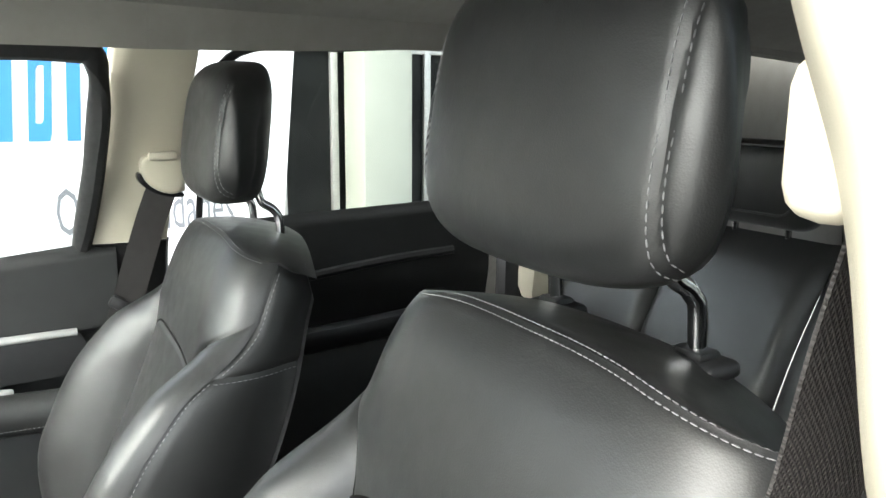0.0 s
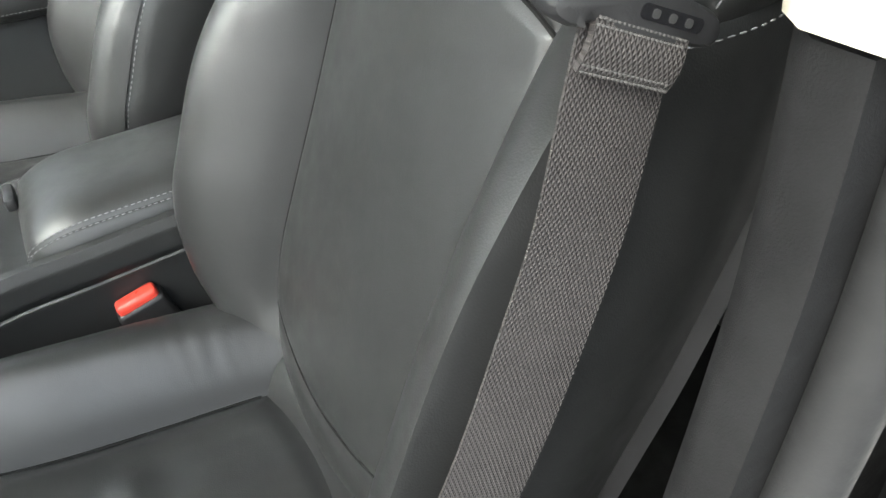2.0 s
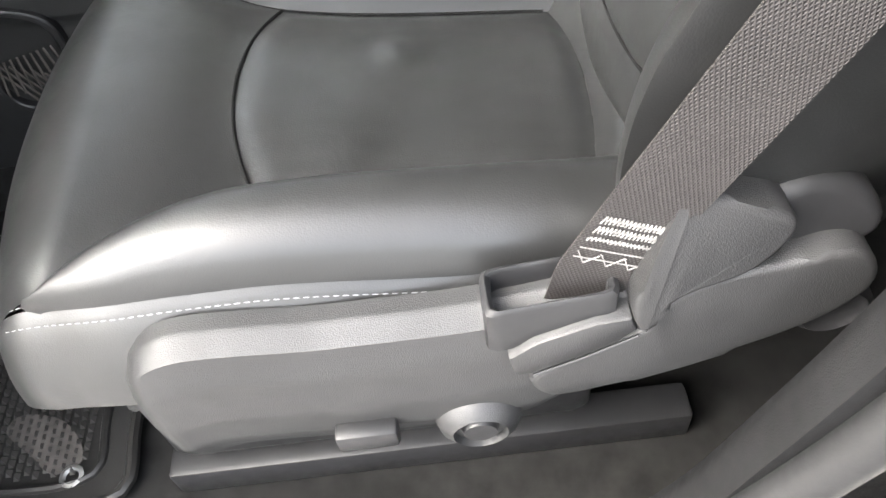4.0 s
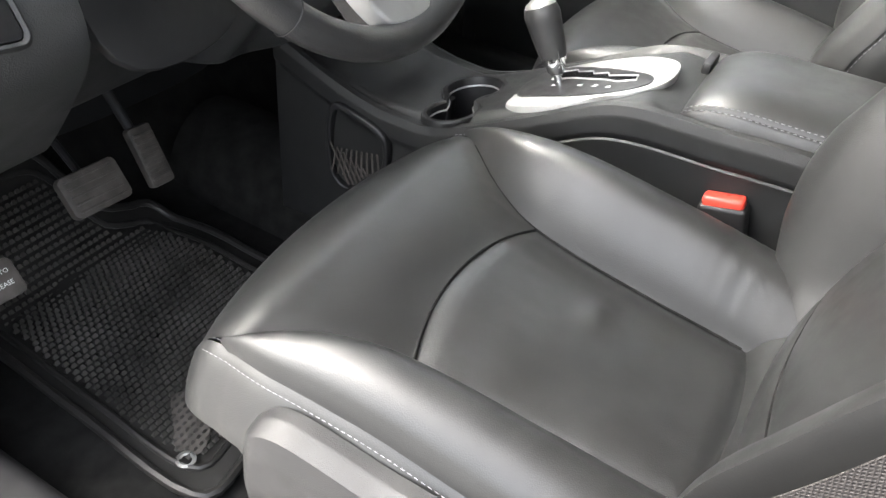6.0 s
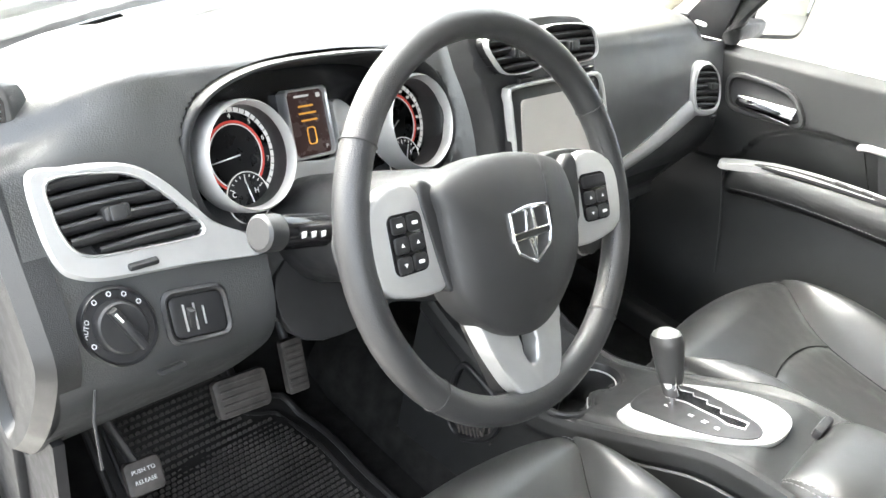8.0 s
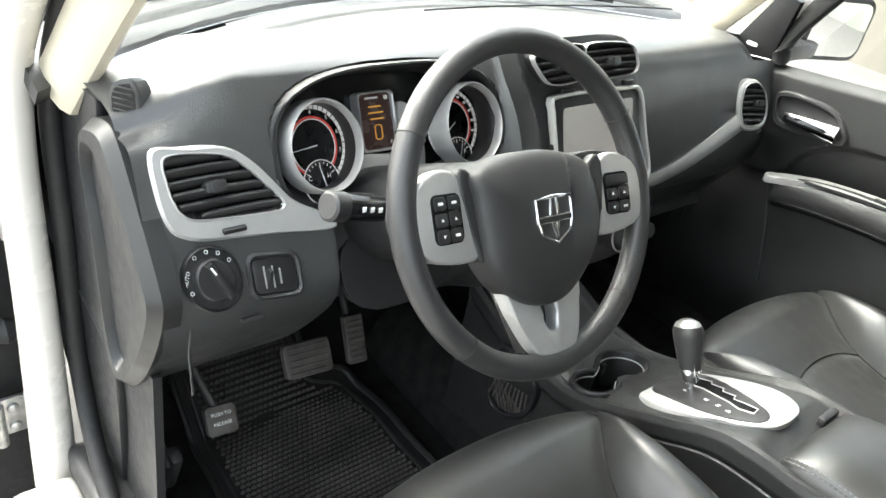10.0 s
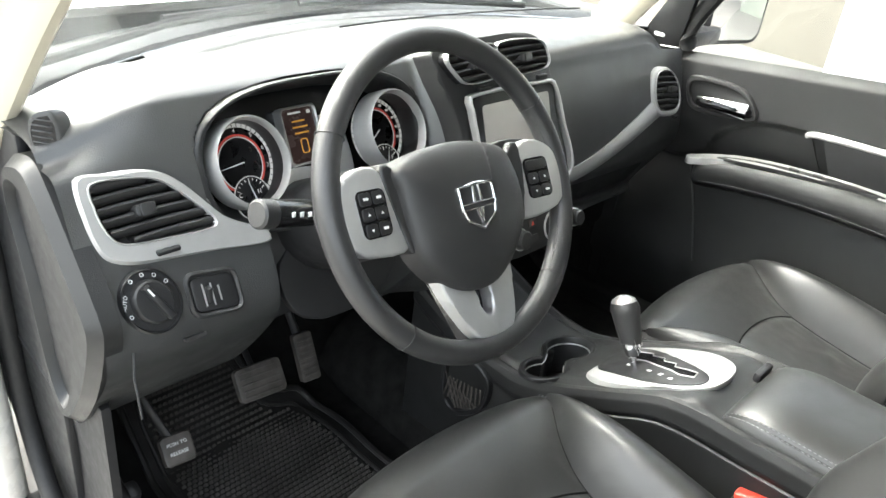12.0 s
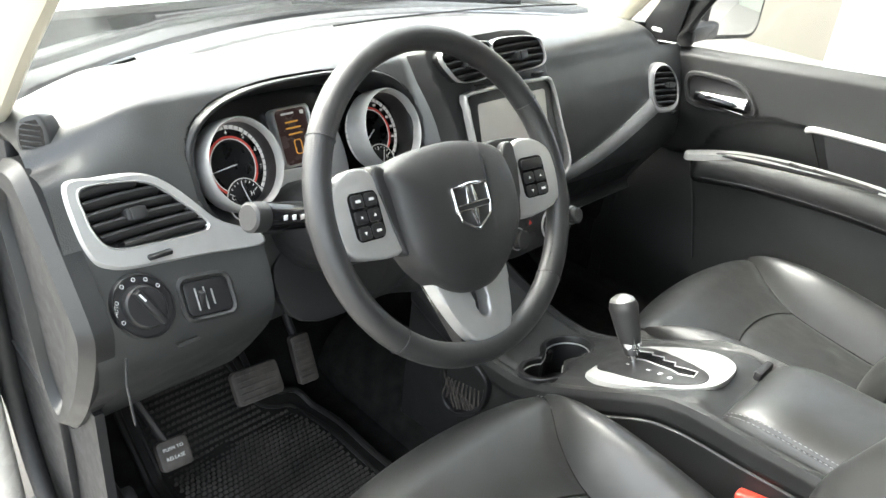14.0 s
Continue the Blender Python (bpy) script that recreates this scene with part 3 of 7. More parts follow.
# ---------------------------------------------------------------- front seats
def seat_fns(xc):
    """The seat's surfaces, X across from its middle, y and z as in the world."""
    yc = hermite([0.52, 0.60, 0.66, 0.72, 0.78, 0.86, 0.93, 1.0, 1.08, 1.14, 1.18], [-0.442, -0.435, -0.446, -0.464, -0.490, -0.527, -0.557, -0.582, -0.607, -0.634, -0.662])
    wd = hermite([0.52, 0.62, 0.70, 0.80, 0.90, 0.98, 1.08, 1.13, 1.18], [0.20, 0.228, 0.242, 0.249, 0.248, 0.238, 0.214, 0.204, 0.180])
    us = hermite([0.52, 0.60, 0.66, 0.80, 0.90, 1.0, 1.05, 1.085], [0.110, 0.125, 0.143, 0.149, 0.150, 0.151, 0.176, 0.203])
    bul = hermite([0.52, 0.60, 0.70, 0.80, 0.92, 1.0, 1.05, 1.085], [0.015, 0.032, 0.074, 0.101, 0.095, 0.055, 0.02, 0.0])
    ztop = lambda u: 1.176 - 0.024 * abs(u) ** 3  # noqa: E731

    def back(X, z, crest=0.6):
        w, s, b = wd(z), min(us(z), wd(z) - 0.001), bul(z)
        a = abs(X)
        k = min(1.0, max(0.0, (z - 0.985) / 0.10))
        k = k * k * (3 - 2 * k)
        low = 0.0
        if a <= s:
            low = 0.012 * (1 - (a / s) ** 2)
        else:
            t = (a - s) / max(1e-4, w - s)
            if t < crest:
                low = b * math.sin(math.pi / 2 * t / crest) ** 0.9
            else:
                q = (t - crest) / (1 - crest)
                low = b - (0.030 + 0.012 * b / 0.11) * (1 - math.sqrt(max(0, 1 - min(1, q) ** 2)))
        q = min(1, max(0, (a / w - 0.62) / 0.38))
        high = 0.012 * (1 - min(1, a / 0.2) ** 2) - 0.05 * (1 - math.sqrt(1 - q * q))
        return yc(z) + low * (1 - k) + high * k

    zi = hermite([-0.47, -0.40, -0.26, -0.132, -0.06, -0.02], [0.575, 0.580, 0.590, 0.606, 0.626, 0.634])
    xs = hermite([-0.47, -0.40, -0.30, -0.20, -0.132, -0.075, -0.02, 0.02], [0.100, 0.110, 0.118, 0.126, 0.138, 0.165, 0.208, 0.225])
    W = hermite([-0.47, -0.40, -0.2, -0.08, -0.02, 0.02], [0.215, 0.222, 0.226, 0.226, 0.218, 0.206])
    ridge = hermite([-0.47, -0.38, -0.28, -0.15, -0.07, -0.02, 0.02], [0.632, 0.648, 0.664, 0.676, 0.664, 0.645, 0.632])
    zedge = hermite([-0.47, -0.30, -0.15, -0.05, 0.02], [0.612, 0.620, 0.636, 0.632, 0.616])

    def cush(X, y):
        a, s, w = abs(X), xs(y), W(y)
        base = zi(min(y, -0.02))
        if a <= s:
            return base + 0.010 * (1 - (a / s) ** 2)
        t = (a - s) / max(1e-4, w - s)
        r = max(0.0, ridge(y) - base)
        if t < 0.55:
            return base + r * math.sin(math.pi / 2 * t / 0.55)
        q = (t - 0.55) / 0.45
        return base + r - (base + r - zedge(y)) * (1 - math.sqrt(max(0, 1 - q * q)))

    return yc, wd, us, ztop, back, zi, xs, W, cush, zedge


def near_ends(u):
    return 0.5 - 0.5 * math.cos(math.pi * u)


def groove(s, t, ds, dt, depth=0.008, wid=0.010):
    """How far a panel sinks at its sewn edges: s and t in metres from the edges."""
    d = min(ds, dt)
    return depth * math.exp(-((d / wid) ** 2) * 2.2)


def front_seat(xc, outer, name, label):
    yc, wd, us, ztop, back, zi, xs, W, cush, zedge = seat_fns(xc)
    st = thing(name, (xc, -0.25, 0.27), label, "car seat", "front seats")
    bk = part("backrest", box((xc, -0.62, 0.80), (0.30, 0.05, 0.5), 0.02), LEATHER, st)
    cu = part("seat_cushion", box((xc, -0.20, 0.53), (0.40, 0.44, 0.07), 0.02), LEATHER, st)
    arc = lambda s: 0.990 + 0.030 * (1 - abs(s) ** 2.6)  # noqa: E731

    # backrest panels
    usx = lambda z: us(z) + (wd(z) - us(z)) * smooth(1.035, 1.085, z)  # noqa: E731
    drop = lambda v: (0.030 if outer < 0 else 0.012) * v ** 1.5  # noqa: E731
    corner = lambda v: (0.030 if outer < 0 else 0.012) * smooth(0.0, 0.55, v)  # noqa: E731
    def p_insert(u, v):
        s = 2 * u - 1
        z0 = 0.53 + 0 * s
        z = z0 + (arc(s) + 0.0 - z0) * v
        X = s * us(z)
        d = max(groove(0, 0, us(z) * (1 - abs(s)), 1, 0.005), groove(0, 0, (1 - v) * (arc(s) - z0), abs(z - 0.645 - 0.015 * s * s), 0.0028, 0.007))
        return (xc + X, back(X, z) - d, z)
    part("insert_panel", surf(lambda u, v: p_insert(near_ends(u), 1 - (1 - v) ** 1.3), 64, 110), LEATHER, bk)

    def p_upper(u, v):
        s = 2 * u - 1
        z0, z1 = arc(s), ztop(s)
        z = z0 + (z1 - z0) * v
        lim = min(wd(z), usx(z))
        X = s * lim
        d = max(groove(0, 0, lim * (1 - abs(s)), 1, 0.005), groove(0, 0, v * (z1 - z0), 1, 0.0028, 0.007), groove(0, 0, 1, (1 - v) * (z1 - z0), 0.003, 0.006))
        return (xc + X, back(X, z) - d, z)
    part("upper_panel", surf(lambda u, v: p_upper(near_ends(u), near_ends(v)), 60, 44), LEATHER, bk)

    for sg in (-1, 1):
        def p_bol(u, v):
            z = 0.53 + (1.085 - 0.53) * v
            s0, w0 = min(wd(z), usx(z)), wd(z)
            a = s0 + (w0 - s0) * u
            d = groove(0, 0, (w0 - s0) * u, 1, 0.005)
            return (xc + sg * a, back(a, z, 0.95 if sg == outer else 0.6) - d, z)
        part("side_bolster", surf(lambda u, v: p_bol(u ** 1.7, v), 34, 70), LEATHER, bk)

        # side gusset, split by a sewn line near the shoulder
        rear = lambda z: yc(z) - 0.125 + 0.027 * max(0, (z - 1.11) / 0.042)  # noqa: E731
        def p_side(u, v, z0, z1):
            z = z0 + (z1 - z0) * v
            dz = (drop(u) + corner(u)) * v if z1 > 1.05 else 0.0
            w0 = wd(z)
            y0, y1 = back(w0, z), rear(z)
            x = w0 + 0.006 * math.sin(math.pi * min(1, u * 1.15)) - 0.02 * u * u
            d = groove(0, 0, abs(y1 - y0) * u, min(v, 1 - v) * (z1 - z0) + 0.002, 0.004, 0.008)
            return (xc + sg * (x - d), y0 + (y1 - y0) * u, z - dz)
        part("side_panel", surf(lambda u, v: p_side(u, v, 0.53, 1.015), 14, 40), LEATHER, bk)
        part("shoulder_panel", surf(lambda u, v: p_side(u, v, 1.015, ztop(1) - 0.002), 14, 20), LEATHER, bk)
        # stitch lines
        pth = [(xc + sg * (wd(z) + 0.0025), back(wd(z), z) - 0.004, z) for z in np.linspace(0.60, 1.012, 60)]
        pth2 = [(xc + sg * (wd(1.015) + 0.006 * math.sin(math.pi * min(1, u * 1.15)) - 0.02 * u * u + 0.001), back(wd(1.015), 1.015) + (rear(1.015) - back(wd(1.015), 1.015)) * u, 1.009) for u in np.linspace(0.05, 1, 20)]
        pth3 = [(xc + sg * (wd(z) + 0.0012), back(wd(z), z) - 0.009, z) for z in np.linspace(1.02, 1.14, 20)]
        part("stitching", merge(stitches(pth), stitches(pth2), stitches(pth3)), THREAD, bk, "light grey thread")

    # top gusset
    def rim(s, off=0.0):
        z = ztop(s)
        X = s * wd(z)
        return X, back(X, z), z

    def p_top(u, v):
        s = 2 * u - 1
        X, y, z = rim(s)
        yr = yc(z) - 0.098 - 0.012 * (1 - s * s)
        a = abs(s)
        d = groove(0, 0, abs(yr - y) * v, 1, 0.003, 0.006)
        x = X + math.copysign(a ** 6 * (0.006 * math.sin(math.pi * min(1, v * 1.15)) - 0.02 * v * v), s)
        return (xc + x, y + (yr - y) * v, z + 0.006 * math.sin(math.pi * v) * (1 - a ** 8) - drop(v) - corner(v) * a ** 3 - d)
    part("top_panel", surf(lambda u, v: p_top(near_ends(u), v), 56, 16), LEATHER, bk)
    line = [(xc + rim(s)[0] * 0.985, rim(s)[1] - 0.0045, rim(s)[2] + 0.0012 - 0.0025 * abs(s) ** 3) for s in np.linspace(-0.98, 0.98, 80)]
    zl = lambda s: ztop(s) - 0.0025  # noqa: E731
    line2 = [(xc + s * wd(zl(s)), back(s * wd(zl(s)), zl(s)) - 0.0004, zl(s)) for s in np.linspace(-0.97, 0.97, 80)]
    part("stitching", merge(stitches(line, 0.0056, 0.0044, 0.00055), stitches(line2, 0.0056, 0.0044, 0.00055)), THREAD, bk, "light grey thread")
    # back
    def p_rear(u, v):
        s = 2 * u - 1
        z = 0.53 + (ztop(s) - (0.562 if outer < 0 else 0.544)) * v
        return (xc + s * (wd(z) - 0.006), yc(z) - 0.125 - 0.012 * (1 - s * s) + 0.027 * max(0, v - 0.93) / 0.07, z)
    part("back_panel", surf(p_rear, 20, 30), PLASTIC_DARK, bk)

    # headrest
    hz, hy = 1.317, -0.686
    hx = xc - (0.008 if outer < 0 else 0.0)
    hr = part("headrest", box((hx, hy, hz), (0.10, 0.04, 0.10), 0.02), LEATHER, st)
    def p_head(u, v):
        th, ph = 2 * math.pi * u, math.pi * (v - 0.5)
        sp = lambda c, e: math.copysign(abs(c) ** e, c)  # noqa: E731
        cx_, cy_ = sp(math.cos(th), 0.42), sp(math.sin(th), 0.62)
        r, h = sp(math.cos(ph), 0.47), sp(math.sin(ph), 0.55)
        y = hy + (0.056 if cy_ > 0 else 0.040) * cy_ * r - 0.014 * h
        X = 0.149 * (1 - 0.015 * h) * cx_ * r * (1 - 0.33 * min(1.2, max(0.0, (-0.658 - y) / 0.065)))
        z = hz + 0.103 * h - 0.010 * (X / 0.14) ** 2 * (1 if h > 0 else -0.6)
        d = 0
        for sx in (-0.123, 0.123):
            d = max(d, 0.0035 * math.exp(-(((X - sx) / 0.0035) ** 2)))
        return (hx + X, y - (d if cy_ > 0 else -d), z - (d if h > 0.8 else 0))
    part("cover", surf(p_head, 120, 40, closed_u=True), LEATHER, hr)
    for sx in (-0.123, 0.123):
        for off in (-0.0038, 0.0038):
            X = sx + off
            ln = []
            for k in range(40):
                v = 0.06 + 0.86 * k / 39
                # front face, by halving the turn
                lo_, hi2 = 0.0, 0.5
                for _ in range(22):
                    md = (lo_ + hi2) / 2
                    lo_, hi2 = (md, hi2) if p_head(md, v)[0] > hx + X else (lo_, md)
                P = p_head(lo_, v)
                if abs(P[0] - hx - X) > 0.002:
                    continue
                ln.append((hx + X, P[1] + 0.0008, P[2]))
            part("stitching", stitches(ln, 0.0066, 0.0046, 0.0005), THREAD, hr, "light grey thread")
    for sx in (-0.075, 0.075):
        part("post", tube(spline([(xc + sx, -0.734, 1.07), (xc + sx, -0.733, 1.180), (xc + sx, -0.724, 1.205), (xc + sx, -0.706, 1.219), (xc + sx, -0.698, 1.25)], 8), 0.0065, 14), CHROME, hr, "chrome headrest post")
        part("post_collar", merge(box((xc + sx, -0.734, 1.156), (0.050, 0.030, 0.012), 0.005, (-6, 0, 0), 3), box((xc + sx, -0.734, 1.163), (0.024, 0.020, 0.008), 0.0035)), PLASTIC_DARK, hr, "black plastic guide collar")

    # sewn seams in the grooves
    zz = np.linspace(0.55, 1.000, 50)
    for sg in (-1, 1):
        part("seam", tube([(xc + sg * us(z), back(us(z), z) - 0.0046, z) for z in zz] + [(xc + sg * us(z), back(us(z), z) - 0.0048, z) for z in np.linspace(1.01, 1.075, 8)], 0.0019, 6), SEAM, bk)
    part("seam", tube([(xc + s * us(0.65), back(s * us(0.65), 0.645 + 0.015 * s * s) - 0.0030, 0.645 + 0.015 * s * s) for s in np.linspace(-1, 1, 40)], 0.0019, 6), SEAM, bk)
    part("seam", tube([(xc + s * us(arc(s)), back(s * us(arc(s)), arc(s)) - 0.0026, arc(s)) for s in np.linspace(-1, 1, 50)], 0.0019, 6), SEAM, bk)

    # cushion panels
    ycr = lambda s: -0.152 + 0.030 * (1 - abs(s) ** 2)  # noqa: E731
    def p_cins(u, v):
        s = 2 * u - 1
        y0, y1 = -0.405 - 0.012 * (1 - s * s), ycr(s)
        y = y0 + (y1 - y0) * v
        X = s * xs(y)
        d = groove(0, 0, xs(y) * (1 - abs(s)), min(v, 1 - v) * (y1 - y0), 0.0055, 0.020)
        wr = 0.002 * noise.noise(Vector((X * 14, y * 14, xc))) + 0.0006 * noise.noise(Vector((X * 60, y * 30, 2)))
        bumpz = 0.006 * math.exp(-((X - 0.045) / 0.022) ** 2 - ((y + 0.262) / 0.018) ** 2)
        return (xc + X, y, cush(X, y) - d + wr + bumpz)
    part("insert_panel", surf(lambda u, v: p_cins(near_ends(u), near_ends(v)), 64, 64), LEATHER, cu)

    yf = lambda s: 0.062 - 0.030 * abs(s) ** 2.2  # noqa: E731
    def p_cfr(u, v):
        s = 2 * u - 1
        y0 = ycr(s)
        if v < 0.55:
            y = y0 + (-0.02 - y0) * (v / 0.55)
            X = s * xs(y)
            z = cush(X, y)
        else:
            q = (v - 0.55) / 0.45
            a = q * math.pi / 2 * 1.0
            y = -0.02 + (yf(s) + 0.02) * math.sin(min(a * 1.5, math.pi / 2))
            X = s * (xs(-0.02) + 0.012 * q)
            z = cush(s * xs(-0.02), -0.02) - 0.13 * (1 - math.cos(a)) - 0.004 * q
        d = groove(0, 0, xs(min(y, 0)) * (1 - abs(s)), v * 0.13, 0.0040, 0.032)
        return (xc + X, y, z - d)
    part("front_panel", surf(lambda u, v: p_cfr(near_ends(u), v ** 1.4), 60, 48), LEATHER, cu)

    def p_band(u, v):
        s = 2 * u - 1
        y0, y1 = -0.475, -0.405 - 0.012 * (1 - s * s)
        y = y0 + (y1 - y0) * v
        X = s * xs(-0.405) * (1.0 + 0.25 * (1 - v))
        d = groove(0, 0, 1, (1 - v) * 0.06, 0.006)
        return (xc + X, y, cush(s * xs(-0.405), -0.405) + 0.027 * math.sin(math.pi * v) - d)
    part("rear_band", surf(p_band, 24, 14), LEATHER, cu)

    for sg in (-1, 1):
        def p_cb(u, v):
            y = -0.475 + (-0.006 + 0.475) * v
            s0, w0 = xs(y), W(y)
            a = s0 + (w0 - s0) * u
            d = groove(0, 0, (w0 - s0) * u, 1, 0.0055, 0.012)
            wr = 0.0007 * math.exp(-((y + 0.36) / 0.04) ** 2) * math.sin(y * 330 + 4 * u + 4 * noise.noise(Vector((y * 30, u * 3, 0)))) * (1 if sg == -outer else 0.3) * u * (1 - u) * 4
            return (xc + sg * a, y, cush(a, y) - d + wr)
        part("side_bolster", surf(lambda u, v: p_cb(u ** 1.7, v), 32, 90), LEATHER, cu)
        def edge(v):
            if v < 0.85:
                y = -0.475 + (-0.02 + 0.475) * v / 0.85
                return W(y), y, zedge(y), 1.0, 0.0
            a_ = (v - 0.85) / 0.15 * math.pi / 2
            return 0.200 + (W(-0.02) - 0.200) * math.cos(a_), -0.02 + 0.056 * math.sin(a_), zedge(-0.02) - 0.050 * (1 - math.cos(a_)), math.cos(a_), math.sin(a_)
        def p_cs(u, v):
            x, y, z, nx_, ny_ = edge(v)
            fl = 0.024 * math.sin(math.pi * 0.5 * u) + 0.006 * u
            d = groove(0, 0, u * 0.05, 1, 0.003, 0.006)
            return (xc + sg * (x + nx_ * (fl - d)), y + ny_ * (0.5 * fl - d), z - 0.075 * u)
        part("side_panel", surf(p_cs, 12, 60), LEATHER, cu)
        ed_ = [edge(v) for v in np.linspace(0.25, 0.90, 90)]
        ln = [(xc + sg * (x + nx_ * 0.0065), y + ny_ * 0.005, z - 0.0065) for x, y, z, nx_, ny_ in ed_]
        ln2 = [(xc + sg * (x - nx_ * 0.004), y - ny_ * 0.004, z + 0.0035) for x, y, z, nx_, ny_ in ed_]
        part("stitching", merge(stitches(ln, 0.0062, 0.0042, 0.0004), stitches(ln2, 0.0062, 0.0042, 0.0004)), THREAD, cu, "light grey thread")

    for sg in (-1, 1):
        part("seam", tube([(xc + sg * xs(y), y, cush(xs(y), y) - 0.0052) for y in np.linspace(-0.40, -0.03, 50)], 0.0019, 6), SEAM, cu)
    part("seam", tube([(xc + s * xs(ycr(s)), ycr(s), cush(s * xs(ycr(s)), ycr(s)) - 0.0052) for s in np.linspace(-1, 1, 50)], 0.0019, 6), SEAM, cu)
    # plastic base
    o = outer
    bx = lambda l: xc + o * l  # noqa: E731
    part("base_frame", box((xc, -0.20, 0.40), (0.40, 0.40, 0.12), 0.02), PLASTIC_DARK, st)
    for sx in (-0.2, 0.2):
        part("seat_rail", box((xc + sx * 0.9, -0.24, 0.292), (0.04, 0.52, 0.045), 0.006), PLASTIC_DARK, st, "black seat rail")
    return st


driver = front_seat(-0.365, -1, "car_seat", "black leather driver's seat with grey double stitching")
passenger = front_seat(0.365, 1, "car_seat", "black leather front passenger seat with grey stitching")
passenger.location = (0.390, -0.235, 0.245)
for o_ in passenger.children:
    if o_.name.startswith(("backrest", "headrest")):
        o_.location = (0.006, 0.030, -0.018)


# ---------------------------------------------------------------- dashboard
NF = Vector((0, -0.894, 0.447))


def face(a, b, d):
    """The driver's side of the dash: a across, b height, d out of it."""
    return Vector((a, 0.306 + 0.5 * (b - 0.935), b)) + NF * d


NS = Vector((0, -0.944, 0.330))


def stack(a, b, d):
    """The centre stack's sloping face."""
    return Vector((a, 0.25 + 0.35 * (b - 1.0), b)) + NS * d


dash = thing("dashboard", (0, 0.45, 0.6), "charcoal moulded dashboard with satin silver trim", "dashboard")


v_out = [(-0.661, 0.976), (-0.611, 0.973), (-0.589, 0.967), (-0.572, 0.955), (-0.551, 0.934), (-0.533, 0.914), (-0.534, 0.905), (-0.549, 0.904), (-0.603, 0.907), (-0.635, 0.910), (-0.652, 0.916), (-0.661, 0.930), (-0.665, 0.952)]
pv_out = [(0.564, 0.942), (0.592, 0.952), (0.618, 0.930), (0.628, 0.890), (0.616, 0.869), (0.576, 0.870), (0.562, 0.90)]


def dash_profile(x):
    """Points (y, z) from the windscreen down to the knee edge, at x across."""
    drv = smooth(-0.78, -0.55, x) * (1 - smooth(-0.14, -0.06, x))
    mid = smooth(-0.150, -0.095, x) * (1 - smooth(0.10, 0.17, x))
    pas = smooth(0.10, 0.2, x)
    end = smooth(0.55, 0.72, abs(x))
    top = 1.035 + 0.022 * drv + 0.030 * mid - (0.03 if x < 0 else 0.075) * end
    brow_y = 0.375 - 0.012 * drv - 0.075 * mid - 0.02 * pas
    yw = ws_y(x) - 0.015
    return [
        (yw, 0.995),
        (yw - 0.10, 1.012),
        (brow_y + 0.14, top - 0.004),
        (brow_y + 0.05, top),
        (brow_y + 0.012, top - 0.006),
        (brow_y - 0.004, top - 0.022),
        (0.331 - 0.068 * mid + 0.011 * pas, 0.985),
        (0.3035 - 0.0555 * mid + 0.0145 * pas, 0.93),
        (0.2735 - 0.0565 * mid + 0.0285 * pas, 0.87),
        (0.249 - 0.054 * mid + 0.047 * pas, 0.815),
        (0.252 - 0.062 * mid + 0.052 * pas, 0.765),
        (0.295 - 0.045 * mid + 0.050 * pas, 0.70),
        (0.352 - 0.035 * mid + 0.035 * pas, 0.63),
        (0.382, 0.604),
        (0.43, 0.602),
        (0.60, 0.63),
        (0.86, 0.66),
    ]


def dash_fn(u, v):
    x = -0.70 + 1.40 * u
    pts = dash_profile(x)
    s = v * (len(pts) - 1)
    k = min(int(s), len(pts) - 2)
    t = s - k
    a, b, c, d = (Vector((0, *pts[min(max(k + j, 0), len(pts) - 1)])) for j in (-1, 0, 1, 2))
    p = 0.5 * (2 * b + (c - a) * t + (2 * a - 5 * b + 4 * c - d) * t * t + (3 * b - a - 3 * c + d) * t**3)
    # well of the instruments
    q = (abs(x + 0.337) / 0.187) ** 2.86 + (abs(p.z - 0.96) / 0.087) ** 2.86
    if p.y - 0.306 - 0.5 * (p.z - 0.935) < 0.022:
        p.y += 0.10 * (1 - smooth(0.95, 1.12, q))
    # the panel steps back round the steering column
    if p.z < 0.89 and k > 4:
        p.y += 0.055 * smooth(-0.463, -0.447, x) * (1 - smooth(-0.21, -0.17, x)) * (1 - smooth(0.855, 0.885, p.z))
    if p.y < 0.42 and (inside(x, p.z, v_out) or inside(x, p.z, pv_out)):
        p.y += 0.05
    return (x, p.y, p.z)


part("body", surf(dash_fn, 300, 210), PLASTIC_SOFT, dash)
# defroster slot and seam on the top
part("defrost_grille", surf(lambda u, v: ((x := -0.45 + 0.9 * u), ws_y(x) - 0.09 + 0.03 * v, 1.0185 + 0.001 * v), 30, 3), PLASTIC_DARK, dash)
part("top_seam", tube([(x, 0.60 - 0.25 * (x - 0.05) ** 2, 1.036 + 0.0035) for x in np.linspace(-0.10, 0.55, 30)], 0.0018, 6), PLASTIC_DARK, dash)

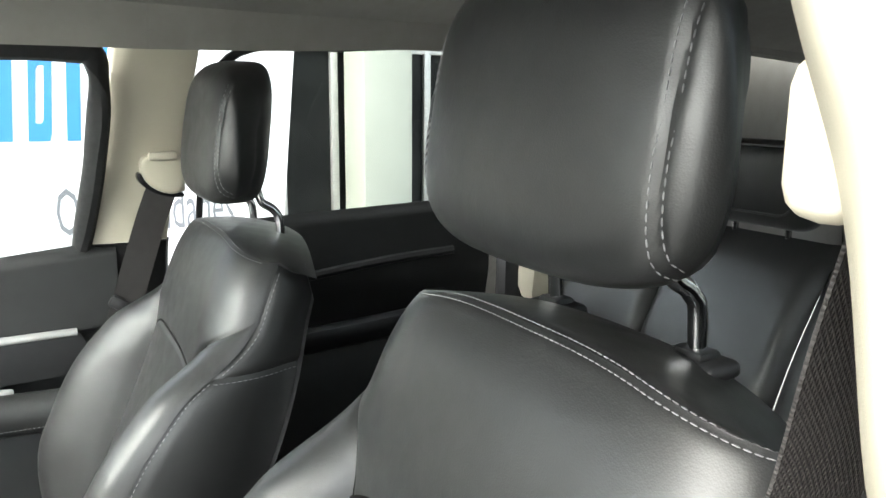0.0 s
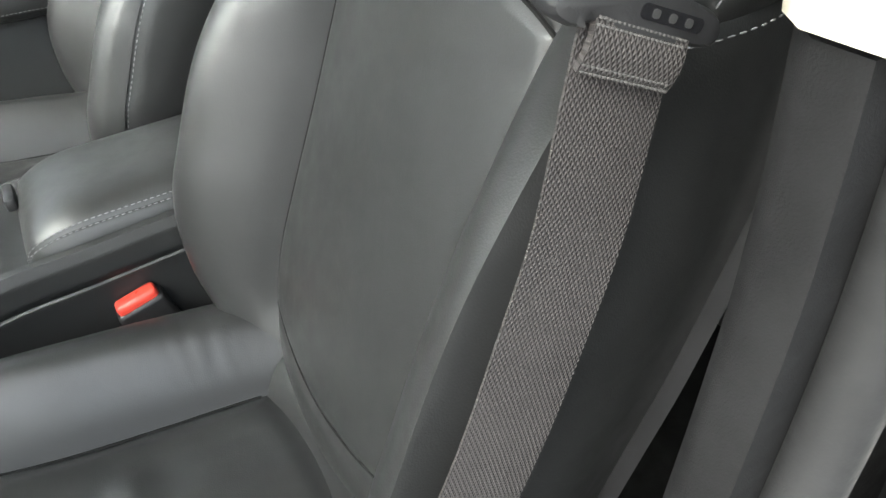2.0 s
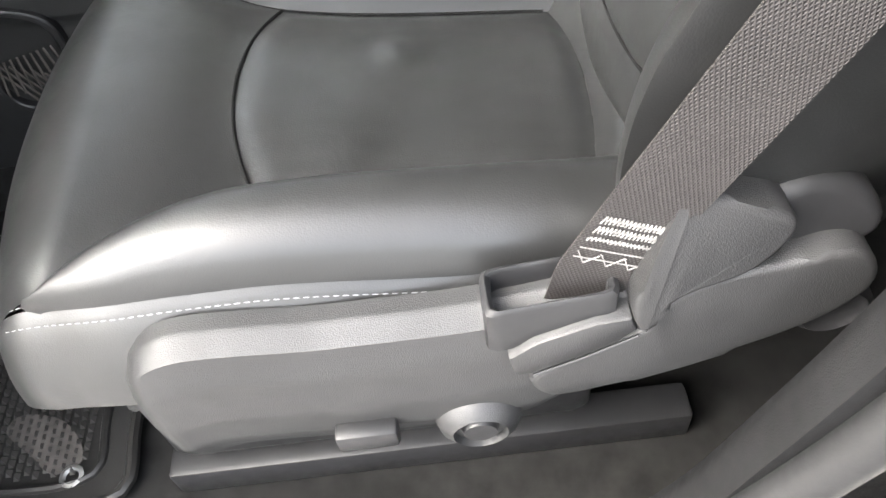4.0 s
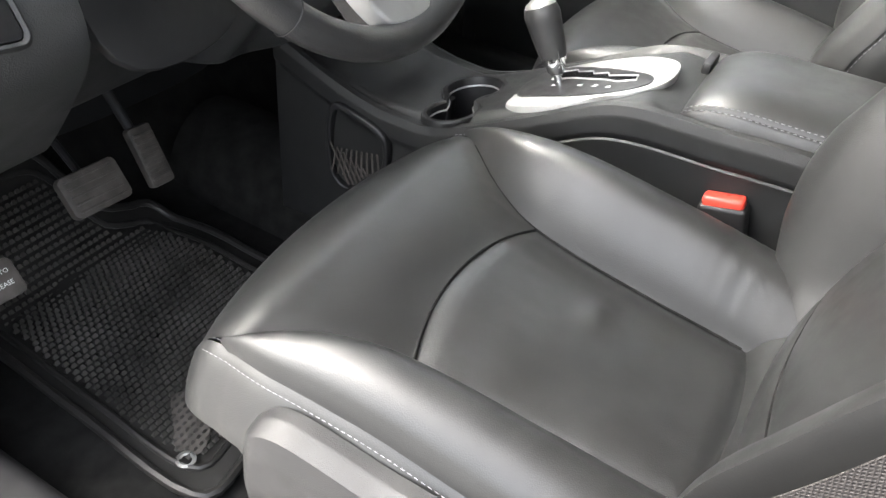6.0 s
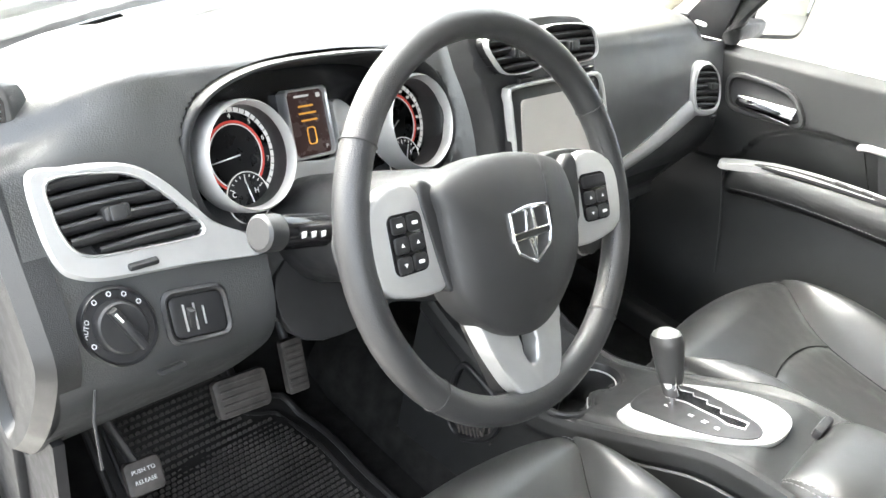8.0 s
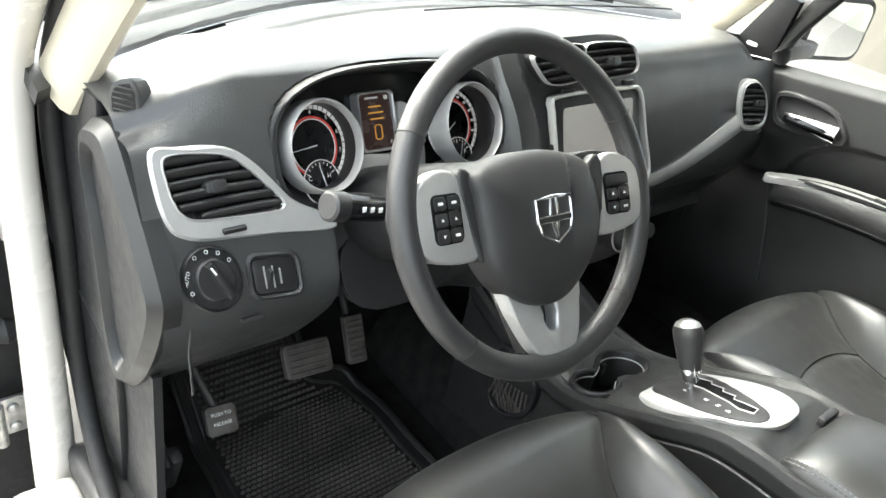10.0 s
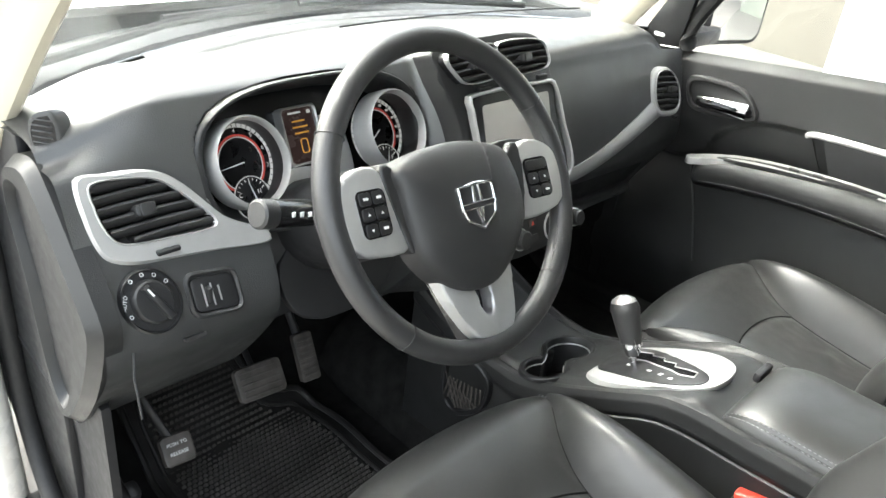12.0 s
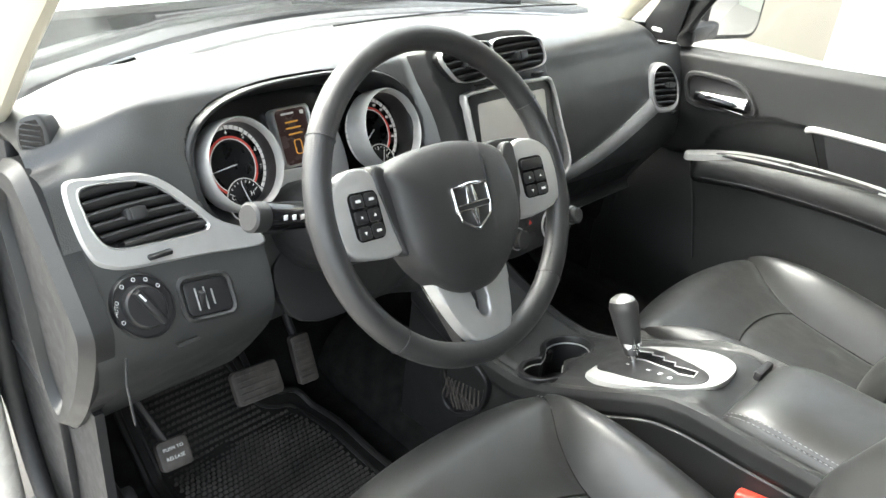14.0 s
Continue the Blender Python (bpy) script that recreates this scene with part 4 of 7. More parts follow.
# hood round the instruments: a rolled lip that overhangs at the top
def hood_fn(u, v):
    rows = [(1.12, 1.05, -0.040, 0.0), (1.06, 1.05, -0.006, 0.0), (1.03, 1.035, -0.003, 0.012), (1.008, 1.01, -0.003, 0.018), (0.985, 0.985, -0.006, 0.021), (0.968, 0.968, -0.012, 0.016), (0.96, 0.96, -0.025, 0.0), (0.95, 0.95, -0.090, 0.0)]
    sx, sz, d0, d1 = rows[round(v * (len(rows) - 1))]
    a = 2 * math.pi * u
    c, n = math.cos(a), math.sin(a)
    X = -0.337 + 0.187 * sx * math.copysign(abs(c) ** 0.7, c)
    Z = 0.96 + 0.087 * sz * math.copysign(abs(n) ** 0.7, n)
    return face(X, Z, d0 + d1 * max(0.0, n) - 0.010 * max(0.0, -n))


part("hood", surf(hood_fn, 120, 7, closed_u=True), DOOR_SKIN, dash, angle=60)


# instruments
def gauge(cx, cz, r, dep, ox, oz):
    """A round instrument in a deep tube; its dial sits at depth dep, shifted by (ox, oz)."""
    M = lambda a, b, d: face(a, b, d)  # noqa: E731
    D = lambda a, b, d: face(cx + ox + a, cz + oz + b, d + dep)  # noqa: E731
    g = part("gauge", lathe([(r * 0.96, dep), (0.0, dep)], M, cx, cz, 40), GAUGE, dash, "round black gauge")
    part("ring", lathe([(r * 0.95, -0.008), (r * 0.965, 0.004), (r * 1.0, 0.008), (r * 1.045, 0.003), (r * 1.06, -0.012), (r * 1.06, -0.035)], M, cx, cz, 56, (False, False)), SILVER, g, "satin silver bezel ring")
    part("cone", lathe([(r * 0.95, dep - 0.001), (r * 0.955, -0.006)], M, cx, cz, 56, (False, False)), PLASTIC_DARK, g)
    part("scale_ring", ring_plate(circle(0, 0, r * 0.93, 56), circle(0, 0, r * 0.84, 56), D, 0.0005, 0.0012), WHITE_GLOW, g, "pale lit scale")
    part("red_band", ring_plate(circle(0, 0, r * 0.685, 56), circle(0, 0, r * 0.635, 56), D, 0.0005, 0.0010), RED_GLOW, g, "dim red lit band")
    part("white_ring", ring_plate(circle(0, 0, r * 0.625, 56), circle(0, 0, r * 0.605, 56), D, 0.0005, 0.0014), WHITE_GLOW, g, "thin white ring")
    for k in range(31):
        a = radians(225 - 270 * k / 30)
        w = 0.0007 if k % 5 == 0 else 0.0004
        c, s = math.cos(a), math.sin(a)
        r0, r1 = r * 0.845, r * 0.925
        part("tick", plate([(c * r0 - s * w, s * r0 + c * w), (c * r0 + s * w, s * r0 - c * w), (c * r1 + s * w, s * r1 - c * w), (c * r1 - s * w, s * r1 + c * w)], D, 0.0012, 0.0018), GAUGE, g)
    part("sub_dial", lathe([(r * 0.50, 0.001), (r * 0.50, 0.0022), (0.0, 0.0022)], D, 0.004, -r * 0.82, 36), GAUGE, g)
    part("sub_ring", ring_plate(circle(0.004, -r * 0.82, r * 0.52, 36), circle(0.004, -r * 0.82, r * 0.50, 36), D, 0.001, 0.0026), WHITE_GLOW, g, "thin white ring")
    for k in range(9):
        a = radians(150 - 120 * k / 8)
        c, s, w = math.cos(a), math.sin(a), 0.0005
        r0, r1 = r * (0.36 if k % 4 == 0 else 0.41), r * 0.46
        part("tick", plate([(0.004 + c * r0 - s * w, -r * 0.82 + s * r0 + c * w), (0.004 + c * r0 + s * w, -r * 0.82 + s * r0 - c * w), (0.004 + c * r1 + s * w, -r * 0.82 + s * r1 - c * w), (0.004 + c * r1 - s * w, -r * 0.82 + s * r1 + c * w)], D, 0.0022, 0.0028), WHITE_GLOW, g)
    return g, D


def needle(g, D, x0, y0, x1, y1, w):
    n = Vector((y0 - y1, x1 - x0)).normalized() * w
    part("needle", plate([(x0 + n.x, y0 + n.y), (x0 - n.x, y0 - n.y), (x1 - n.x * 0.4, y1 - n.y * 0.4), (x1 + n.x * 0.4, y1 + n.y * 0.4)], D, 0.0030, 0.0042), WHITE_INK, g, "thin white needle")


g1, gd = gauge(-0.456, 0.963, 0.0525, -0.036, 0.002, 0.000)
for tx, deg in (("1", 205), ("2", 170), ("3", 130), ("4", 88), ("5", 52), ("6", 20), ("7", -12)):
    writing("numeral", tx, 0.0075, gd, 0.0402 * math.cos(radians(deg)), 0.0402 * math.sin(radians(deg)), 0.0012, WHITE_GLOW, g1)
for tx, a in (("C", -0.013), ("H", 0.016)):
    writing("numeral", tx, 0.008, gd, a, -0.037, 0.0024, WHITE_GLOW, g1)
needle(g1, gd, 0.004, 0.001, -0.034, -0.003, 0.0008)
needle(g1, gd, 0.009, -0.048, 0.003, -0.024, 0.0008)
g2, gd = gauge(-0.203, 0.961, 0.053, -0.044, -0.004, 0.000)
for k in range(12):
    deg = 205 - 20 * k
    part("numeral_bar", plate(rrect(0.0405 * math.cos(radians(deg)), 0.0405 * math.sin(radians(deg)), 0.0052, 0.0032, 0.001, 2), gd, 0.0008, 0.0014), WHITE_GLOW, g2, "small white figure")
for tx, a in (("E", -0.013), ("F", 0.018)):
    writing("numeral", tx, 0.008, gd, a, -0.037, 0.0024, WHITE_GLOW, g2)
needle(g2, gd, 0.004, 0.004, -0.032, -0.020, 0.0008)
needle(g2, gd, 0.006, -0.048, 0.014, -0.026, 0.0008)
# display between the gauges
dface = lambda a, b, d: face(a + 0.013, 0.981 + (b - 0.985) * 0.82, d - 0.050)  # noqa: E731
lc = part("display", plate(rrect(-0.346, 0.985, 0.058, 0.088, 0.004), dface, -0.03, -0.010), LCD, dash, "small brown information display with amber lines")
part("display_frame", ring_plate(resample(rrect(-0.346, 0.985, 0.064, 0.094, 0.006), 40), resample(rrect(-0.346, 0.985, 0.056, 0.086, 0.004), 40), dface, -0.03, -0.003, 0.002), SILVER, lc, "silver frame")
for k, (w, h) in enumerate(((0.022, 0.0026), (0.026, 0.0026), (0.024, 0.0026))):
    part("text_bar", plate(rrect(-0.346 + 0.001 * k, 1.008 - 0.0095 * k, w, h, 0.001, 2), dface, -0.010, -0.0092), AMBER_GLOW, lc, "amber line of writing")
part("text_bar", plate(rrect(-0.350, 1.0215, 0.022, 0.003, 0.001, 2), dface, -0.010, -0.0092), WHITE_GLOW, lc)
part("text_bar", plate(rrect(-0.325, 1.0205, 0.006, 0.006, 0.001, 2), dface, -0.010, -0.0092), WHITE_GLOW, lc)
part("car_symbol", ring_plate(resample(rrect(-0.344, 0.968, 0.013, 0.024, 0.004), 24), resample(rrect(-0.344, 0.968, 0.010, 0.021, 0.003), 24), dface, -0.010, -0.0092), AMBER_GLOW, lc)
writing("gear_mark", "P", 0.008, dface, -0.324, 0.950, -0.0098, WHITE_GLOW, lc)
part("cluster_panel", plate(smooth_outline([(-0.405, 0.925), (-0.37, 0.942), (-0.302, 0.942), (-0.297, 1.000), (-0.266, 0.985), (-0.258, 0.93), (-0.275, 0.895), (-0.335, 0.882), (-0.39, 0.893)]), face, -0.066, -0.051, 0.003), SILVER, dash)
part("cluster_backing", plate(rrect(-0.335, 0.968, 0.43, 0.15, 0.03), face, -0.090, -0.072), GLOSS, dash)


# air vents
def vent(mp, outline, slats, tab, parent, depth=0.035, tilt=0.5, slat=None):
    """A recessed vent with slats inside an outline of (a, b)."""
    o = resample(smooth_outline(outline, 5), 64)
    ca = sum(p[0] for p in o) / 64
    cb = sum(p[1] for p in o) / 64
    grow = lambda e: [(ca + (a - ca) * (1 + e), cb + (b - cb) * (1 + e)) for a, b in o]  # noqa: E731
    v = part("vent", merge(plate(grow(0.0), mp, -depth - 0.004, -depth)), PLASTIC_DARK, parent, "black air vent")
    part("vent_edge", ring_plate(grow(0.075), grow(0.02), mp, -0.006, 0.003, 0.0015), SILVER, v, "thin silver vent edge")
    part("vent_wall", ring_plate(grow(0.03), grow(0.0), mp, -depth, -0.001, 0.001), PLASTIC_DARK, v)
    lo, hi = min(b for _, b in o), max(b for _, b in o)
    for k in range(slats):
        b = lo + (hi - lo) * (k + 0.5) / slats
        xsn = []
        for (a0, b0), (a1, b1) in zip(o, o[1:] + o[:1]):
            if (b0 - b) * (b1 - b) < 0:
                xsn.append(a0 + (a1 - a0) * (b - b0) / (b1 - b0))
        if len(xsn) < 2:
            continue
        x0, x1 = min(xsn), max(xsn)
        hh = (hi - lo) / slats
        def sl(u, w):
            a = x0 + (x1 - x0) * u
            q = 2 * math.pi * w
            bow = 0.10 * hh * math.sin(math.pi * u)
            dd = -0.011 + 0.011 * math.cos(q)
            return mp(a, b + bow + 0.40 * hh * math.sin(q) + tilt * hh * (math.cos(q) * 0.5), dd)
        part("slat", surf(sl, 12, 10, closed_v=True), slat or PLASTIC, v)
    if tab:
        ta, tb = tab
        part("tab", merge(plate(rrect(ta, tb, 0.026, 0.013, 0.004), mp, -0.012, 0.006, 0.003), plate(rrect(ta, tb, 0.016, 0.014, 0.003), mp, 0.004, 0.008, 0.002)), PLASTIC, v, "grey thumb tab")
    return v


# driver's silver bezel with its vent
b_out = [(-0.680, 0.985), (-0.646, 0.986), (-0.608, 0.983), (-0.581, 0.975), (-0.556, 0.956), (-0.533, 0.930), (-0.514, 0.909), (-0.485, 0.893), (-0.464, 0.884), (-0.464, 0.868), (-0.541, 0.877), (-0.595, 0.882), (-0.635, 0.886), (-0.657, 0.892), (-0.674, 0.905), (-0.682, 0.940)]
bz = part("silver_bezel", ring_plate(resample(smooth_outline(b_out, 5), 96), resample(smooth_outline(v_out, 5), 96), face, -0.012, 0.006, 0.004), SILVER, dash, "satin silver vent surround")
vent(lambda a, b, d: face(a, b, d + 0.004), v_out, 6, (-0.612, 0.941), bz)
part("vent_wheel", box(face(-0.600, 0.8925, 0.008), (0.030, 0.008, 0.006), 0.002), PLASTIC_DARK, bz, "dark vent thumb wheel")
# light switch and dimmer
swf = lambda a, b, d: face(a - 0.004, b + 0.013 - 0.12 * (a + 0.636), d)  # noqa: E731
sw = part("light_switch", lathe([(0.0365, -0.01), (0.0365, 0.006), (0.0345, 0.009), (0.0325, 0.006), (0.0, 0.005)], swf, -0.632, 0.833, 48), PLASTIC_DARK, dash, "round black headlamp switch")
part("dial", lathe([(0.025, 0.005), (0.0235, 0.016), (0.0215, 0.018), (0.0, 0.018)], swf, -0.632, 0.833, 40), PLASTIC_DARK, sw)
part("grip", plate([(-0.645, 0.849), (-0.637, 0.853), (-0.6145, 0.817), (-0.6225, 0.812)], swf, 0.018, 0.027, 0.003), PLASTIC_DARK, sw)
part("pointer", plate([(-0.641, 0.8475), (-0.639, 0.8485), (-0.634, 0.8405), (-0.636, 0.8395)], swf, 0.027, 0.0276), WHITE_INK, sw)
AU = lambda a, b, d: swf(-0.662 + (a * 0.35 - b * 0.94), 0.836 + (a * 0.94 + b * 0.35), d)  # noqa: E731
writing("lettering", "AUTO", 0.0062, AU, 0.0, 0.0, 0.0062, WHITE_INK, sw)
for dg in (125, 95, 68, 40, 205):
    part("symbol", ring_plate(circle(-0.632 + 0.030 * math.cos(radians(dg)), 0.833 + 0.030 * math.sin(radians(dg)), 0.0024, 12), circle(-0.632 + 0.030 * math.cos(radians(dg)), 0.833 + 0.030 * math.sin(radians(dg)), 0.0016, 12), swf, 0.005, 0.0065), WHITE_INK, sw)
dm = part("dimmer_panel", plate(rrect(-0.5515, 0.829, 0.058, 0.040, 0.008), swf, -0.01, 0.003, 0.002), PLASTIC_DARK, dash, "black panel with two thumb wheels")
part("panel_rim", ring_plate(resample(rrect(-0.5515, 0.829, 0.072, 0.054, 0.013), 48), resample(rrect(-0.5515, 0.829, 0.060, 0.042, 0.009), 48), swf, -0.01, 0.005, 0.003), PLASTIC, dm, "raised moulded rim")
part("thumb_wheel", box(swf(-0.561, 0.828, 0.004), (0.007, 0.010, 0.022), 0.002), PLASTIC, dm, "ribbed dark thumb wheel")
for a, h_ in ((-0.5665, 0.026), (-0.5555, 0.026), (-0.546, 0.018)):
    part("wheel_edge", plate(rrect(a, 0.828, 0.0018, h_, 0.0007, 2), swf, 0.002, 0.0045), SILVER, dm, "thin silver edge")
part("lettering_bar", plate(rrect(-0.535, 0.772, 0.028, 0.004, 0.001, 2), lambda a, b, d: face(a - 0.06, b + 0.02, d), -0.004, 0.0045), PLASTIC, dash)
# end cap with the small side vent
ec = lambda a, b, d: Vector((-0.700 - d, a, b))  # noqa: E731
cap = part("end_cap", ring_plate(resample(rounded([(0.482, 0.965), (0.388, 1.003), (0.355, 0.985), (0.291, 0.911), (0.250, 0.862), (0.232, 0.830), (0.290, 0.700), (0.375, 0.598), (0.425, 0.640), (0.440, 0.815)], 3), 120), resample(rounded([(0.467, 0.930), (0.405, 0.950), (0.378, 0.900), (0.330, 0.865), (0.298, 0.842), (0.298, 0.825), (0.345, 0.715), (0.380, 0.640), (0.408, 0.690), (0.424, 0.820)], 3), 120), ec, -0.02, 0.016, 0.014), DOOR_SKIN, dash, angle=30)
part("end_recess", plate([(0.470, 0.935), (0.405, 0.955), (0.378, 0.900), (0.298, 0.842), (0.298, 0.825), (0.380, 0.640), (0.408, 0.690), (0.424, 0.820)], ec, -0.01, 0.004), PLASTIC_DARK, cap)
side = lambda a, b, d: Vector((-0.682 + 0.62 * a - 0.78 * d, 0.388 - 0.27 * a - 0.55 * d, b + 0.25 * d))  # noqa: E731
sv = part("side_vent_frame", plate(rounded([(-0.018, 1.046), (0.026, 1.052), (0.028, 0.984), (0.004, 0.982), (-0.016, 0.996), (-0.024, 1.020)], 2), side, -0.02, 0.004, 0.003), PLASTIC_SOFT, dash, "moulded frame of the small side vent")
part("vent_mouth", plate(rounded([(-0.012, 1.040), (0.019, 1.044), (0.020, 0.991), (0.004, 0.990), (-0.012, 1.000), (-0.018, 1.020)], 1), side, 0.0, 0.0048), GLOSS, sv)
for k in range(7):
    b = 0.9975 + 0.0068 * k
    part("slat", box(side(0.002 - (0.003 if 1 < k < 6 else 0.0) * 0.4, b, 0.005), (0.021, 0.003, 0.0017), 0.0006, (0, 12, -24)), PLASTIC_SOFT, sv)
part("panel_line", tube([face(-0.672, 0.800, 0.004), face(-0.680, 0.775, 0.004), face(-0.684, 0.730, 0.002)], 0.0016, 6), PLASTIC_DARK, dash)

# centre stack
part("stack_panel", plate(smooth_outline([(-0.165, 1.092), (-0.05, 1.098), (0.058, 1.094), (0.092, 1.06), (0.112, 0.98), (0.120, 0.86), (0.118, 0.76), (-0.10, 0.76), (-0.118, 0.86), (-0.135, 0.98), (-0.168, 1.06)], 5), stack, -0.05, -0.010, 0.006), PLASTIC, dash)
vent(lambda a, b, d: stack(a, b, d + 0.010), [(-0.158, 1.082), (-0.065, 1.086), (-0.060, 1.05), (-0.066, 1.040), (-0.120, 1.038), (-0.145, 1.052)], 5, (-0.105, 1.062), dash)
vent(lambda a, b, d: stack(a, b, d + 0.010), [(-0.045, 1.086), (0.046, 1.082), (0.068, 1.060), (0.064, 1.042), (0.02, 1.038), (-0.040, 1.040), (-0.048, 1.06)], 5, (0.012, 1.060), dash)
for a in (-0.085, 0.058):
    part("vent_wheel", box(stack(a, 1.026, 0.003), (0.026, 0.008, 0.008), 0.002), PLASTIC_DARK, dash, "dark vent thumb wheel")
scr = part("screen_unit", plate(rrect(-0.012, 0.945, 0.205, 0.150, 0.02), stack, -0.01, 0.003, 0.002), PLASTIC_DARK, dash, "colour screen unit in a silver frame")
part("screen_frame", ring_plate(resample(smooth_outline([(-0.110, 1.022), (0.06, 1.020), (0.092, 1.012), (0.108, 0.95), (0.116, 0.86), (-0.02, 0.858), (-0.104, 0.862), (-0.114, 0.95), (-0.120, 1.0)], 5), 64), resample(smooth_outline([(-0.106, 1.017), (0.056, 1.015), (0.086, 1.008), (0.103, 0.95), (0.110, 0.864), (-0.02, 0.862), (-0.098, 0.866), (-0.109, 0.95), (-0.114, 1.0)], 5), 64), stack, -0.005, 0.008, 0.002), SILVER, scr)
part("screen_glass", plate(rrect(-0.012, 0.950, 0.165, 0.105, 0.006), stack, 0.002, 0.0045), SCREEN, scr, "switched-off grey display glass")
hv = part("climate_panel", plate(rrect(0.005, 0.800, 0.215, 0.085, 0.02), stack, -0.01, 0.004, 0.003), PLASTIC_DARK, dash, "black climate control panel")
part("climate_trim", plate(rrect(-0.02, 0.851, 0.18, 0.014, 0.006), stack, 0.0, 0.006, 0.003), SILVER, hv)
for a, r in ((-0.040, 0.016), (0.050, 0.022), (0.112, 0.014)):
    k = part("knob", lathe([(r, 0.003), (r * 0.94, 0.018), (r * 0.8, 0.020), (0, 0.020)], stack, a, 0.785, 32), PLASTIC, hv)
    part("knob_ring", ring_plate(circle(a, 0.785, r * 1.15, 32), circle(a, 0.785, r * 1.02, 32), stack, 0.003, 0.007, 0.001), SILVER, k, "thin silver ring")
part("hazard_button", plate(rrect(-0.005, 0.803, 0.020, 0.012, 0.002), stack, 0.003, 0.006), PLASTIC, hv)
part("hazard_mark", plate([(-0.009, 0.800), (-0.001, 0.800), (-0.005, 0.807)], stack, 0.006, 0.0066), RED_GLOW, hv, "red triangle")
part("button", plate(rrect(-0.003, 0.778, 0.018, 0.012, 0.002), stack, 0.003, 0.006), PLASTIC, hv)

# passenger's side: silver sweep, end vent, glove box
dash_pas = hermite([0.70, 0.765, 0.815, 0.87, 0.93, 0.985], [0.345, 0.304, 0.296, 0.302, 0.318, 0.342])


def sweep_fn(u, v):
    x = 0.125 + 0.470 * u
    zc = hermite([0.125, 0.20, 0.31, 0.42, 0.50, 0.56, 0.60], [0.775, 0.772, 0.782, 0.815, 0.845, 0.868, 0.880])(x)
    h = hermite([0.125, 0.25, 0.40, 0.50, 0.56, 0.60], [0.050, 0.044, 0.046, 0.048, 0.050, 0.046])(x)
    z = zc + h * (v - 0.5)
    y = dash_pas(z) - 0.004 - 0.006 * math.sin(math.pi * v) - 0.10 * (1 - smooth(0.10, 0.24, x))
    if inside(x, z, pv_out):
        y += 0.04
    return (x, y, z)


part("silver_sweep", thick(surf(sweep_fn, 150, 40), 0.012), SILVER, dash, "satin silver trim sweeping to the end vent")
pv = lambda a, b, d: Vector((a, 0.322 + 0.25 * (b - 0.93) - 0.012 - 0.30 * (a - 0.600), b)) + Vector((-0.25, -0.94, 0.24)) * d  # noqa: E731
grown = lambda e, dz: [(0.604 + (a - 0.604) * (1 + e), 0.905 + (b - 0.905) * (1 + e) + dz) for a, b in pv_out]  # noqa: E731
part("vent_surround", ring_plate(resample(smooth_outline(grown(0.24, -0.004), 5), 64), resample(smooth_outline(grown(0.04, 0.0), 5), 64), pv, -0.004, 0.015, 0.004), SILVER, dash, "satin silver end vent surround")
vent(lambda a, b, d: pv(a, b, d + 0.014), pv_out, 7, (0.605, 0.912), dash)
part("vent_wheel", box(pv(0.616, 0.852, 0.016), (0.018, 0.008, 0.008), 0.002), PLASTIC_DARK, dash, "dark vent thumb wheel")
part("glovebox_door", thick(surf(lambda u, v: ((x := 0.16 + 0.48 * u), 0.318 + 0.06 * v * v, 0.80 + 0.05 * u - (0.14 + 0.05 * u) * v), 20, 14), 0.012), PLASTIC, dash)

# ---------------------------------------------------------------- steering wheel
TILT = 0.540
TV = Vector((0, math.sin(TILT), math.cos(TILT)))
NW = Vector((0, -math.cos(TILT), math.sin(TILT)))
CW = Vector((-0.3485, 0.0513, 0.9993))


def wm(a, b, d):
    c, s = math.cos(-0.040), math.sin(-0.040)
    return CW + Vector((1, 0, 0)) * (a * c - b * s) + TV * (a * s + b * c) + NW * d


wheel = thing("steering_wheel", (-0.3485, 0.20, 0.92), "black leather steering wheel with silver spokes", "steering wheel")
rim_pts = [wm(0.184 * math.cos(2 * math.pi * k / 96), 0.184 * math.sin(2 * math.pi * k / 96), 0) for k in range(96)]
rim = part("rim", tube(rim_pts, 0.0148, 16, closed=True, flat=1.08, up=tuple(NW)), WHEEL_LEATHER, wheel)
for dg in (150.0, 29.0, 226.0, -46.5):
    a = radians(dg)
    c0 = wm(0.184 * math.cos(a), 0.184 * math.sin(a), 0)
    rad = (c0 - CW).normalized()
    part("rim_seam", tube([c0 + rad * 0.0153 * math.cos(q) + NW * 0.0163 * math.sin(q) for q in np.linspace(0, 2 * math.pi, 25)[:-1]], 0.0007, 5, closed=True), PLASTIC_DARK, rim)
lace = [wm(0.1702 * math.cos(a), 0.1702 * math.sin(a), 0.006) for a in np.linspace(radians(-44), radians(24), 50)]
part("lacing", stitches(lace, 0.006, 0.0035, 0.0006), PLASTIC_DARK, rim, "dark lacing thread")


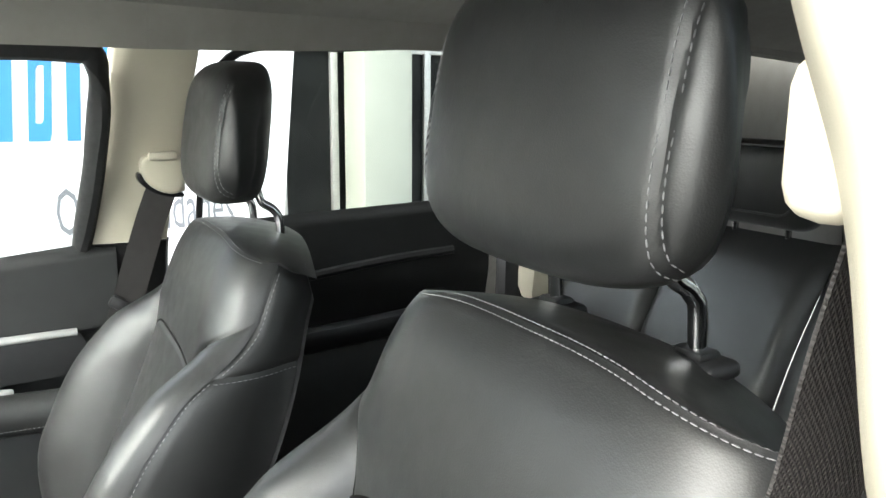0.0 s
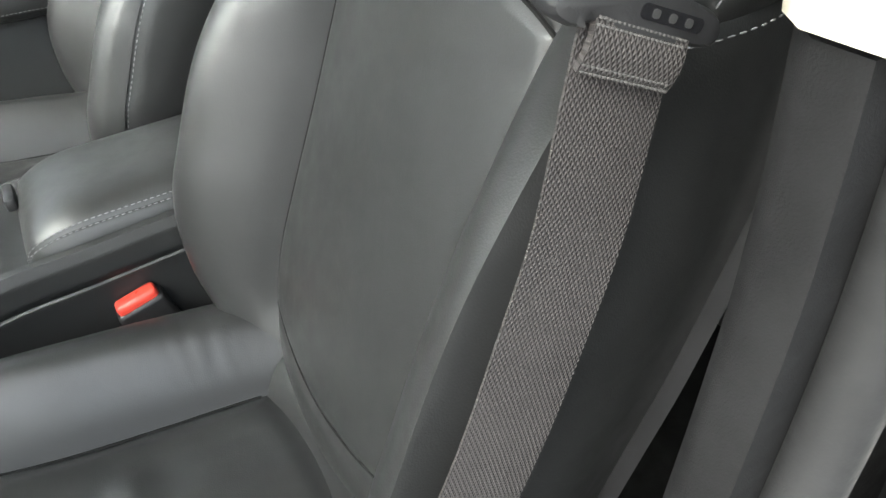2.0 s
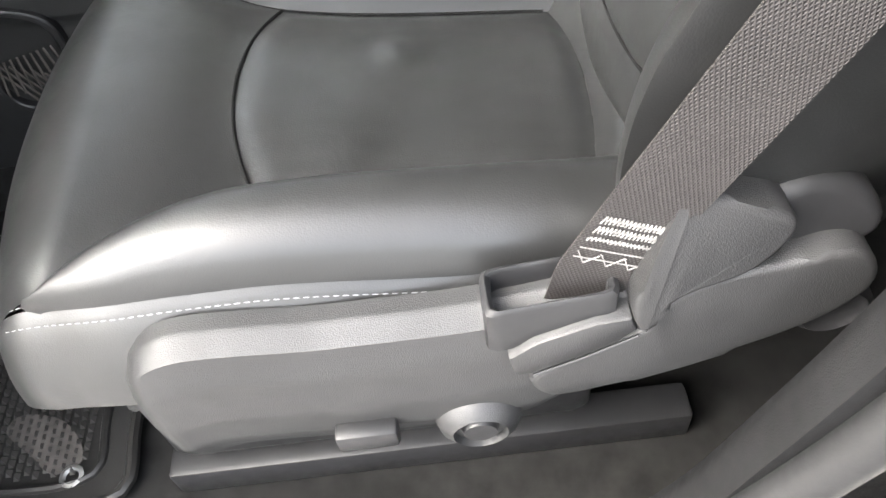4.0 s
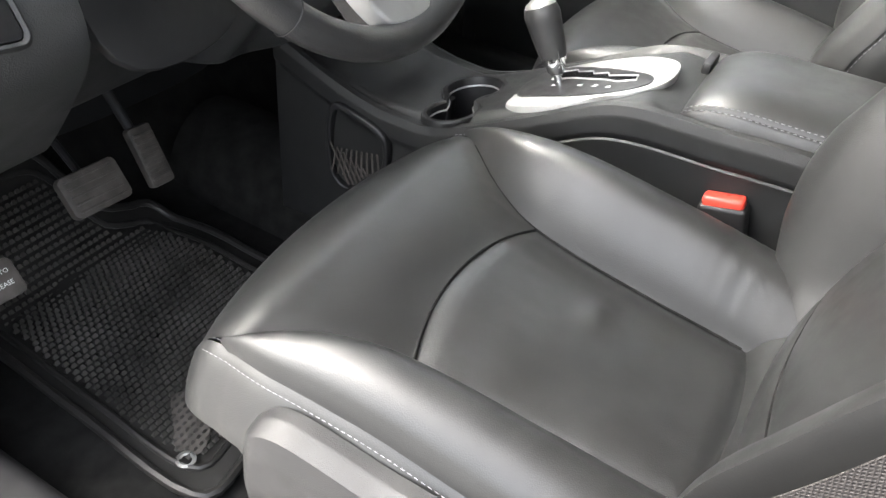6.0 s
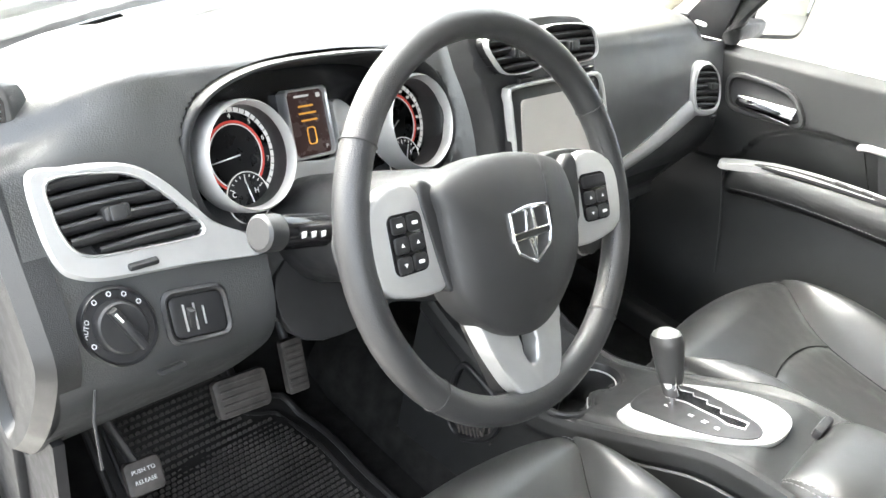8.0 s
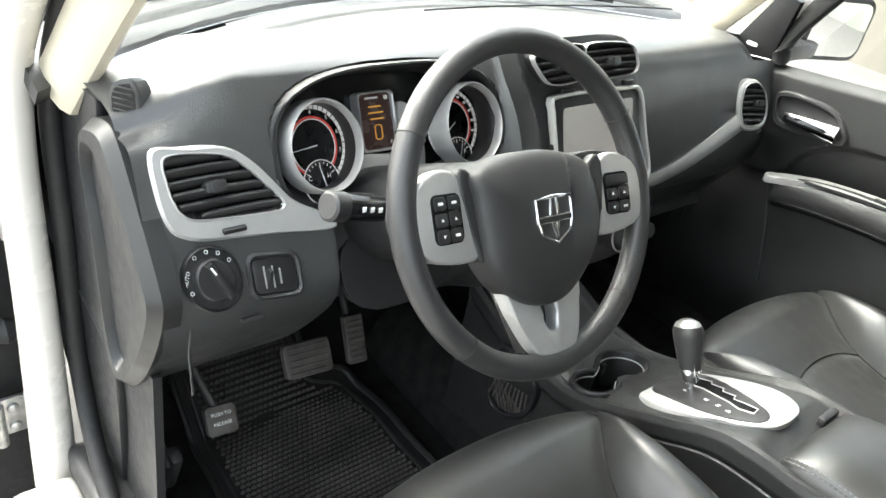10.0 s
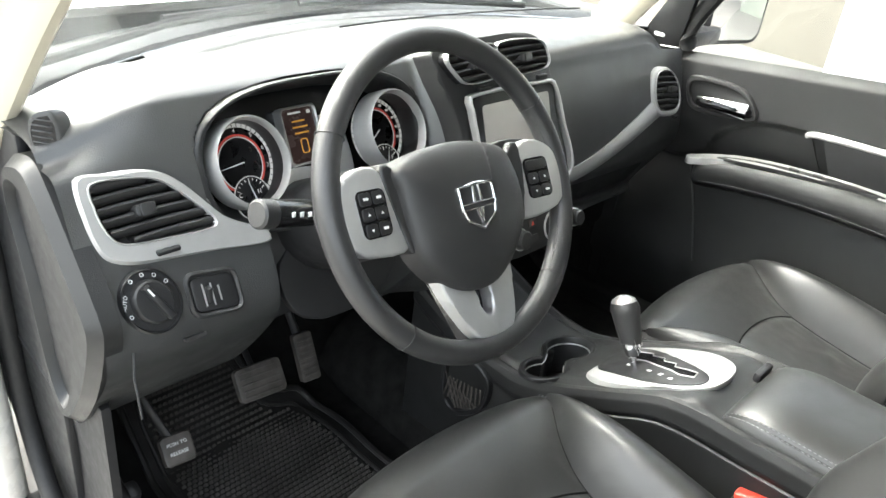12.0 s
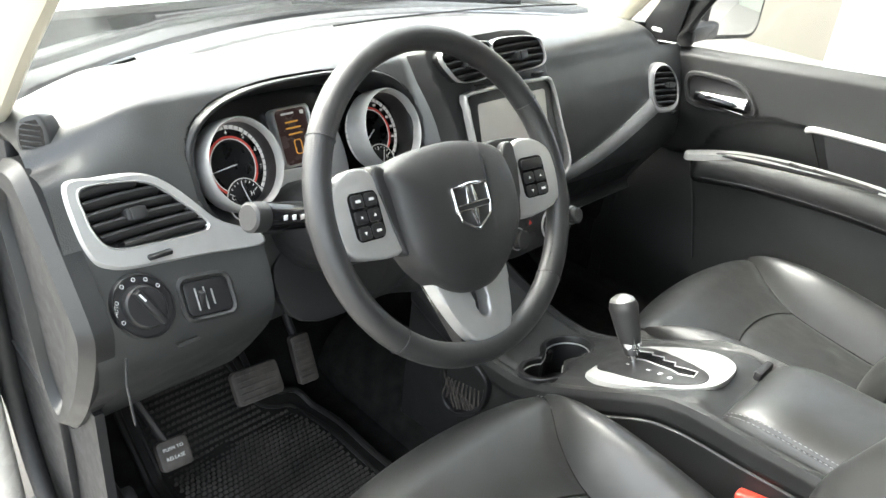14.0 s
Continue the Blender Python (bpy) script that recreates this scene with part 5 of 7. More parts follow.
def hub_fn(u, v):
    s = u * len(hub_out)
    k = int(s) % len(hub_out)
    t = s - int(s)
    a0, b0 = hub_out[k]
    a1, b1 = hub_out[(k + 1) % len(hub_out)]
    ca, cb = 0.0, -0.024
    aa, bb = ca + (a0 + (a1 - a0) * t - ca) * min(1, v * 1.12), cb + (b0 + (b1 - b0) * t - cb) * min(1, v * 1.12)
    dz = 0.010 + 0.022 * math.sqrt(max(0, 1 - min(1, v * 1.12) ** 3.4)) - 0.30 * max(0, v - 0.893)
    crease = 0.0040 * math.exp(-(((aa - 0.030 - 0.18 * bb) / 0.0028) ** 2)) * smooth(-0.045, 0.0, bb)
    step = 0.0030 * smooth(0.030, 0.036, aa - 0.18 * bb) * smooth(-0.06, -0.01, bb)
    return wm(aa, bb, dz - crease - step)


hub_out = resample(smooth_outline([(-0.096, 0.046), (-0.045, 0.060), (0.011, 0.061), (0.072, 0.046), (0.090, 0.016), (0.093, -0.020), (0.080, -0.056), (0.050, -0.089), (0.014, -0.110), (-0.024, -0.111), (-0.060, -0.092), (-0.088, -0.056), (-0.094, -0.020), (-0.096, 0.018)], 6), 120)
hub = part("hub_cover", surf(hub_fn, 120, 40, closed_u=True), PLASTIC, wheel, "grained black airbag cover")
# plain shield badge
bm_ = lambda a, b, d: wm(a - 0.004, b - 0.015, d + 0.030)  # noqa: E731
sh = [(-0.029, 0.024), (0.0, 0.0265), (0.029, 0.024), (0.0285, 0.000), (0.024, -0.016), (0.0, -0.030), (-0.024, -0.016), (-0.0285, 0.000)]
shield = lambda k: [(a * k, b * k) for a, b in sh]  # noqa: E731
bd = part("badge", ring_plate(resample(shield(1.0), 48), resample(shield(0.87), 48), bm_, -0.002, 0.0045, 0.0012), CHROME, hub, "chrome shield badge")
part("badge_field", plate(shield(0.9), bm_, -0.002, 0.0015), PLASTIC_DARK, bd)
part("badge_bar", plate([(-0.029, -0.0045), (0.029, -0.0045), (0.029, 0.0035), (-0.029, 0.0035)], bm_, 0.001, 0.0036, 0.0008), CHROME, bd)
part("badge_stripe", plate([(-0.027, -0.0030), (0.027, -0.0030), (0.027, 0.0020), (-0.027, 0.0020)], bm_, 0.0030, 0.0040), PLASTIC_DARK, bd)
for sg in (-1, 1):
    part("badge_bar", plate([(sg * 0.0035, 0.0035), (sg * 0.0085, 0.0035), (sg * 0.0055, 0.0225), (sg * 0.0028, 0.0225)], bm_, 0.001, 0.0036, 0.0008), CHROME, bd)
    part("badge_bar", plate([(sg * 0.0008, -0.0045), (sg * 0.0065, -0.0045), (sg * 0.0012, -0.024)], bm_, 0.001, 0.0036, 0.0006), CHROME, bd)
for b, w in ((-0.066, 0.014), (-0.080, 0.012)):
    part("embossed_bar", plate(rrect(0.006, b, w, 0.008, 0.002), wm, 0.020, 0.0308 if b > -0.07 else 0.0290), PLASTIC, hub)


for sg in (-1, 1):
    sm_ = lambda a, b, d: wm(a, b - 0.003 - 0.035 * a, d + 0.10 * (abs(a) - 0.13))  # noqa: E731
    o = [(sg * a, b) for a, b in ((0.176, 0.026), (0.166, 0.042), (0.138, 0.055), (0.112, 0.050), (0.104, 0.022), (0.090, -0.030), (0.094, -0.046), (0.130, -0.046), (0.170, -0.036), (0.177, -0.010))]
    spk = part("spoke", plate(rounded(o, 1), sm_, -0.010, 0.008, 0.004, 3), SILVER, wheel, "satin silver spoke")
    # grey return between the spoke and the hub
    part("spoke_return", plate(rounded([(sg * a, b) for a, b in ((0.116, 0.052), (0.096, 0.054), (0.078, 0.020), (0.070, -0.036), (0.088, -0.052), (0.099, -0.044), (0.106, 0.005))], 2), sm_, -0.008, 0.011, 0.005, 3), PLASTIC, wheel)
    part("button_panel", plate(rrect(sg * 0.134, 0.003, 0.042, 0.052, 0.008), sm_, 0.005, 0.0092, 0.0015), GLOSS, spk, "black thumb button panel")
    for r_, c_ in ((0, 0), (0, 1), (1, 0), (1, 1), (2, 0), (2, 1)):
        bx_, by_ = sg * 0.134 + (c_ - 0.5) * 0.0188, 0.0195 - 0.0168 * r_
        if sg > 0 and r_ == 0:
            if c_ == 0:
                part("button", plate(rrect(sg * 0.134, by_, 0.0360, 0.0130, 0.004), sm_, 0.008, 0.0112, 0.0014), PLASTIC_DARK, spk)
            continue
        part("button", plate(rrect(bx_, by_, 0.0168, 0.0140, 0.0030), sm_, 0.008, 0.0112, 0.0014), PLASTIC_DARK, spk)
        if r_ == 0 or c_ == 1 and r_ == 2:
            part("button_mark", plate(rrect(bx_, by_, 0.0070, 0.0030, 0.0010, 2), sm_, 0.0112, 0.0116), WHITE_INK, spk, "small white symbol")
        else:
            q_ = 1 if r_ == 1 else -1
            part("button_mark", plate([(bx_ - 0.0020, by_ - 0.0014 * q_), (bx_ + 0.0020, by_ - 0.0014 * q_), (bx_, by_ + 0.0018 * q_)], sm_, 0.0112, 0.0116), WHITE_INK, spk, "small white arrow")
    part("spoke_rear", plate(smooth_outline([(sg * a, b) for a, b in ((0.176, 0.036), (0.08, 0.05), (0.06, 0.0), (0.08, -0.045), (0.176, -0.02))], 5), wm, -0.024, -0.004, 0.004), PLASTIC, wheel)
lm_ = lambda a, b, d: wm(a, b, d - 0.010 - 0.10 * (b + 0.13))  # noqa: E731
lower = plate(rounded([(-0.066, -0.070), (-0.060, -0.100), (-0.048, -0.132), (-0.034, -0.162), (-0.022, -0.173), (0.022, -0.176), (0.038, -0.166), (0.050, -0.135), (0.056, -0.100), (0.058, -0.070), (0.018, -0.090), (0.012, -0.112), (0.009, -0.146), (-0.007, -0.146), (-0.014, -0.112), (-0.020, -0.090)], 2), lm_, -0.006, 0.014, 0.004, 3)
part("lower_spoke", lower, SILVER, wheel, "satin silver lower spoke with a slot")
part("lower_spoke_back", plate([(-0.055, -0.07), (-0.03, -0.168), (0.03, -0.168), (0.05, -0.07)], lm_, -0.026, -0.007), GLOSS, wheel)
# recess and lower cover round the column
# added black plate: the recess's shade as colour
part("column_recess_shade", plate(rounded([(-0.440, 0.850), (-0.30, 0.855), (-0.225, 0.83), (-0.225, 0.77), (-0.30, 0.735), (-0.430, 0.745)]), face, -0.060, -0.047, 0.003), PLASTIC_DARK, dash, "black plate standing in for the shaded recess round the steering column")
# column shroud and stalk
col = part("column_shroud", tube([tuple(CW - NW * 0.02), tuple(CW - NW * 0.10), tuple(CW - NW * 0.22), tuple(CW - NW * 0.36)], lambda t: 0.055 + 0.025 * t, 20, flat=0.85), PLASTIC_DARK, wheel)
e0, e1 = Vector((-0.561, 0.149, 0.990)), Vector((-0.41, 0.165, 0.945))
stk = part("stalk", tube([e1, e1.lerp(e0, 0.45), e1.lerp(e0, 0.5), e1.lerp(e0, 0.86)], lambda t: 0.012 + 0.004 * (t > 0.4), 18), GLOSS, wheel, "black turn-signal stalk")
part("stalk_cap", tube([e1.lerp(e0, 0.86), e1.lerp(e0, 0.87), e1.lerp(e0, 0.985), e0], lambda t: (0.0150, 0.0168, 0.0168, 0.0138)[round(t * 3)], 20), PLASTIC, stk, "grey end cap")
for q in (0.60, 0.68, 0.76):
    c = e1.lerp(e0, q)
    part("stalk_mark", box(c + Vector((0.004, -0.0155, 0.004)), (0.005, 0.0015, 0.006), 0.0005), WHITE_INK, stk)


# ---------------------------------------------------------------- centre console
XK = 0.012
zrail = hermite([-0.62, -0.45, -0.30, -0.165, -0.09, -0.04, 0.03, 0.10, 0.17, 0.25, 0.34], [0.722, 0.722, 0.715, 0.702, 0.662, 0.634, 0.598, 0.578, 0.582, 0.604, 0.640])
con = thing("centre_console", (XK, -0.15, 0.27), "charcoal centre console with silver shifter plate and cup holders", "console")


zmid = hermite([-0.62, -0.30, -0.24, -0.20, -0.165, -0.09, -0.04, 0.0, 0.03, 0.10, 0.17, 0.25, 0.34], [0.708, 0.704, 0.704, 0.7095, 0.695, 0.6635, 0.6425, 0.622, 0.606, 0.582, 0.582, 0.600, 0.630])


def con_fn(u, v):
    y = -0.62 + 0.96 * v
    w = 0.112 - 0.006 * math.sin(math.pi * v)
    zr = zrail(y)
    sec = [(-1.0, -0.34), (-1.0, -0.20), (-1.0, -0.10), (-0.995, -0.045), (-1.03, -0.036), (-1.035, -0.012), (-1.0, 0.0), (-0.93, 0.002), (-0.86, -0.006), (-0.78, -0.012), (-0.5, -0.012), (0, -0.012)]
    sec = sec + [(-a, b) for a, b in sec[-2::-1]]
    s = u * (len(sec) - 1)
    k = min(int(s), len(sec) - 2)
    t = s - k
    a = sec[k][0] + (sec[k + 1][0] - sec[k][0]) * t
    b = sec[k][1] + (sec[k + 1][1] - sec[k][1]) * t
    x, z = XK + a * w, max(0.27, zr + b)
    if abs(a) <= 0.93:
        k_ = smooth(0.93, 0.74, abs(a)) if abs(a) > 0.74 else 1.0
        z = z * (1 - k_) + zmid(y) * k_
    if abs(a) < 0.95 and 0.0 < y < 0.13 and inside(x, y, cup_mouth):
        z -= 0.088
    return (x, y, z)


def cup_outline(e=0.0):
    """Two round wells that run into each other through a narrow neck."""
    (xa, ya, ra), (xb, yb, rb_) = (-0.058, 0.060, 0.035 + e), (0.026, 0.070, 0.040 + e)
    pts = [(xa + ra * math.cos(radians(q)), ya + ra * math.sin(radians(q))) for q in range(42, 325, 12)]
    pts += [(-0.018, 0.046 - e), (-0.012, 0.045 - e)]
    pts += [(xb + rb_ * math.cos(radians(q)), yb + rb_ * math.sin(radians(q))) for q in range(-138, 142, 12)]
    return pts + [(-0.012, 0.092 + e), (-0.020, 0.088 + e)]


cup_mouth = cup_outline(0.0015)
part("body", surf(con_fn, 132, 150), DOOR_SKIN, con, angle=55)
M = lambda a, b, d: Vector((a, b, zmid(0.066) + 0.003 - 0.26 * (b - 0.066) + d))  # noqa: E731
cup = part("cup_holder", ring_plate(resample(cup_outline(0.001), 120), resample(cup_outline(-0.0015), 120), M, -0.080, 0.001, 0.0006), PLASTIC_DARK, con, "black double cup holder well")
part("cup_lip", ring_plate(resample(cup_outline(0.008), 120), resample(cup_outline(-0.001), 120), M, -0.006, 0.0030, 0.0022), PLASTIC_DARK, cup, "rounded black lip")
part("cup_floor", plate(resample(cup_outline(0.0), 120), M, -0.082, -0.078), RUBBER, cup)
part("cup_ring", tube([M(a, b, -0.011) for a, b in resample(cup_outline(-0.0022), 120)], 0.0014, 6, closed=True), SILVER, cup, "thin pale ring inside the wells")
for ga, gb in ((-0.080, 0.040), (-0.036, 0.038), (0.050, 0.044), (0.008, 0.042), (0.026, 0.106)):
    part("cup_grip", box(M(ga, gb, -0.030), (0.014, 0.012, 0.024), 0.004), RUBBER, cup)


def gate(a, b, d):
    return Vector((a, b, 0.637 - 0.425 * (b + 0.023) + d))


gp = part("shifter_plate", plate(smooth_outline([(-0.066, -0.022), (-0.030, -0.020), (0.030, -0.026), (0.060, -0.050), (0.078, -0.109), (0.077, -0.154), (0.058, -0.189), (0.030, -0.207), (-0.013, -0.209), (-0.042, -0.190), (-0.069, -0.116), (-0.076, -0.062)], 5), gate, -0.012, 0.0040, 0.003, 3), SILVER, con, "satin silver shifter plate")
bp = part("shifter_gate", plate(smooth_outline([(-0.042, -0.026), (0.000, -0.018), (0.040, -0.030), (0.053, -0.062), (0.044, -0.096), (0.026, -0.135), (0.006, -0.172), (-0.014, -0.188), (-0.036, -0.184), (-0.052, -0.150), (-0.056, -0.110), (-0.050, -0.060)], 5), gate, 0.0, 0.0062, 0.0018), PLASTIC_DARK, gp, "black gate plate with position marks")
slot_pts = [(0.006, -0.052), (0.034, -0.056), (0.036, -0.076), (0.028, -0.080), (0.026, -0.100), (0.016, -0.104), (0.014, -0.124), (0.003, -0.128), (0.000, -0.150), (-0.004, -0.166), (-0.020, -0.168), (-0.020, -0.146), (-0.010, -0.128), (-0.002, -0.102), (0.006, -0.080)]
part("slot", plate(slot_pts, gate, 0.004, 0.0068), GLOSS, bp)
part("slot_edge", tube([gate(a, b, 0.0068) for a, b in slot_pts], 0.0012, 6, closed=True), SILVER, bp)
for a, b, tx in ((-0.016, -0.064, "P"), (-0.023, -0.101, "R"), (-0.029, -0.122, "N"), (-0.036, -0.141, "D")):
    writing("position_mark", tx, 0.0095, lambda u, v, d, a=a, b=b: gate(a + v * 0.3 + u, b - u * 0.2 + v, d), 0.0, 0.0, 0.0066, WHITE_INK, bp)
# lever
kb, kt = Vector((-0.006, -0.069, 0.660)), Vector((-0.002, -0.020, 0.752))
lv = part("lever_rod", tube([kb - Vector((0, 0.004, 0.010)), kb.lerp(kt, 0.22)], 0.006, 14), CHROME, con, "chrome shift rod")
part("lever_collar", tube([kb.lerp(kt, q) for q in (0.14, 0.18, 0.30, 0.36)], lambda t: (0.009, 0.012, 0.014, 0.015)[round(3 * t)], 18), CHROME, lv, "chrome collar")
kpath = [kb.lerp(kt, q) for q in np.linspace(0.34, 1.0, 14)]
part("lever_grip", tube(kpath, lambda t: 0.0140 + 0.0065 * t ** 0.8 - 0.003 * max(0, t - 0.85) / 0.15, 20, flat=1.25, up=(0, 1, 0)), WHEEL_LEATHER, lv, "black leather shift grip")
part("lever_cap", tube([kb.lerp(kt, q) for q in (0.985, 1.04, 1.09)], lambda t: 0.0175 - 0.010 * t * t, 20, flat=1.25, up=(0, 1, 0)), STEEL, lv, "brushed metal grip cap")
for sg in (-1, 1):
    part("lever_strip", tube([p + Vector((sg * (0.0085 + 0.0035 * (k / 13) ** 0.8), -0.0135 - 0.0055 * k / 13, 0)) for k, p in enumerate(kpath)], 0.0013, 6), CHROME, lv, "thin chrome strip")

# armrest lid
def lid_fn(u, v):
    y = -0.238 - 0.36 * v
    th = math.pi * u
    c, s = math.cos(th), math.sin(th)
    fr = math.sqrt(max(0, 1 - max(0, 1 - v / 0.22) ** 2))
    x = XK - 0.100 * math.copysign(abs(c) ** 0.55, c) * (0.84 + 0.16 * fr)
    z = 0.690 + (0.062 + 0.006 * v) * abs(s) ** 0.62 * (0.30 + 0.70 * fr)
    d = 0.0018 * math.exp(-((u - 0.185) / 0.012) ** 2)
    return (x, y, z - d)


arm = part("armrest_lid", surf(lid_fn, 60, 40), LEATHER, con, "padded black leather armrest lid with stitching")
part("lid_front", surf(lambda u, v: Vector(lid_fn(u, 0)).lerp(Vector((XK, -0.240, 0.690)), v), 40, 4), LEATHER, arm)
for q in (0.165, 0.205):
    pth = [Vector(lid_fn(q, v)) + Vector((-0.0006, 0, 0.0010)) for v in np.linspace(0.0, 0.98, 70)]
    part("stitching", stitches(pth, 0.0068, 0.0044), THREAD, arm, "light grey thread")
part("lid_latch", box((0.055, -0.236, 0.722), (0.045, 0.012, 0.016), 0.004), PLASTIC_DARK, arm)
part("lid_base", box((XK, -0.42, 0.675), (0.185, 0.36, 0.04), 0.012), PLASTIC_DARK, con)
# side pocket net and panel line
part("side_line", tube([(XK - 0.1135, y, zrail(y) - 0.043) for y in np.linspace(-0.55, -0.02, 40)], 0.0028, 6), PLASTIC, con)
nt_ = part("side_pocket", ring_plate(resample(smooth_outline([(0.235, 0.56), (0.19, 0.565), (0.135, 0.54), (0.14, 0.47), (0.20, 0.42), (0.24, 0.45)], 5), 48), resample(smooth_outline([(0.228, 0.552), (0.19, 0.557), (0.143, 0.534), (0.148, 0.474), (0.20, 0.43), (0.232, 0.455)], 5), 48), lambda a, b, d: Vector((XK - 0.113 - d, a, b)), -0.005, 0.008, 0.002), PLASTIC_DARK, con, "side pocket with an elastic net")
for k in range(9):
    part("net_cord", tube([(XK - 0.118, 0.235 - 0.012 * k, 0.50 - 0.005 * k), (XK - 0.118, 0.20 - 0.008 * k, 0.435 + 0.004 * k)], 0.0016, 5), PEDAL, nt_)
    part("net_cord", tube([(XK - 0.119, 0.232 - 0.011 * k, 0.445 + 0.003 * k), (XK - 0.119, 0.222 - 0.009 * k, 0.495 + 0.002 * k)], 0.0016, 5), PEDAL, nt_)

# driver's buckle
bu = thing("seat_belt_buckle", (-0.10, -0.33, 0.45), "black seat belt buckle with a red release button", "belt buckle")
bm_ = pose(-0.105, -0.332, 0.600, -14, 0, 0)
bb = box((0, 0, 0), (0.026, 0.055, 0.078), 0.006, seg=3)
bmesh.ops.transform(bb, verts=bb.verts, matrix=bm_)
part("housing", bb, PLASTIC_DARK, bu)
rb = box((0, 0, 0.040), (0.020, 0.047, 0.018), 0.005, seg=3)
bmesh.ops.transform(rb, verts=rb.verts, matrix=bm_)
part("release_button", rb, RED, bu, "red release button")
part("stem", tube([(-0.105, -0.345, 0.57), (-0.108, -0.37, 0.45)], 0.013, 10, flat=0.4), PLASTIC_DARK, bu)
part("trim_flap", tube(spline([(-0.128, -0.25, 0.565), (-0.125, -0.33, 0.578), (-0.125, -0.43, 0.592), (-0.13, -0.50, 0.60)], 6), 0.020, 10, flat=0.6), LEATHER, bu)

# ---------------------------------------------------------------- footwell
def mat_h(x, y):
    return 0.272 + 0.012 * smooth(0.30, 0.45, y) + max(0.0, (y - 0.50)) * 0.75


mt = thing("floor_mat", (-0.37, 0.35, 0.27), "dusty black rubber driver's floor mat with raised ribs", "floor mat")
m_out = [(-0.565, 0.095), (-0.56, 0.30), (-0.555, 0.50), (-0.545, 0.66), (-0.50, 0.685), (-0.36, 0.69), (-0.315, 0.66), (-0.295, 0.57), (-0.255, 0.545), (-0.215, 0.53), (-0.195, 0.46), (-0.185, 0.35), (-0.19, 0.12), (-0.30, 0.085), (-0.48, 0.08)]
mo = resample(smooth_outline(m_out, 5), 120)
sheet = plate(mo, lambda a, b, d: Vector((a, b, d)), 0.0, 0.004)
bmesh.ops.triangulate(sheet, faces=sheet.faces[:])
bmesh.ops.subdivide_edges(sheet, edges=[e for e in sheet.edges if e.calc_length() > 0.05], cuts=2, use_grid_fill=True)
for v_ in sheet.verts:
    v_.co.z += mat_h(v_.co.x, v_.co.y)
part("sheet", sheet, MATRUB, mt)
part("border", tube([(a, b, mat_h(a, b) + 0.006) for a, b in mo], 0.007, 8, closed=True), MATRUB, mt)
inn = [(-0.385 + (a + 0.385) * 0.86, 0.37 + (b - 0.37) * 0.88) for a, b in mo]
part("inner_rib", tube([(a, b, mat_h(a, b) + 0.005) for a, b in inn], 0.005, 8, closed=True), MATRUB, mt)


inn2 = [(-0.385 + (a + 0.385) * 0.80, 0.37 + (b - 0.37) * 0.83) for a, b in mo]
vs, fs = [], []
pitch = 0.0105
for i in range(40):
    for j in range(64):
        x, y = -0.575 + pitch * i + (pitch / 2 if j % 2 else 0), 0.07 + pitch * 0.95 * j
        if not inside(x, y, inn2):
            continue
        z = mat_h(x, y) + 0.005
        n0 = len(vs)
        a, h = 0.0044, 0.0065
        vs += [(x - a, y - a * 0.7, z), (x + a, y - a * 0.7, z), (x + a, y + a * 0.7, z + 0.0), (x - a, y + a * 0.7, z), (x - a * 0.5, y, z + h), (x + a * 0.5, y, z + h)]
        fs += [(n0, n0 + 1, n0 + 5, n0 + 4), (n0 + 2, n0 + 3, n0 + 4, n0 + 5), (n0 + 1, n0 + 2, n0 + 5), (n0 + 3, n0, n0 + 4)]
me = bpy.data.meshes.new("ribs")
me.from_pydata([tuple(Vector(v) - mt.location) for v in vs], [], fs)
me.materials.append(MATRIB)
ribs = new("ribs", me)
ribs.parent = mt
tagged(ribs, kind="stuff")
ey = part("eyelet", lathe([(0.009, 0.0), (0.013, 0.003), (0.009, 0.004), (0.007, 0.001), (0.009, 0.0)], lambda a, b, d: Vector((a, b, mat_h(a, b) + 0.006 + d)), -0.535, 0.138, 24, (False, False)), STEEL, mt, "small metal eyelet")
part("worn_patch", plate(smooth_outline([(-0.515, 0.13), (-0.47, 0.16), (-0.455, 0.21), (-0.475, 0.225), (-0.505, 0.19), (-0.53, 0.16)], 4), lambda a, b, d: Vector((a, b, mat_h(a, b) + 0.006 + d)), 0, 0.0018), PEDAL, mt, "worn grey heel patch")


def pedal(name, c, w, h, tilt, label, arm_to, ribs_=5):
    p = thing(name, c, label, "pedal", "pedals")
    M = pose(*c, 90 - tilt, 0, -6)
    mp = lambda a, b, d: M @ Vector((a, b, d))  # noqa: E731
    part("pad", plate(rrect(0, 0, w, h, min(w, h) * 0.16), mp, -0.008, 0.008, 0.004), PEDAL, p)
    for k in range(ribs_):
        b = h * (-0.36 + 0.72 * k / max(1, ribs_ - 1))
        part("pad_rib", plate(rrect(0, b, w * 0.82, h * 0.06, h * 0.025, 2), mp, 0.007, 0.0105, 0.001), PEDAL, p)
    part("arm", tube(spline([tuple(M @ Vector((0, 0, -0.008))), tuple((Vector(c) + Vector(arm_to)) / 2 + Vector((0, 0.03, 0.0))), arm_to], 6), 0.008, 10, flat=0.6), PLASTIC_DARK, p)
    return p, mp


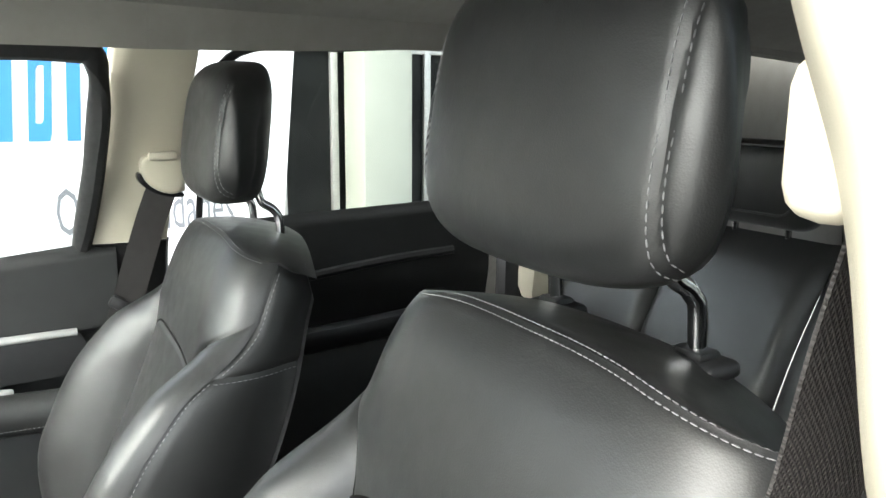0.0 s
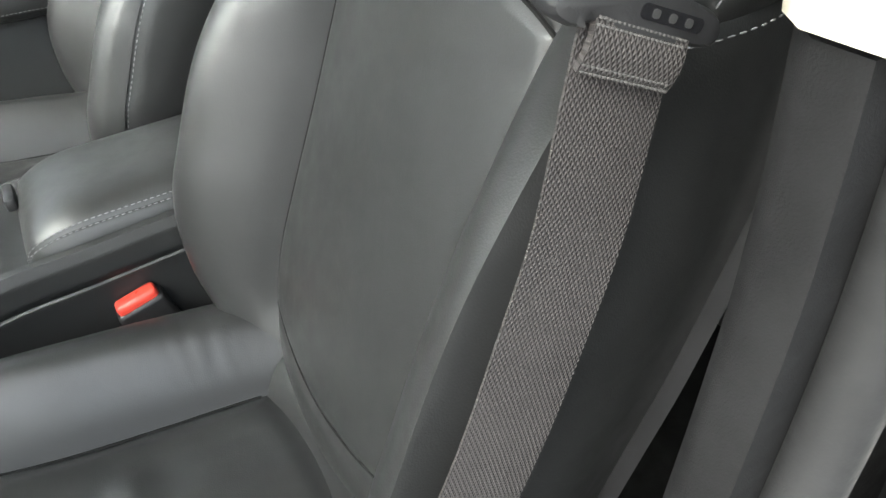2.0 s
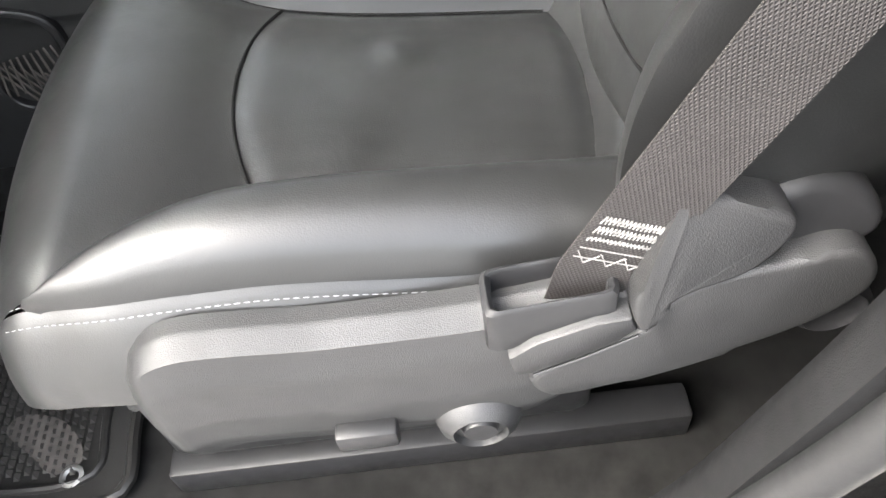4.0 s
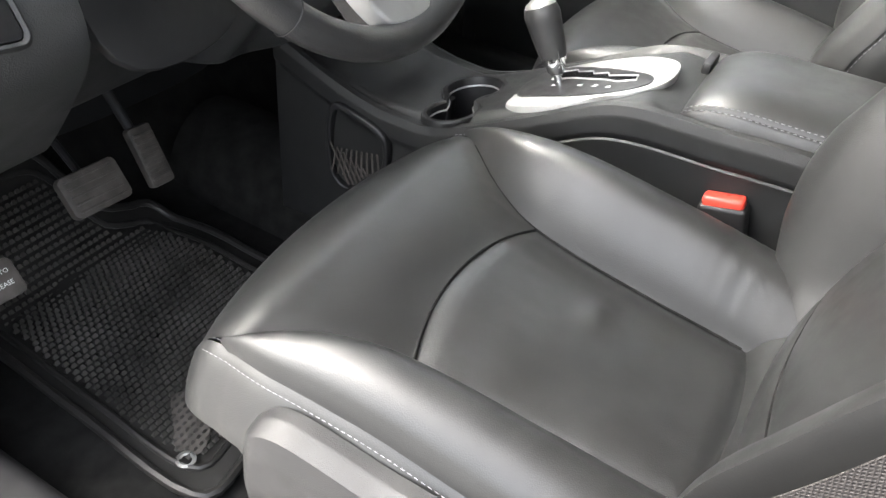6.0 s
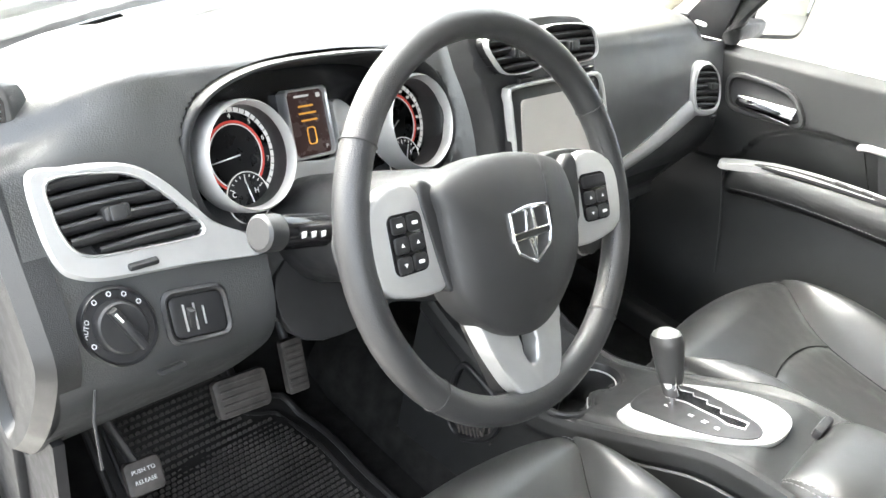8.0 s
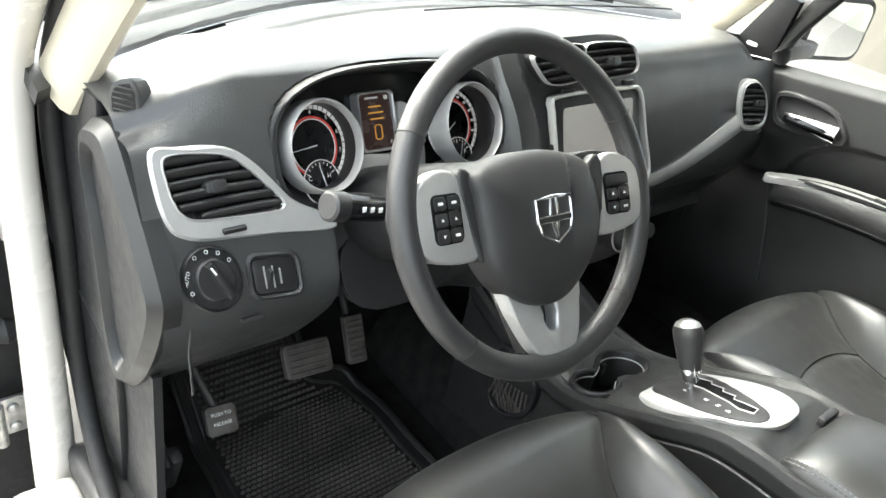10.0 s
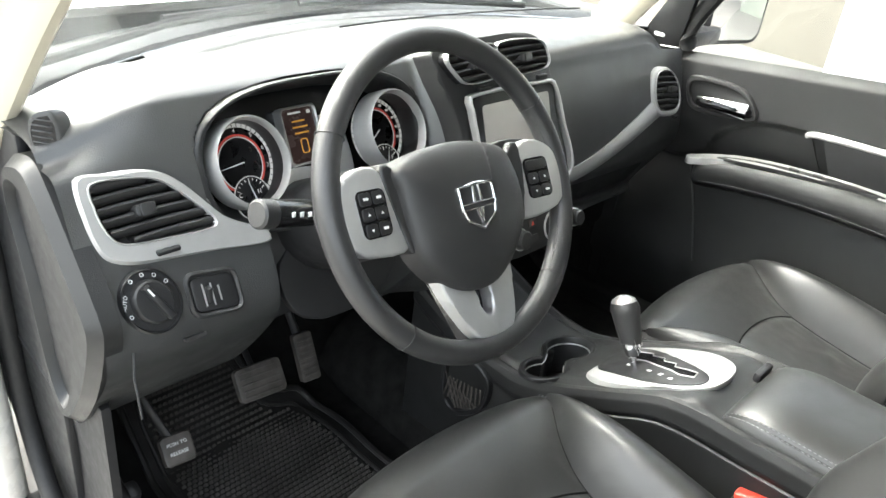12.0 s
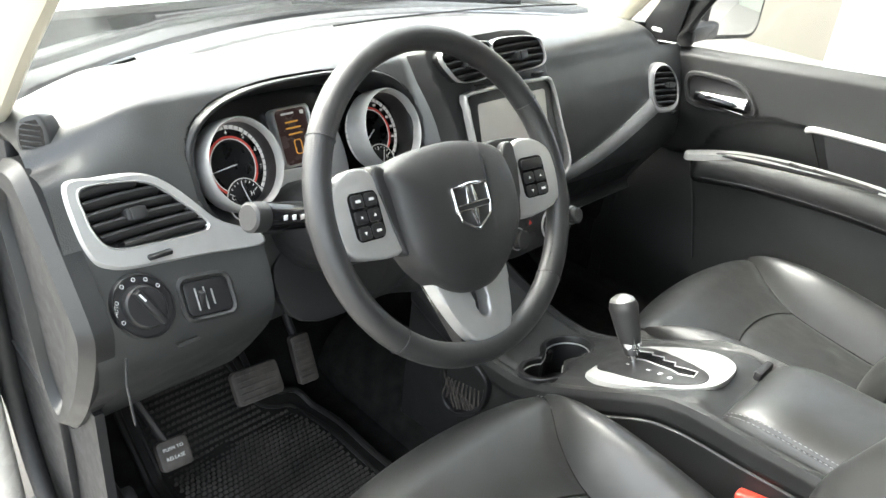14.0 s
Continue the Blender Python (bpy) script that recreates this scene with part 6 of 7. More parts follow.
pedal("brake_pedal", (-0.366, 0.447, 0.468), 0.090, 0.062, 38, "worn grey rubber brake pedal", (-0.37, 0.64, 0.70))
pedal("accelerator_pedal", (-0.248, 0.470, 0.452), 0.040, 0.095, 30, "black rubber accelerator pedal", (-0.22, 0.64, 0.68), 7)
pb, pm = pedal("parking_brake_pedal", (-0.560, 0.383, 0.468), 0.050, 0.048, 40, "small ribbed rubber parking brake pedal with lettering", (-0.625, 0.42, 0.66), 0)
writing("lettering", "PUSH TO", 0.0079, pm, 0.0, 0.009, 0.0082, WHITE_INK, pb)
writing("lettering", "RELEASE", 0.0079, pm, 0.0, -0.006, 0.0082, WHITE_INK, pb)
solid("kick_panel_left", thick(surf(lambda u, v: (-0.695 + 0.03 * u * math.sin(3 * v), 0.30 + 0.36 * u, 0.28 + 0.40 * v), 10, 10), 0.012), PLASTIC_DARK, "black plastic footwell side trim", "kick panel")
hl = thing("bonnet_release_handle", (-0.655, 0.36, 0.40), "black bonnet release lever on the side trim", "lever")
part("lever", box((-0.652, 0.36, 0.43), (0.022, 0.03, 0.10), 0.008, (20, 0, 0)), PLASTIC, hl)
part("base", box((-0.665, 0.37, 0.42), (0.014, 0.05, 0.13), 0.006, (20, 0, 0)), PLASTIC_DARK, hl)


# ---------------------------------------------------------------- driver's seat base trim and belt
def valance(st, xc, o):
    ztop = hermite([-0.50, -0.42, -0.31, -0.21, -0.12, -0.075, -0.04], [0.66, 0.640, 0.618, 0.616, 0.622, 0.604, 0.55])
    xo = 0.268

    def f(u, v):
        y = -0.445 + 0.405 * v
        zt = ztop(y)
        s = [(0.235, 0.005), (0.248, 0.004), (0.262, -0.006), (xo, -0.03), (xo + 0.003, -0.07), (xo, -0.105), (0.25, -0.15), (0.22, -0.16)]
        k = min(int(u * 7), 6)
        t = u * 7 - k
        a, b = s[k][0] + (s[k + 1][0] - s[k][0]) * t, s[k][1] + (s[k + 1][1] - s[k][1]) * t
        end = 1 - smooth(0.90, 1.0, v)
        return (xc + o * (a - 0.03 * (1 - end)), y, max(0.36, zt + b * (0.3 + 0.7 * end) * (0.45 + 0.55 * smooth(-0.445, -0.32, y))))

    va = part("side_valance", surf(f, 42, 60), PLASTIC, st, "grained charcoal seat side cover")
    sm = lambda a, b, d: Vector((xc + o * (xo + 0.001 + d), a, b))  # noqa: E731
    k = part("recline_knob", lathe([(0.032, -0.004), (0.028, 0.004), (0.020, 0.010), (0.019, 0.004), (0.0, 0.004)], sm, -0.292, 0.500, 32), PLASTIC, va)
    part("knob_cap", lathe([(0.014, 0.004), (0.012, 0.009), (0, 0.009)], sm, -0.292, 0.500, 24), PLASTIC_DARK, k)
    part("seat_switch", box((xc + o * (xo + 0.006), -0.212, 0.512), (0.016, 0.045, 0.022), 0.004), PLASTIC_DARK, va, "black power seat switch")
    # mouldings round the hinge and the belt end
    sp_ = lambda a, b, d: Vector((xc + o * (0.240 + d), a, b))  # noqa: E731
    rc = part("recliner_cover", plate(rounded([(-0.326, 0.574), (-0.396, 0.606), (-0.404, 0.626), (-0.412, 0.648), (-0.448, 0.660), (-0.473, 0.661), (-0.506, 0.668), (-0.524, 0.656), (-0.531, 0.632), (-0.520, 0.612), (-0.494, 0.590), (-0.428, 0.560), (-0.351, 0.536), (-0.331, 0.548)]), sp_, 0.008, 0.037, 0.005, 3), PLASTIC, st, "moulded charcoal recliner cover")
    part("cover_lid", plate(rounded([(-0.314, 0.606), (-0.386, 0.634), (-0.395, 0.610), (-0.331, 0.577), (-0.317, 0.577)], 1), sp_, 0.012, 0.0385, 0.003, 2), PLASTIC, rc)
    part("cover_groove", tube([sp_(a, b, 0.0375) for a, b in ((-0.330, 0.5755), (-0.362, 0.590), (-0.394, 0.6085))], 0.0011, 6), PLASTIC_DARK, rc)
    part("hinge_ring", lathe([(0.024, -0.01), (0.024, 0.026), (0.020, 0.030), (0.016, 0.026), (0.0, 0.024)], sp_, -0.520, 0.594, 32), PLASTIC_DARK, rc, "round dark hinge cover")
    sl_ = lambda a, b, d: sp_(a, b, d - 0.25 * max(0.0, b - 0.66))  # noqa: E731
    part("belt_anchor_shield", plate(rounded([(-0.414, 0.729), (-0.424, 0.716), (-0.444, 0.706), (-0.466, 0.698), (-0.474, 0.688), (-0.462, 0.670), (-0.447, 0.659), (-0.413, 0.646), (-0.406, 0.628), (-0.398, 0.606), (-0.386, 0.632), (-0.394, 0.672), (-0.406, 0.708)]), sl_, 0.010, 0.039, 0.004, 3), PLASTIC, st, "moulded belt anchor shield")
    part("hinge_cap", plate(rounded([(-0.452, 0.688), (-0.478, 0.698), (-0.500, 0.697), (-0.522, 0.686), (-0.534, 0.666), (-0.524, 0.650), (-0.490, 0.650), (-0.458, 0.652)]), sl_, -0.006, 0.020, 0.008, 4), PLASTIC_DARK, st, "rounded hinge cap")
    pk = part("belt_pocket", ring_plate(resample(rrect(0.254, -0.342, 0.036, 0.080, 0.006), 40), resample(rrect(0.254, -0.342, 0.026, 0.068, 0.004), 40), lambda a, b, d: Vector((xc + o * a, b, 0.634 + d - 0.10 * (b + 0.342))), -0.03, 0.010, 0.003), PLASTIC_DARK, st, "open plastic pocket round the belt end")
    part("pocket_floor", box((xc + o * 0.254, -0.342, 0.612), (0.028, 0.07, 0.006), 0.0), GLOSS, pk)
    return va


valance(driver, -0.365, -1)
valance(passenger, 0.365, -1)


def belt(name, label, s, up_pts, tongue_z, low_pts, width=0.050):
    b = thing(name, low_pts[-1], label, "seat belt", "seat belts")
    whole = spline(up_pts + low_pts, 10)
    part("webbing", strap(whole, lambda t: Vector((0.0, -1.0, -0.05)).lerp(Vector((0.05 * s, -0.88, -0.47)), smooth(0.1, 0.6, t)), width, wf=lambda t: 1.04 - 0.28 * smooth(0.94, 1.0, t)), BELT, b)
    return b


up = [(-0.662, -0.575, 1.33), (-0.644, -0.578, 1.26), (-0.632, -0.580, 1.20), (-0.624, -0.562, 1.12), (-0.622, -0.540, 1.055)]
low = [(-0.624, -0.527, 1.015), (-0.630, -0.508, 0.96), (-0.635, -0.486, 0.915), (-0.636, -0.458, 0.85), (-0.634, -0.421, 0.773), (-0.628, -0.385, 0.69), (-0.619, -0.358, 0.618)]
db = belt("driver_seat_belt", "dark grey woven seat belt hanging unbuckled beside the seat", -1, up, 1.05, low)
ta_ = Vector((-0.13, -0.90, -0.41)).normalized()
tb_ = Vector((0.0, 0.45, -0.89))
tb_ = (tb_ - ta_ * tb_.dot(ta_)).normalized()
td_ = ta_.cross(tb_)
td_ = td_ if td_.x < 0 else -td_
tmap = lambda a, b, d: Vector((-0.6235, -0.541, 1.052)) + ta_ * (a * 1.2) + tb_ * (b * 1.2) + td_ * d  # noqa: E731
tn = part("tongue_guide", plate(smooth_outline([(-0.035, 0.003), (-0.027, -0.002), (0.0, -0.003), (0.024, -0.002), (0.031, 0.002), (0.031, 0.008), (0.024, 0.011), (0.0, 0.011), (-0.018, 0.012), (-0.026, 0.015), (-0.035, 0.012)], 4), tmap, -0.006, 0.007, 0.005), PLASTIC_DARK, db, "black plastic tongue slide")
part("tongue_slot", plate(rrect(0.008, 0.004, 0.026, 0.005, 0.002), tmap, 0.006, 0.0074), GLOSS, tn)
for q in (0.003, 0.010, 0.017):
    part("tongue_mark", plate(rrect(q - 0.002, 0.004, 0.003, 0.003, 0.001, 2), tmap, 0.007, 0.0078), PLASTIC, tn)
part("fold_loop", strap([tmap(0.0, q, 0.003 + 0.003 * math.sin((q - 0.008) * 160)) for q in np.linspace(0.008, 0.027, 10)], lambda t: tuple(ta_), 0.046, 0.004), BELT, db, "folded webbing loop")
for q in (0.0105, 0.0255):
    for e_ in (-0.0011, 0.0011):
        part("fold_stitching", stitches([tmap(a, q + e_, 0.0066) for a in np.linspace(-0.018, 0.018, 14)], 0.0022, 0.0024, 0.0007), DARK_THREAD, db, "grey thread")
sp = [Vector(p) for p in spline(up + low, 10)]
for z0, amp in ((0.696, 0.0030), (0.692, 0.0030), (0.684, 0.0), (0.680, 0.0016), (0.671, 0.0), (0.667, 0.0050), (0.662, 0.0)):
    k_ = min(range(len(sp)), key=lambda i: abs(sp[i].z - z0))
    tn_ = (sp[min(k_ + 1, len(sp) - 1)] - sp[k_ - 1]).normalized()
    a_ = Vector((-0.05, -0.88, -0.47))
    a_ = (a_ - tn_ * a_.dot(tn_)).normalized()
    nn_ = tn_.cross(a_)
    nn_ = nn_ if nn_.x < 0 else -nn_
    part("end_stitching", stitches([sp[k_] + a_ * 0.021 * q + nn_ * 0.0016 + tn_ * amp * (2 * abs((q * (9 if amp < 0.004 else 1.5)) % 1 - 0.5) - 0.5) * 2 for q in np.linspace(-1, 1, 161)], 0.0022, 0.0024, 0.0005), BELT_THREAD, db, "pale zigzag stitching")
part("guide_cover", box((-0.662, -0.530, 1.316), (0.022, 0.040, 0.040), 0.009, (0, 0, 20), 3), CREAM, db, "cream belt guide cover")

# passenger's belt on its pillar
pbt = belt("passenger_seat_belt", "dark grey seat belt hanging from its cream pillar cover", 1, [(0.668, -0.578, 1.165), (0.662, -0.555, 1.11), (0.656, -0.52, 1.01), (0.650, -0.485, 0.90)], 1.0, [(0.64, -0.45, 0.75), (0.63, -0.42, 0.62), (0.62, -0.40, 0.55)])
part("anchor_cover", plate(rounded([(-0.028, 0.030), (0.046, 0.034), (0.048, -0.030), (0.030, -0.046), (-0.006, -0.036), (-0.030, -0.008)], 2), lambda a, b, d: Vector((0.672 - 0.12 * b - d, -0.570 - a, 1.195 + b)), -0.01, 0.022, 0.008, 3), CREAM, pbt, "cream belt guide cover")
part("cover_tab", box((0.645, -0.578, 1.222), (0.014, 0.050, 0.016), 0.005), CREAM, pbt)
part("guide_slot", plate(rounded([(-0.034, 0.004), (0.000, -0.030), (0.044, -0.040), (0.046, -0.052), (0.000, -0.046), (-0.036, -0.020)], 2), lambda a, b, d: Vector((0.672 - 0.12 * b - d, -0.570 - a, 1.195 + b)), -0.008, 0.014, 0.003), GLOSS, pbt)
part("slide_panel", box((0.684, -0.575, 1.27), (0.010, 0.096, 0.24), 0.004, (0, -8, 0)), CREAM, pbt, "cream height-adjuster panel")
part("tongue_slide", box((0.648, -0.50, 0.955), (0.018, 0.06, 0.022), 0.006, (35, 0, 0)), PLASTIC_DARK, pbt)
part("tongue", box((0.640, -0.485, 0.925), (0.004, 0.026, 0.045), 0.002, (25, 0, 0)), STEEL, pbt, "steel belt tongue")


# ---------------------------------------------------------------- passenger side doors
beltz = hermite([-1.30, -1.147, -0.62, -0.43, -0.107, 0.354, 0.46], [1.108, 1.103, 1.081, 1.064, 1.031, 0.979, 0.968])


fold = hermite([-0.50, -0.2, 0.0, 0.10, 0.16, 0.20, 0.225, 0.26, 0.46], [0.905, 0.899, 0.890, 0.876, 0.850, 0.815, 0.765, 0.740, 0.735])


def door_panel(name, y0, y1, label):
    d = thing(name, (0.72, (y0 + y1) / 2, 0.3), label, "car door")
    def f(u, v):
        y = y0 + (y1 - y0) * u
        zt = beltz(y)
        z = 0.30 + (zt - 0.30) * v
        x = 0.715
        x -= 0.012 * smooth(0.70, 0.80, v)
        x += 0.014 * smooth(0.97, 1.0, v)
        if y0 > -0.6:
            x -= 0.012 * smooth(fold(y) - 0.005, fold(y) + 0.009, z)
        # pocket below, recess above the armrest
        x += 0.018 * math.exp(-((v - 0.62) / 0.09) ** 2) * smooth(0.02, 0.12, u) * (1 - smooth(0.88, 0.98, u))
        x -= 0.020 * math.exp(-((v - 0.22) / 0.16) ** 2)
        return (x, y, z)
    part("trim_panel", surf(f, 110, 160), DOOR_SKIN, d)
    return d


fd = door_panel("front_passenger_door", -0.495, 0.455, "charcoal front passenger door panel with silver pull and padded armrest")
az = hermite([-0.45, -0.185, 0.0, 0.137, 0.226], [0.800, 0.806, 0.797, 0.778, 0.756])
def arm_fn(u, v):
    y = 0.232 - 0.68 * u
    th = 2 * math.pi * v
    nose = math.sqrt(max(0, 1 - max(0, 1 - u / 0.05) ** 2))
    return (0.705 - 0.062 * nose * (0.55 + 0.45 * math.cos(th)) + 0.01, y, az(y) - 0.029 + 0.038 * math.sin(th) * nose)
ar = part("armrest", surf(arm_fn, 60, 20, closed_v=True), DOOR_SKIN, fd, "padded black armrest with stitching")
part("stitching", stitches([(0.705 - 0.062 + 0.006, y, az(y) - 0.046) for y in np.linspace(0.19, -0.44, 100)], 0.007, 0.0045), THREAD, ar, "light grey thread")
am = lambda a, b, d: Vector((0.655 + b, a, az(a) + 0.004 + 0.20 * b + d))  # noqa: E731
pull = part("silver_pull", plate(rounded([(0.238, -0.006), (0.242, 0.016), (0.200, 0.034), (0.05, 0.042), (-0.20, 0.044), (-0.32, 0.042), (-0.30, 0.030), (-0.14, 0.020), (0.10, 0.012), (0.20, 0.002)], 2), am, -0.012, 0.004, 0.003), SILVER, fd, "satin silver armrest strip")
part("switch_panel", plate(rounded([(0.178, 0.004), (0.160, 0.022), (-0.02, 0.031), (-0.17, 0.032), (-0.19, 0.022), (0.00, 0.008)], 2), am, 0.0, 0.0055, 0.001), PLASTIC_DARK, pull, "black window switch panel")
for y in (0.005, -0.045):
    part("window_switch", box(am(y, 0.0245, 0.0065), (0.010, 0.022, 0.006), 0.0025), PLASTIC, pull)
part("grab_handle", tube(spline([(0.692, 0.008, 0.888), (0.680, -0.02, 0.898), (0.674, -0.12, 0.906), (0.674, -0.30, 0.912), (0.688, -0.42, 0.910)], 8), 0.0062, 10, flat=1.2), SILVER, fd, "satin silver grab strip")
part("grab_panel", surf(lambda u, v: (0.700 - 0.004 * math.sin(math.pi * v), -0.02 - 0.40 * u - 0.04 * v, 0.900 - 0.085 * v + 0.015 * u), 16, 8), PLASTIC_DARK, fd)
hm = lambda a, b, d: Vector((0.689 - d, -a, b))  # noqa: E731
ho = [(-0.295, 0.932), (-0.24, 0.944), (-0.165, 0.940), (-0.125, 0.905), (-0.122, 0.880), (-0.16, 0.872), (-0.262, 0.862), (-0.292, 0.89)]
hi_ = [(-0.285, 0.922), (-0.24, 0.933), (-0.170, 0.930), (-0.136, 0.903), (-0.134, 0.888), (-0.165, 0.882), (-0.258, 0.873), (-0.282, 0.893)]
hd = part("handle_bezel", ring_plate(resample(smooth_outline(ho, 5), 60), resample(smooth_outline(hi_, 5), 60), hm, -0.01, 0.008, 0.003), PLASTIC, fd, "grey handle surround")
part("handle_cup", plate(smooth_outline(hi_, 5), hm, -0.004, 0.001), PLASTIC_DARK, hd)
part("handle_lever", tube(spline([hm(-0.26, 0.888, 0.010), hm(-0.22, 0.893, 0.016), hm(-0.17, 0.896, 0.018), hm(-0.142, 0.896, 0.012)], 8), lambda t: 0.011 + 0.008 * t, 12, flat=0.6, up=(1, 0, 0)), CHROME, hd, "chrome door lever")
part("map_pocket", surf(lambda u, v: ((y := 0.10 - 0.50 * u), 0.690 - 0.025 * math.sin(math.pi * min(1, u * 1.1)) ** 0.5, 0.40 + 0.20 * v + 0.02 * u), 24, 10), PLASTIC, fd)
part("front_seam", tube(spline([(0.7135, 0.252, 0.738), (0.7125, 0.236, 0.700), (0.708, 0.212, 0.640), (0.700, 0.186, 0.568), (0.696, 0.165, 0.50)], 6), 0.0022, 6), PLASTIC, fd)
part("pad_seam", tube([(0.699, 0.000, 0.885), (0.7005, -0.022, 0.846), (0.702, -0.047, 0.805)], 0.0012, 6), SEAM, fd)
# mirror corner with its small badge
tri = part("mirror_corner", plate([(-0.46, 0.970), (-0.345, 0.985), (-0.315, 1.12), (-0.36, 1.13)], lambda a, b, d: Vector((0.700 - d - 0.25 * (b - 0.97), -a, b)), -0.01, 0.006, 0.003), PLASTIC_DARK, fd, "black mirror corner trim")
part("corner_badge", plate(rrect(-0.397, 1.003, 0.028, 0.010, 0.005), lambda a, b, d: Vector((0.700 - d - 0.25 * (b - 0.97), -a, b)), 0.005, 0.008, 0.001), WHITE_INK, tri, "small pale oval badge")
rd = door_panel("rear_passenger_door", -1.30, -0.66, "black rear passenger door panel")
part("armrest", tube(spline([(0.68, -0.72, 0.80), (0.655, -0.80, 0.835), (0.65, -1.0, 0.85), (0.67, -1.22, 0.86)], 6), 0.035, 12, flat=0.7), PLASTIC_DARK, rd)
part("pull_strip", tube(spline([(0.70, -0.74, 0.94), (0.69, -0.86, 0.965), (0.69, -1.05, 0.985), (0.70, -1.2, 0.99)], 6), 0.010, 8), PLASTIC, rd)

# window frames and glass, outer skins
def wframe(name, pts, label, r=0.013):
    return solid(name, tube(spline(pts, 6), r, 10, flat=1.4, up=(0, 0, 1)), RUBBER, label, "window frame")


wframe("window_frame_front_right", [(0.705, 0.33, 0.985), (0.694, 0.315, 1.07), (0.655, 0.17, 1.26), (0.635, -0.02, 1.365), (0.63, -0.25, 1.395), (0.632, -0.43, 1.400), (0.638, -0.482, 1.375), (0.662, -0.470, 1.22), (0.706, -0.444, 1.08), (0.735, -0.438, 1.03)], "black rubber front window frame", 0.016)
for nm, low_ in (("front", [(0.650, 0.18, 1.262), (0.630, -0.02, 1.368), (0.625, -0.25, 1.400), (0.628, -0.56, 1.405)]), ("rear", [(0.628, -0.56, 1.405), (0.640, -0.80, 1.412), (0.640, -1.10, 1.424), (0.645, -1.50, 1.410)])):
    lw = spline(low_, 8)
    up_ = [Vector((0.60, q.y, 1.545)) for q in lw]
    solid("door_header_" + nm, thick(surf(lambda u, v: lw[round(u * (len(lw) - 1))].lerp(up_[round(u * (len(lw) - 1))], v), len(lw) - 1, 6), 0.012), HEADLINER, "grey lining over the " + nm + " side window", "roof lining")
wframe("window_frame_rear_right", [(0.71, -0.645, 1.07), (0.66, -0.66, 1.30), (0.645, -0.72, 1.405), (0.64, -0.90, 1.42), (0.64, -1.25, 1.425), (0.66, -1.36, 1.30), (0.70, -1.40, 1.10)], "black rubber rear window frame", 0.006)
for nm, y0, y1 in (("window_side_front", -0.47, 0.34), ("window_side_rear", -1.38, -0.66)):
    g_ = solid(nm, thick(surf(lambda u, v: (0.735 - 0.10 * v, y0 + (y1 - y0) * u - (0.28 * v if y1 > 0 else 0) * u, beltz(y0 + (y1 - y0) * u) - 0.03 + 0.44 * v - (0.02 * u if y1 > 0 else 0)), 12, 8), 0.004), GLASS, "clear side window glass", "side window")
    g_.visible_shadow = False
solid("body_side_right", thick(surf(lambda u, v: (0.79 + 0.03 * math.sin(math.pi * v), -1.5 + 2.5 * u, 0.10 + 0.86 * v), 24, 8), 0.02), PAINT, "white painted outer door skins", "body side")
solid("pillar_rear_right", box((0.66, -1.55, 1.20), (0.10, 0.32, 0.72), 0.04, (0, -8, 0)), CREAM, "cream rear pillar cover", "pillar trim")
solid("pillar_rear_left", box((-0.66, -1.75, 1.20), (0.10, 0.30, 0.72), 0.04, (0, 8, 0)), CREAM, "cream rear pillar cover", "pillar trim")
solid("rear_side_left", box((-0.74, -1.35, 0.68), (0.06, 1.42, 0.84), 0.03), PLASTIC_DARK, "black rear door panel", "rear door trim")
gl_ = solid("window_rear_left", thick(surf(lambda u, v: (-0.735 + 0.10 * v, -2.05 + 1.42 * u, 1.08 + 0.46 * v), 8, 6), 0.004), GLASS_DARK, "tinted rear side window glass", "side window")
solid("body_side_left", box((-0.80, -1.50, 0.56), (0.04, 1.35, 0.92), 0.03), PAINT, "white painted outer rear door", "body side")
solid("rear_side_right", box((0.74, -1.75, 0.66), (0.06, 0.80, 0.86), 0.03), PLASTIC_DARK, "black rear side trim", "rear trim")
for s_, n_ in ((-1, "left"), (1, "right")):
    solid("quarter_trim_" + n_, box((s_ * 0.69, -2.12, 1.20), (0.06, 0.95, 0.86), 0.03), HEADLINER, "grey rear quarter trim", "rear trim")
solid("tailgate", box((0.0, -2.62, 0.72), (1.40, 0.08, 0.95), 0.03), PLASTIC_DARK, "dark tailgate lining", "tailgate")
solid("window_tail", box((0.0, -2.55, 1.35), (1.10, 0.01, 0.36), 0.0, (20, 0, 0)), GLASS_DARK, "tinted rear window", "rear window")

# outside mirror
om = thing("door_mirror", (0.85, 0.31, 0.98), "black door mirror with real mirror glass", "door mirror")
mc, mn = Vector((0.915, 0.335, 1.048)), Vector((-0.30, -0.95, 0.02)).normalized()
mx = Vector((0, 0, 1)).cross(mn).normalized()
mz = mn.cross(mx)
mm = lambda a, b, d: mc + mx * a + mz * b + mn * d  # noqa: E731
part("housing", plate(rrect(0, 0, 0.200, 0.150, 0.035, 6), mm, -0.07, 0.012, 0.010), PLASTIC_DARK, om)
part("mirror_glass", plate(rrect(0, 0, 0.172, 0.124, 0.026, 6), mm, 0.010, 0.0135), MIRROR, om, "mirror glass")
part("stem", box((0.79, 0.35, 1.00), (0.14, 0.05, 0.04), 0.012), PLASTIC_DARK, om)

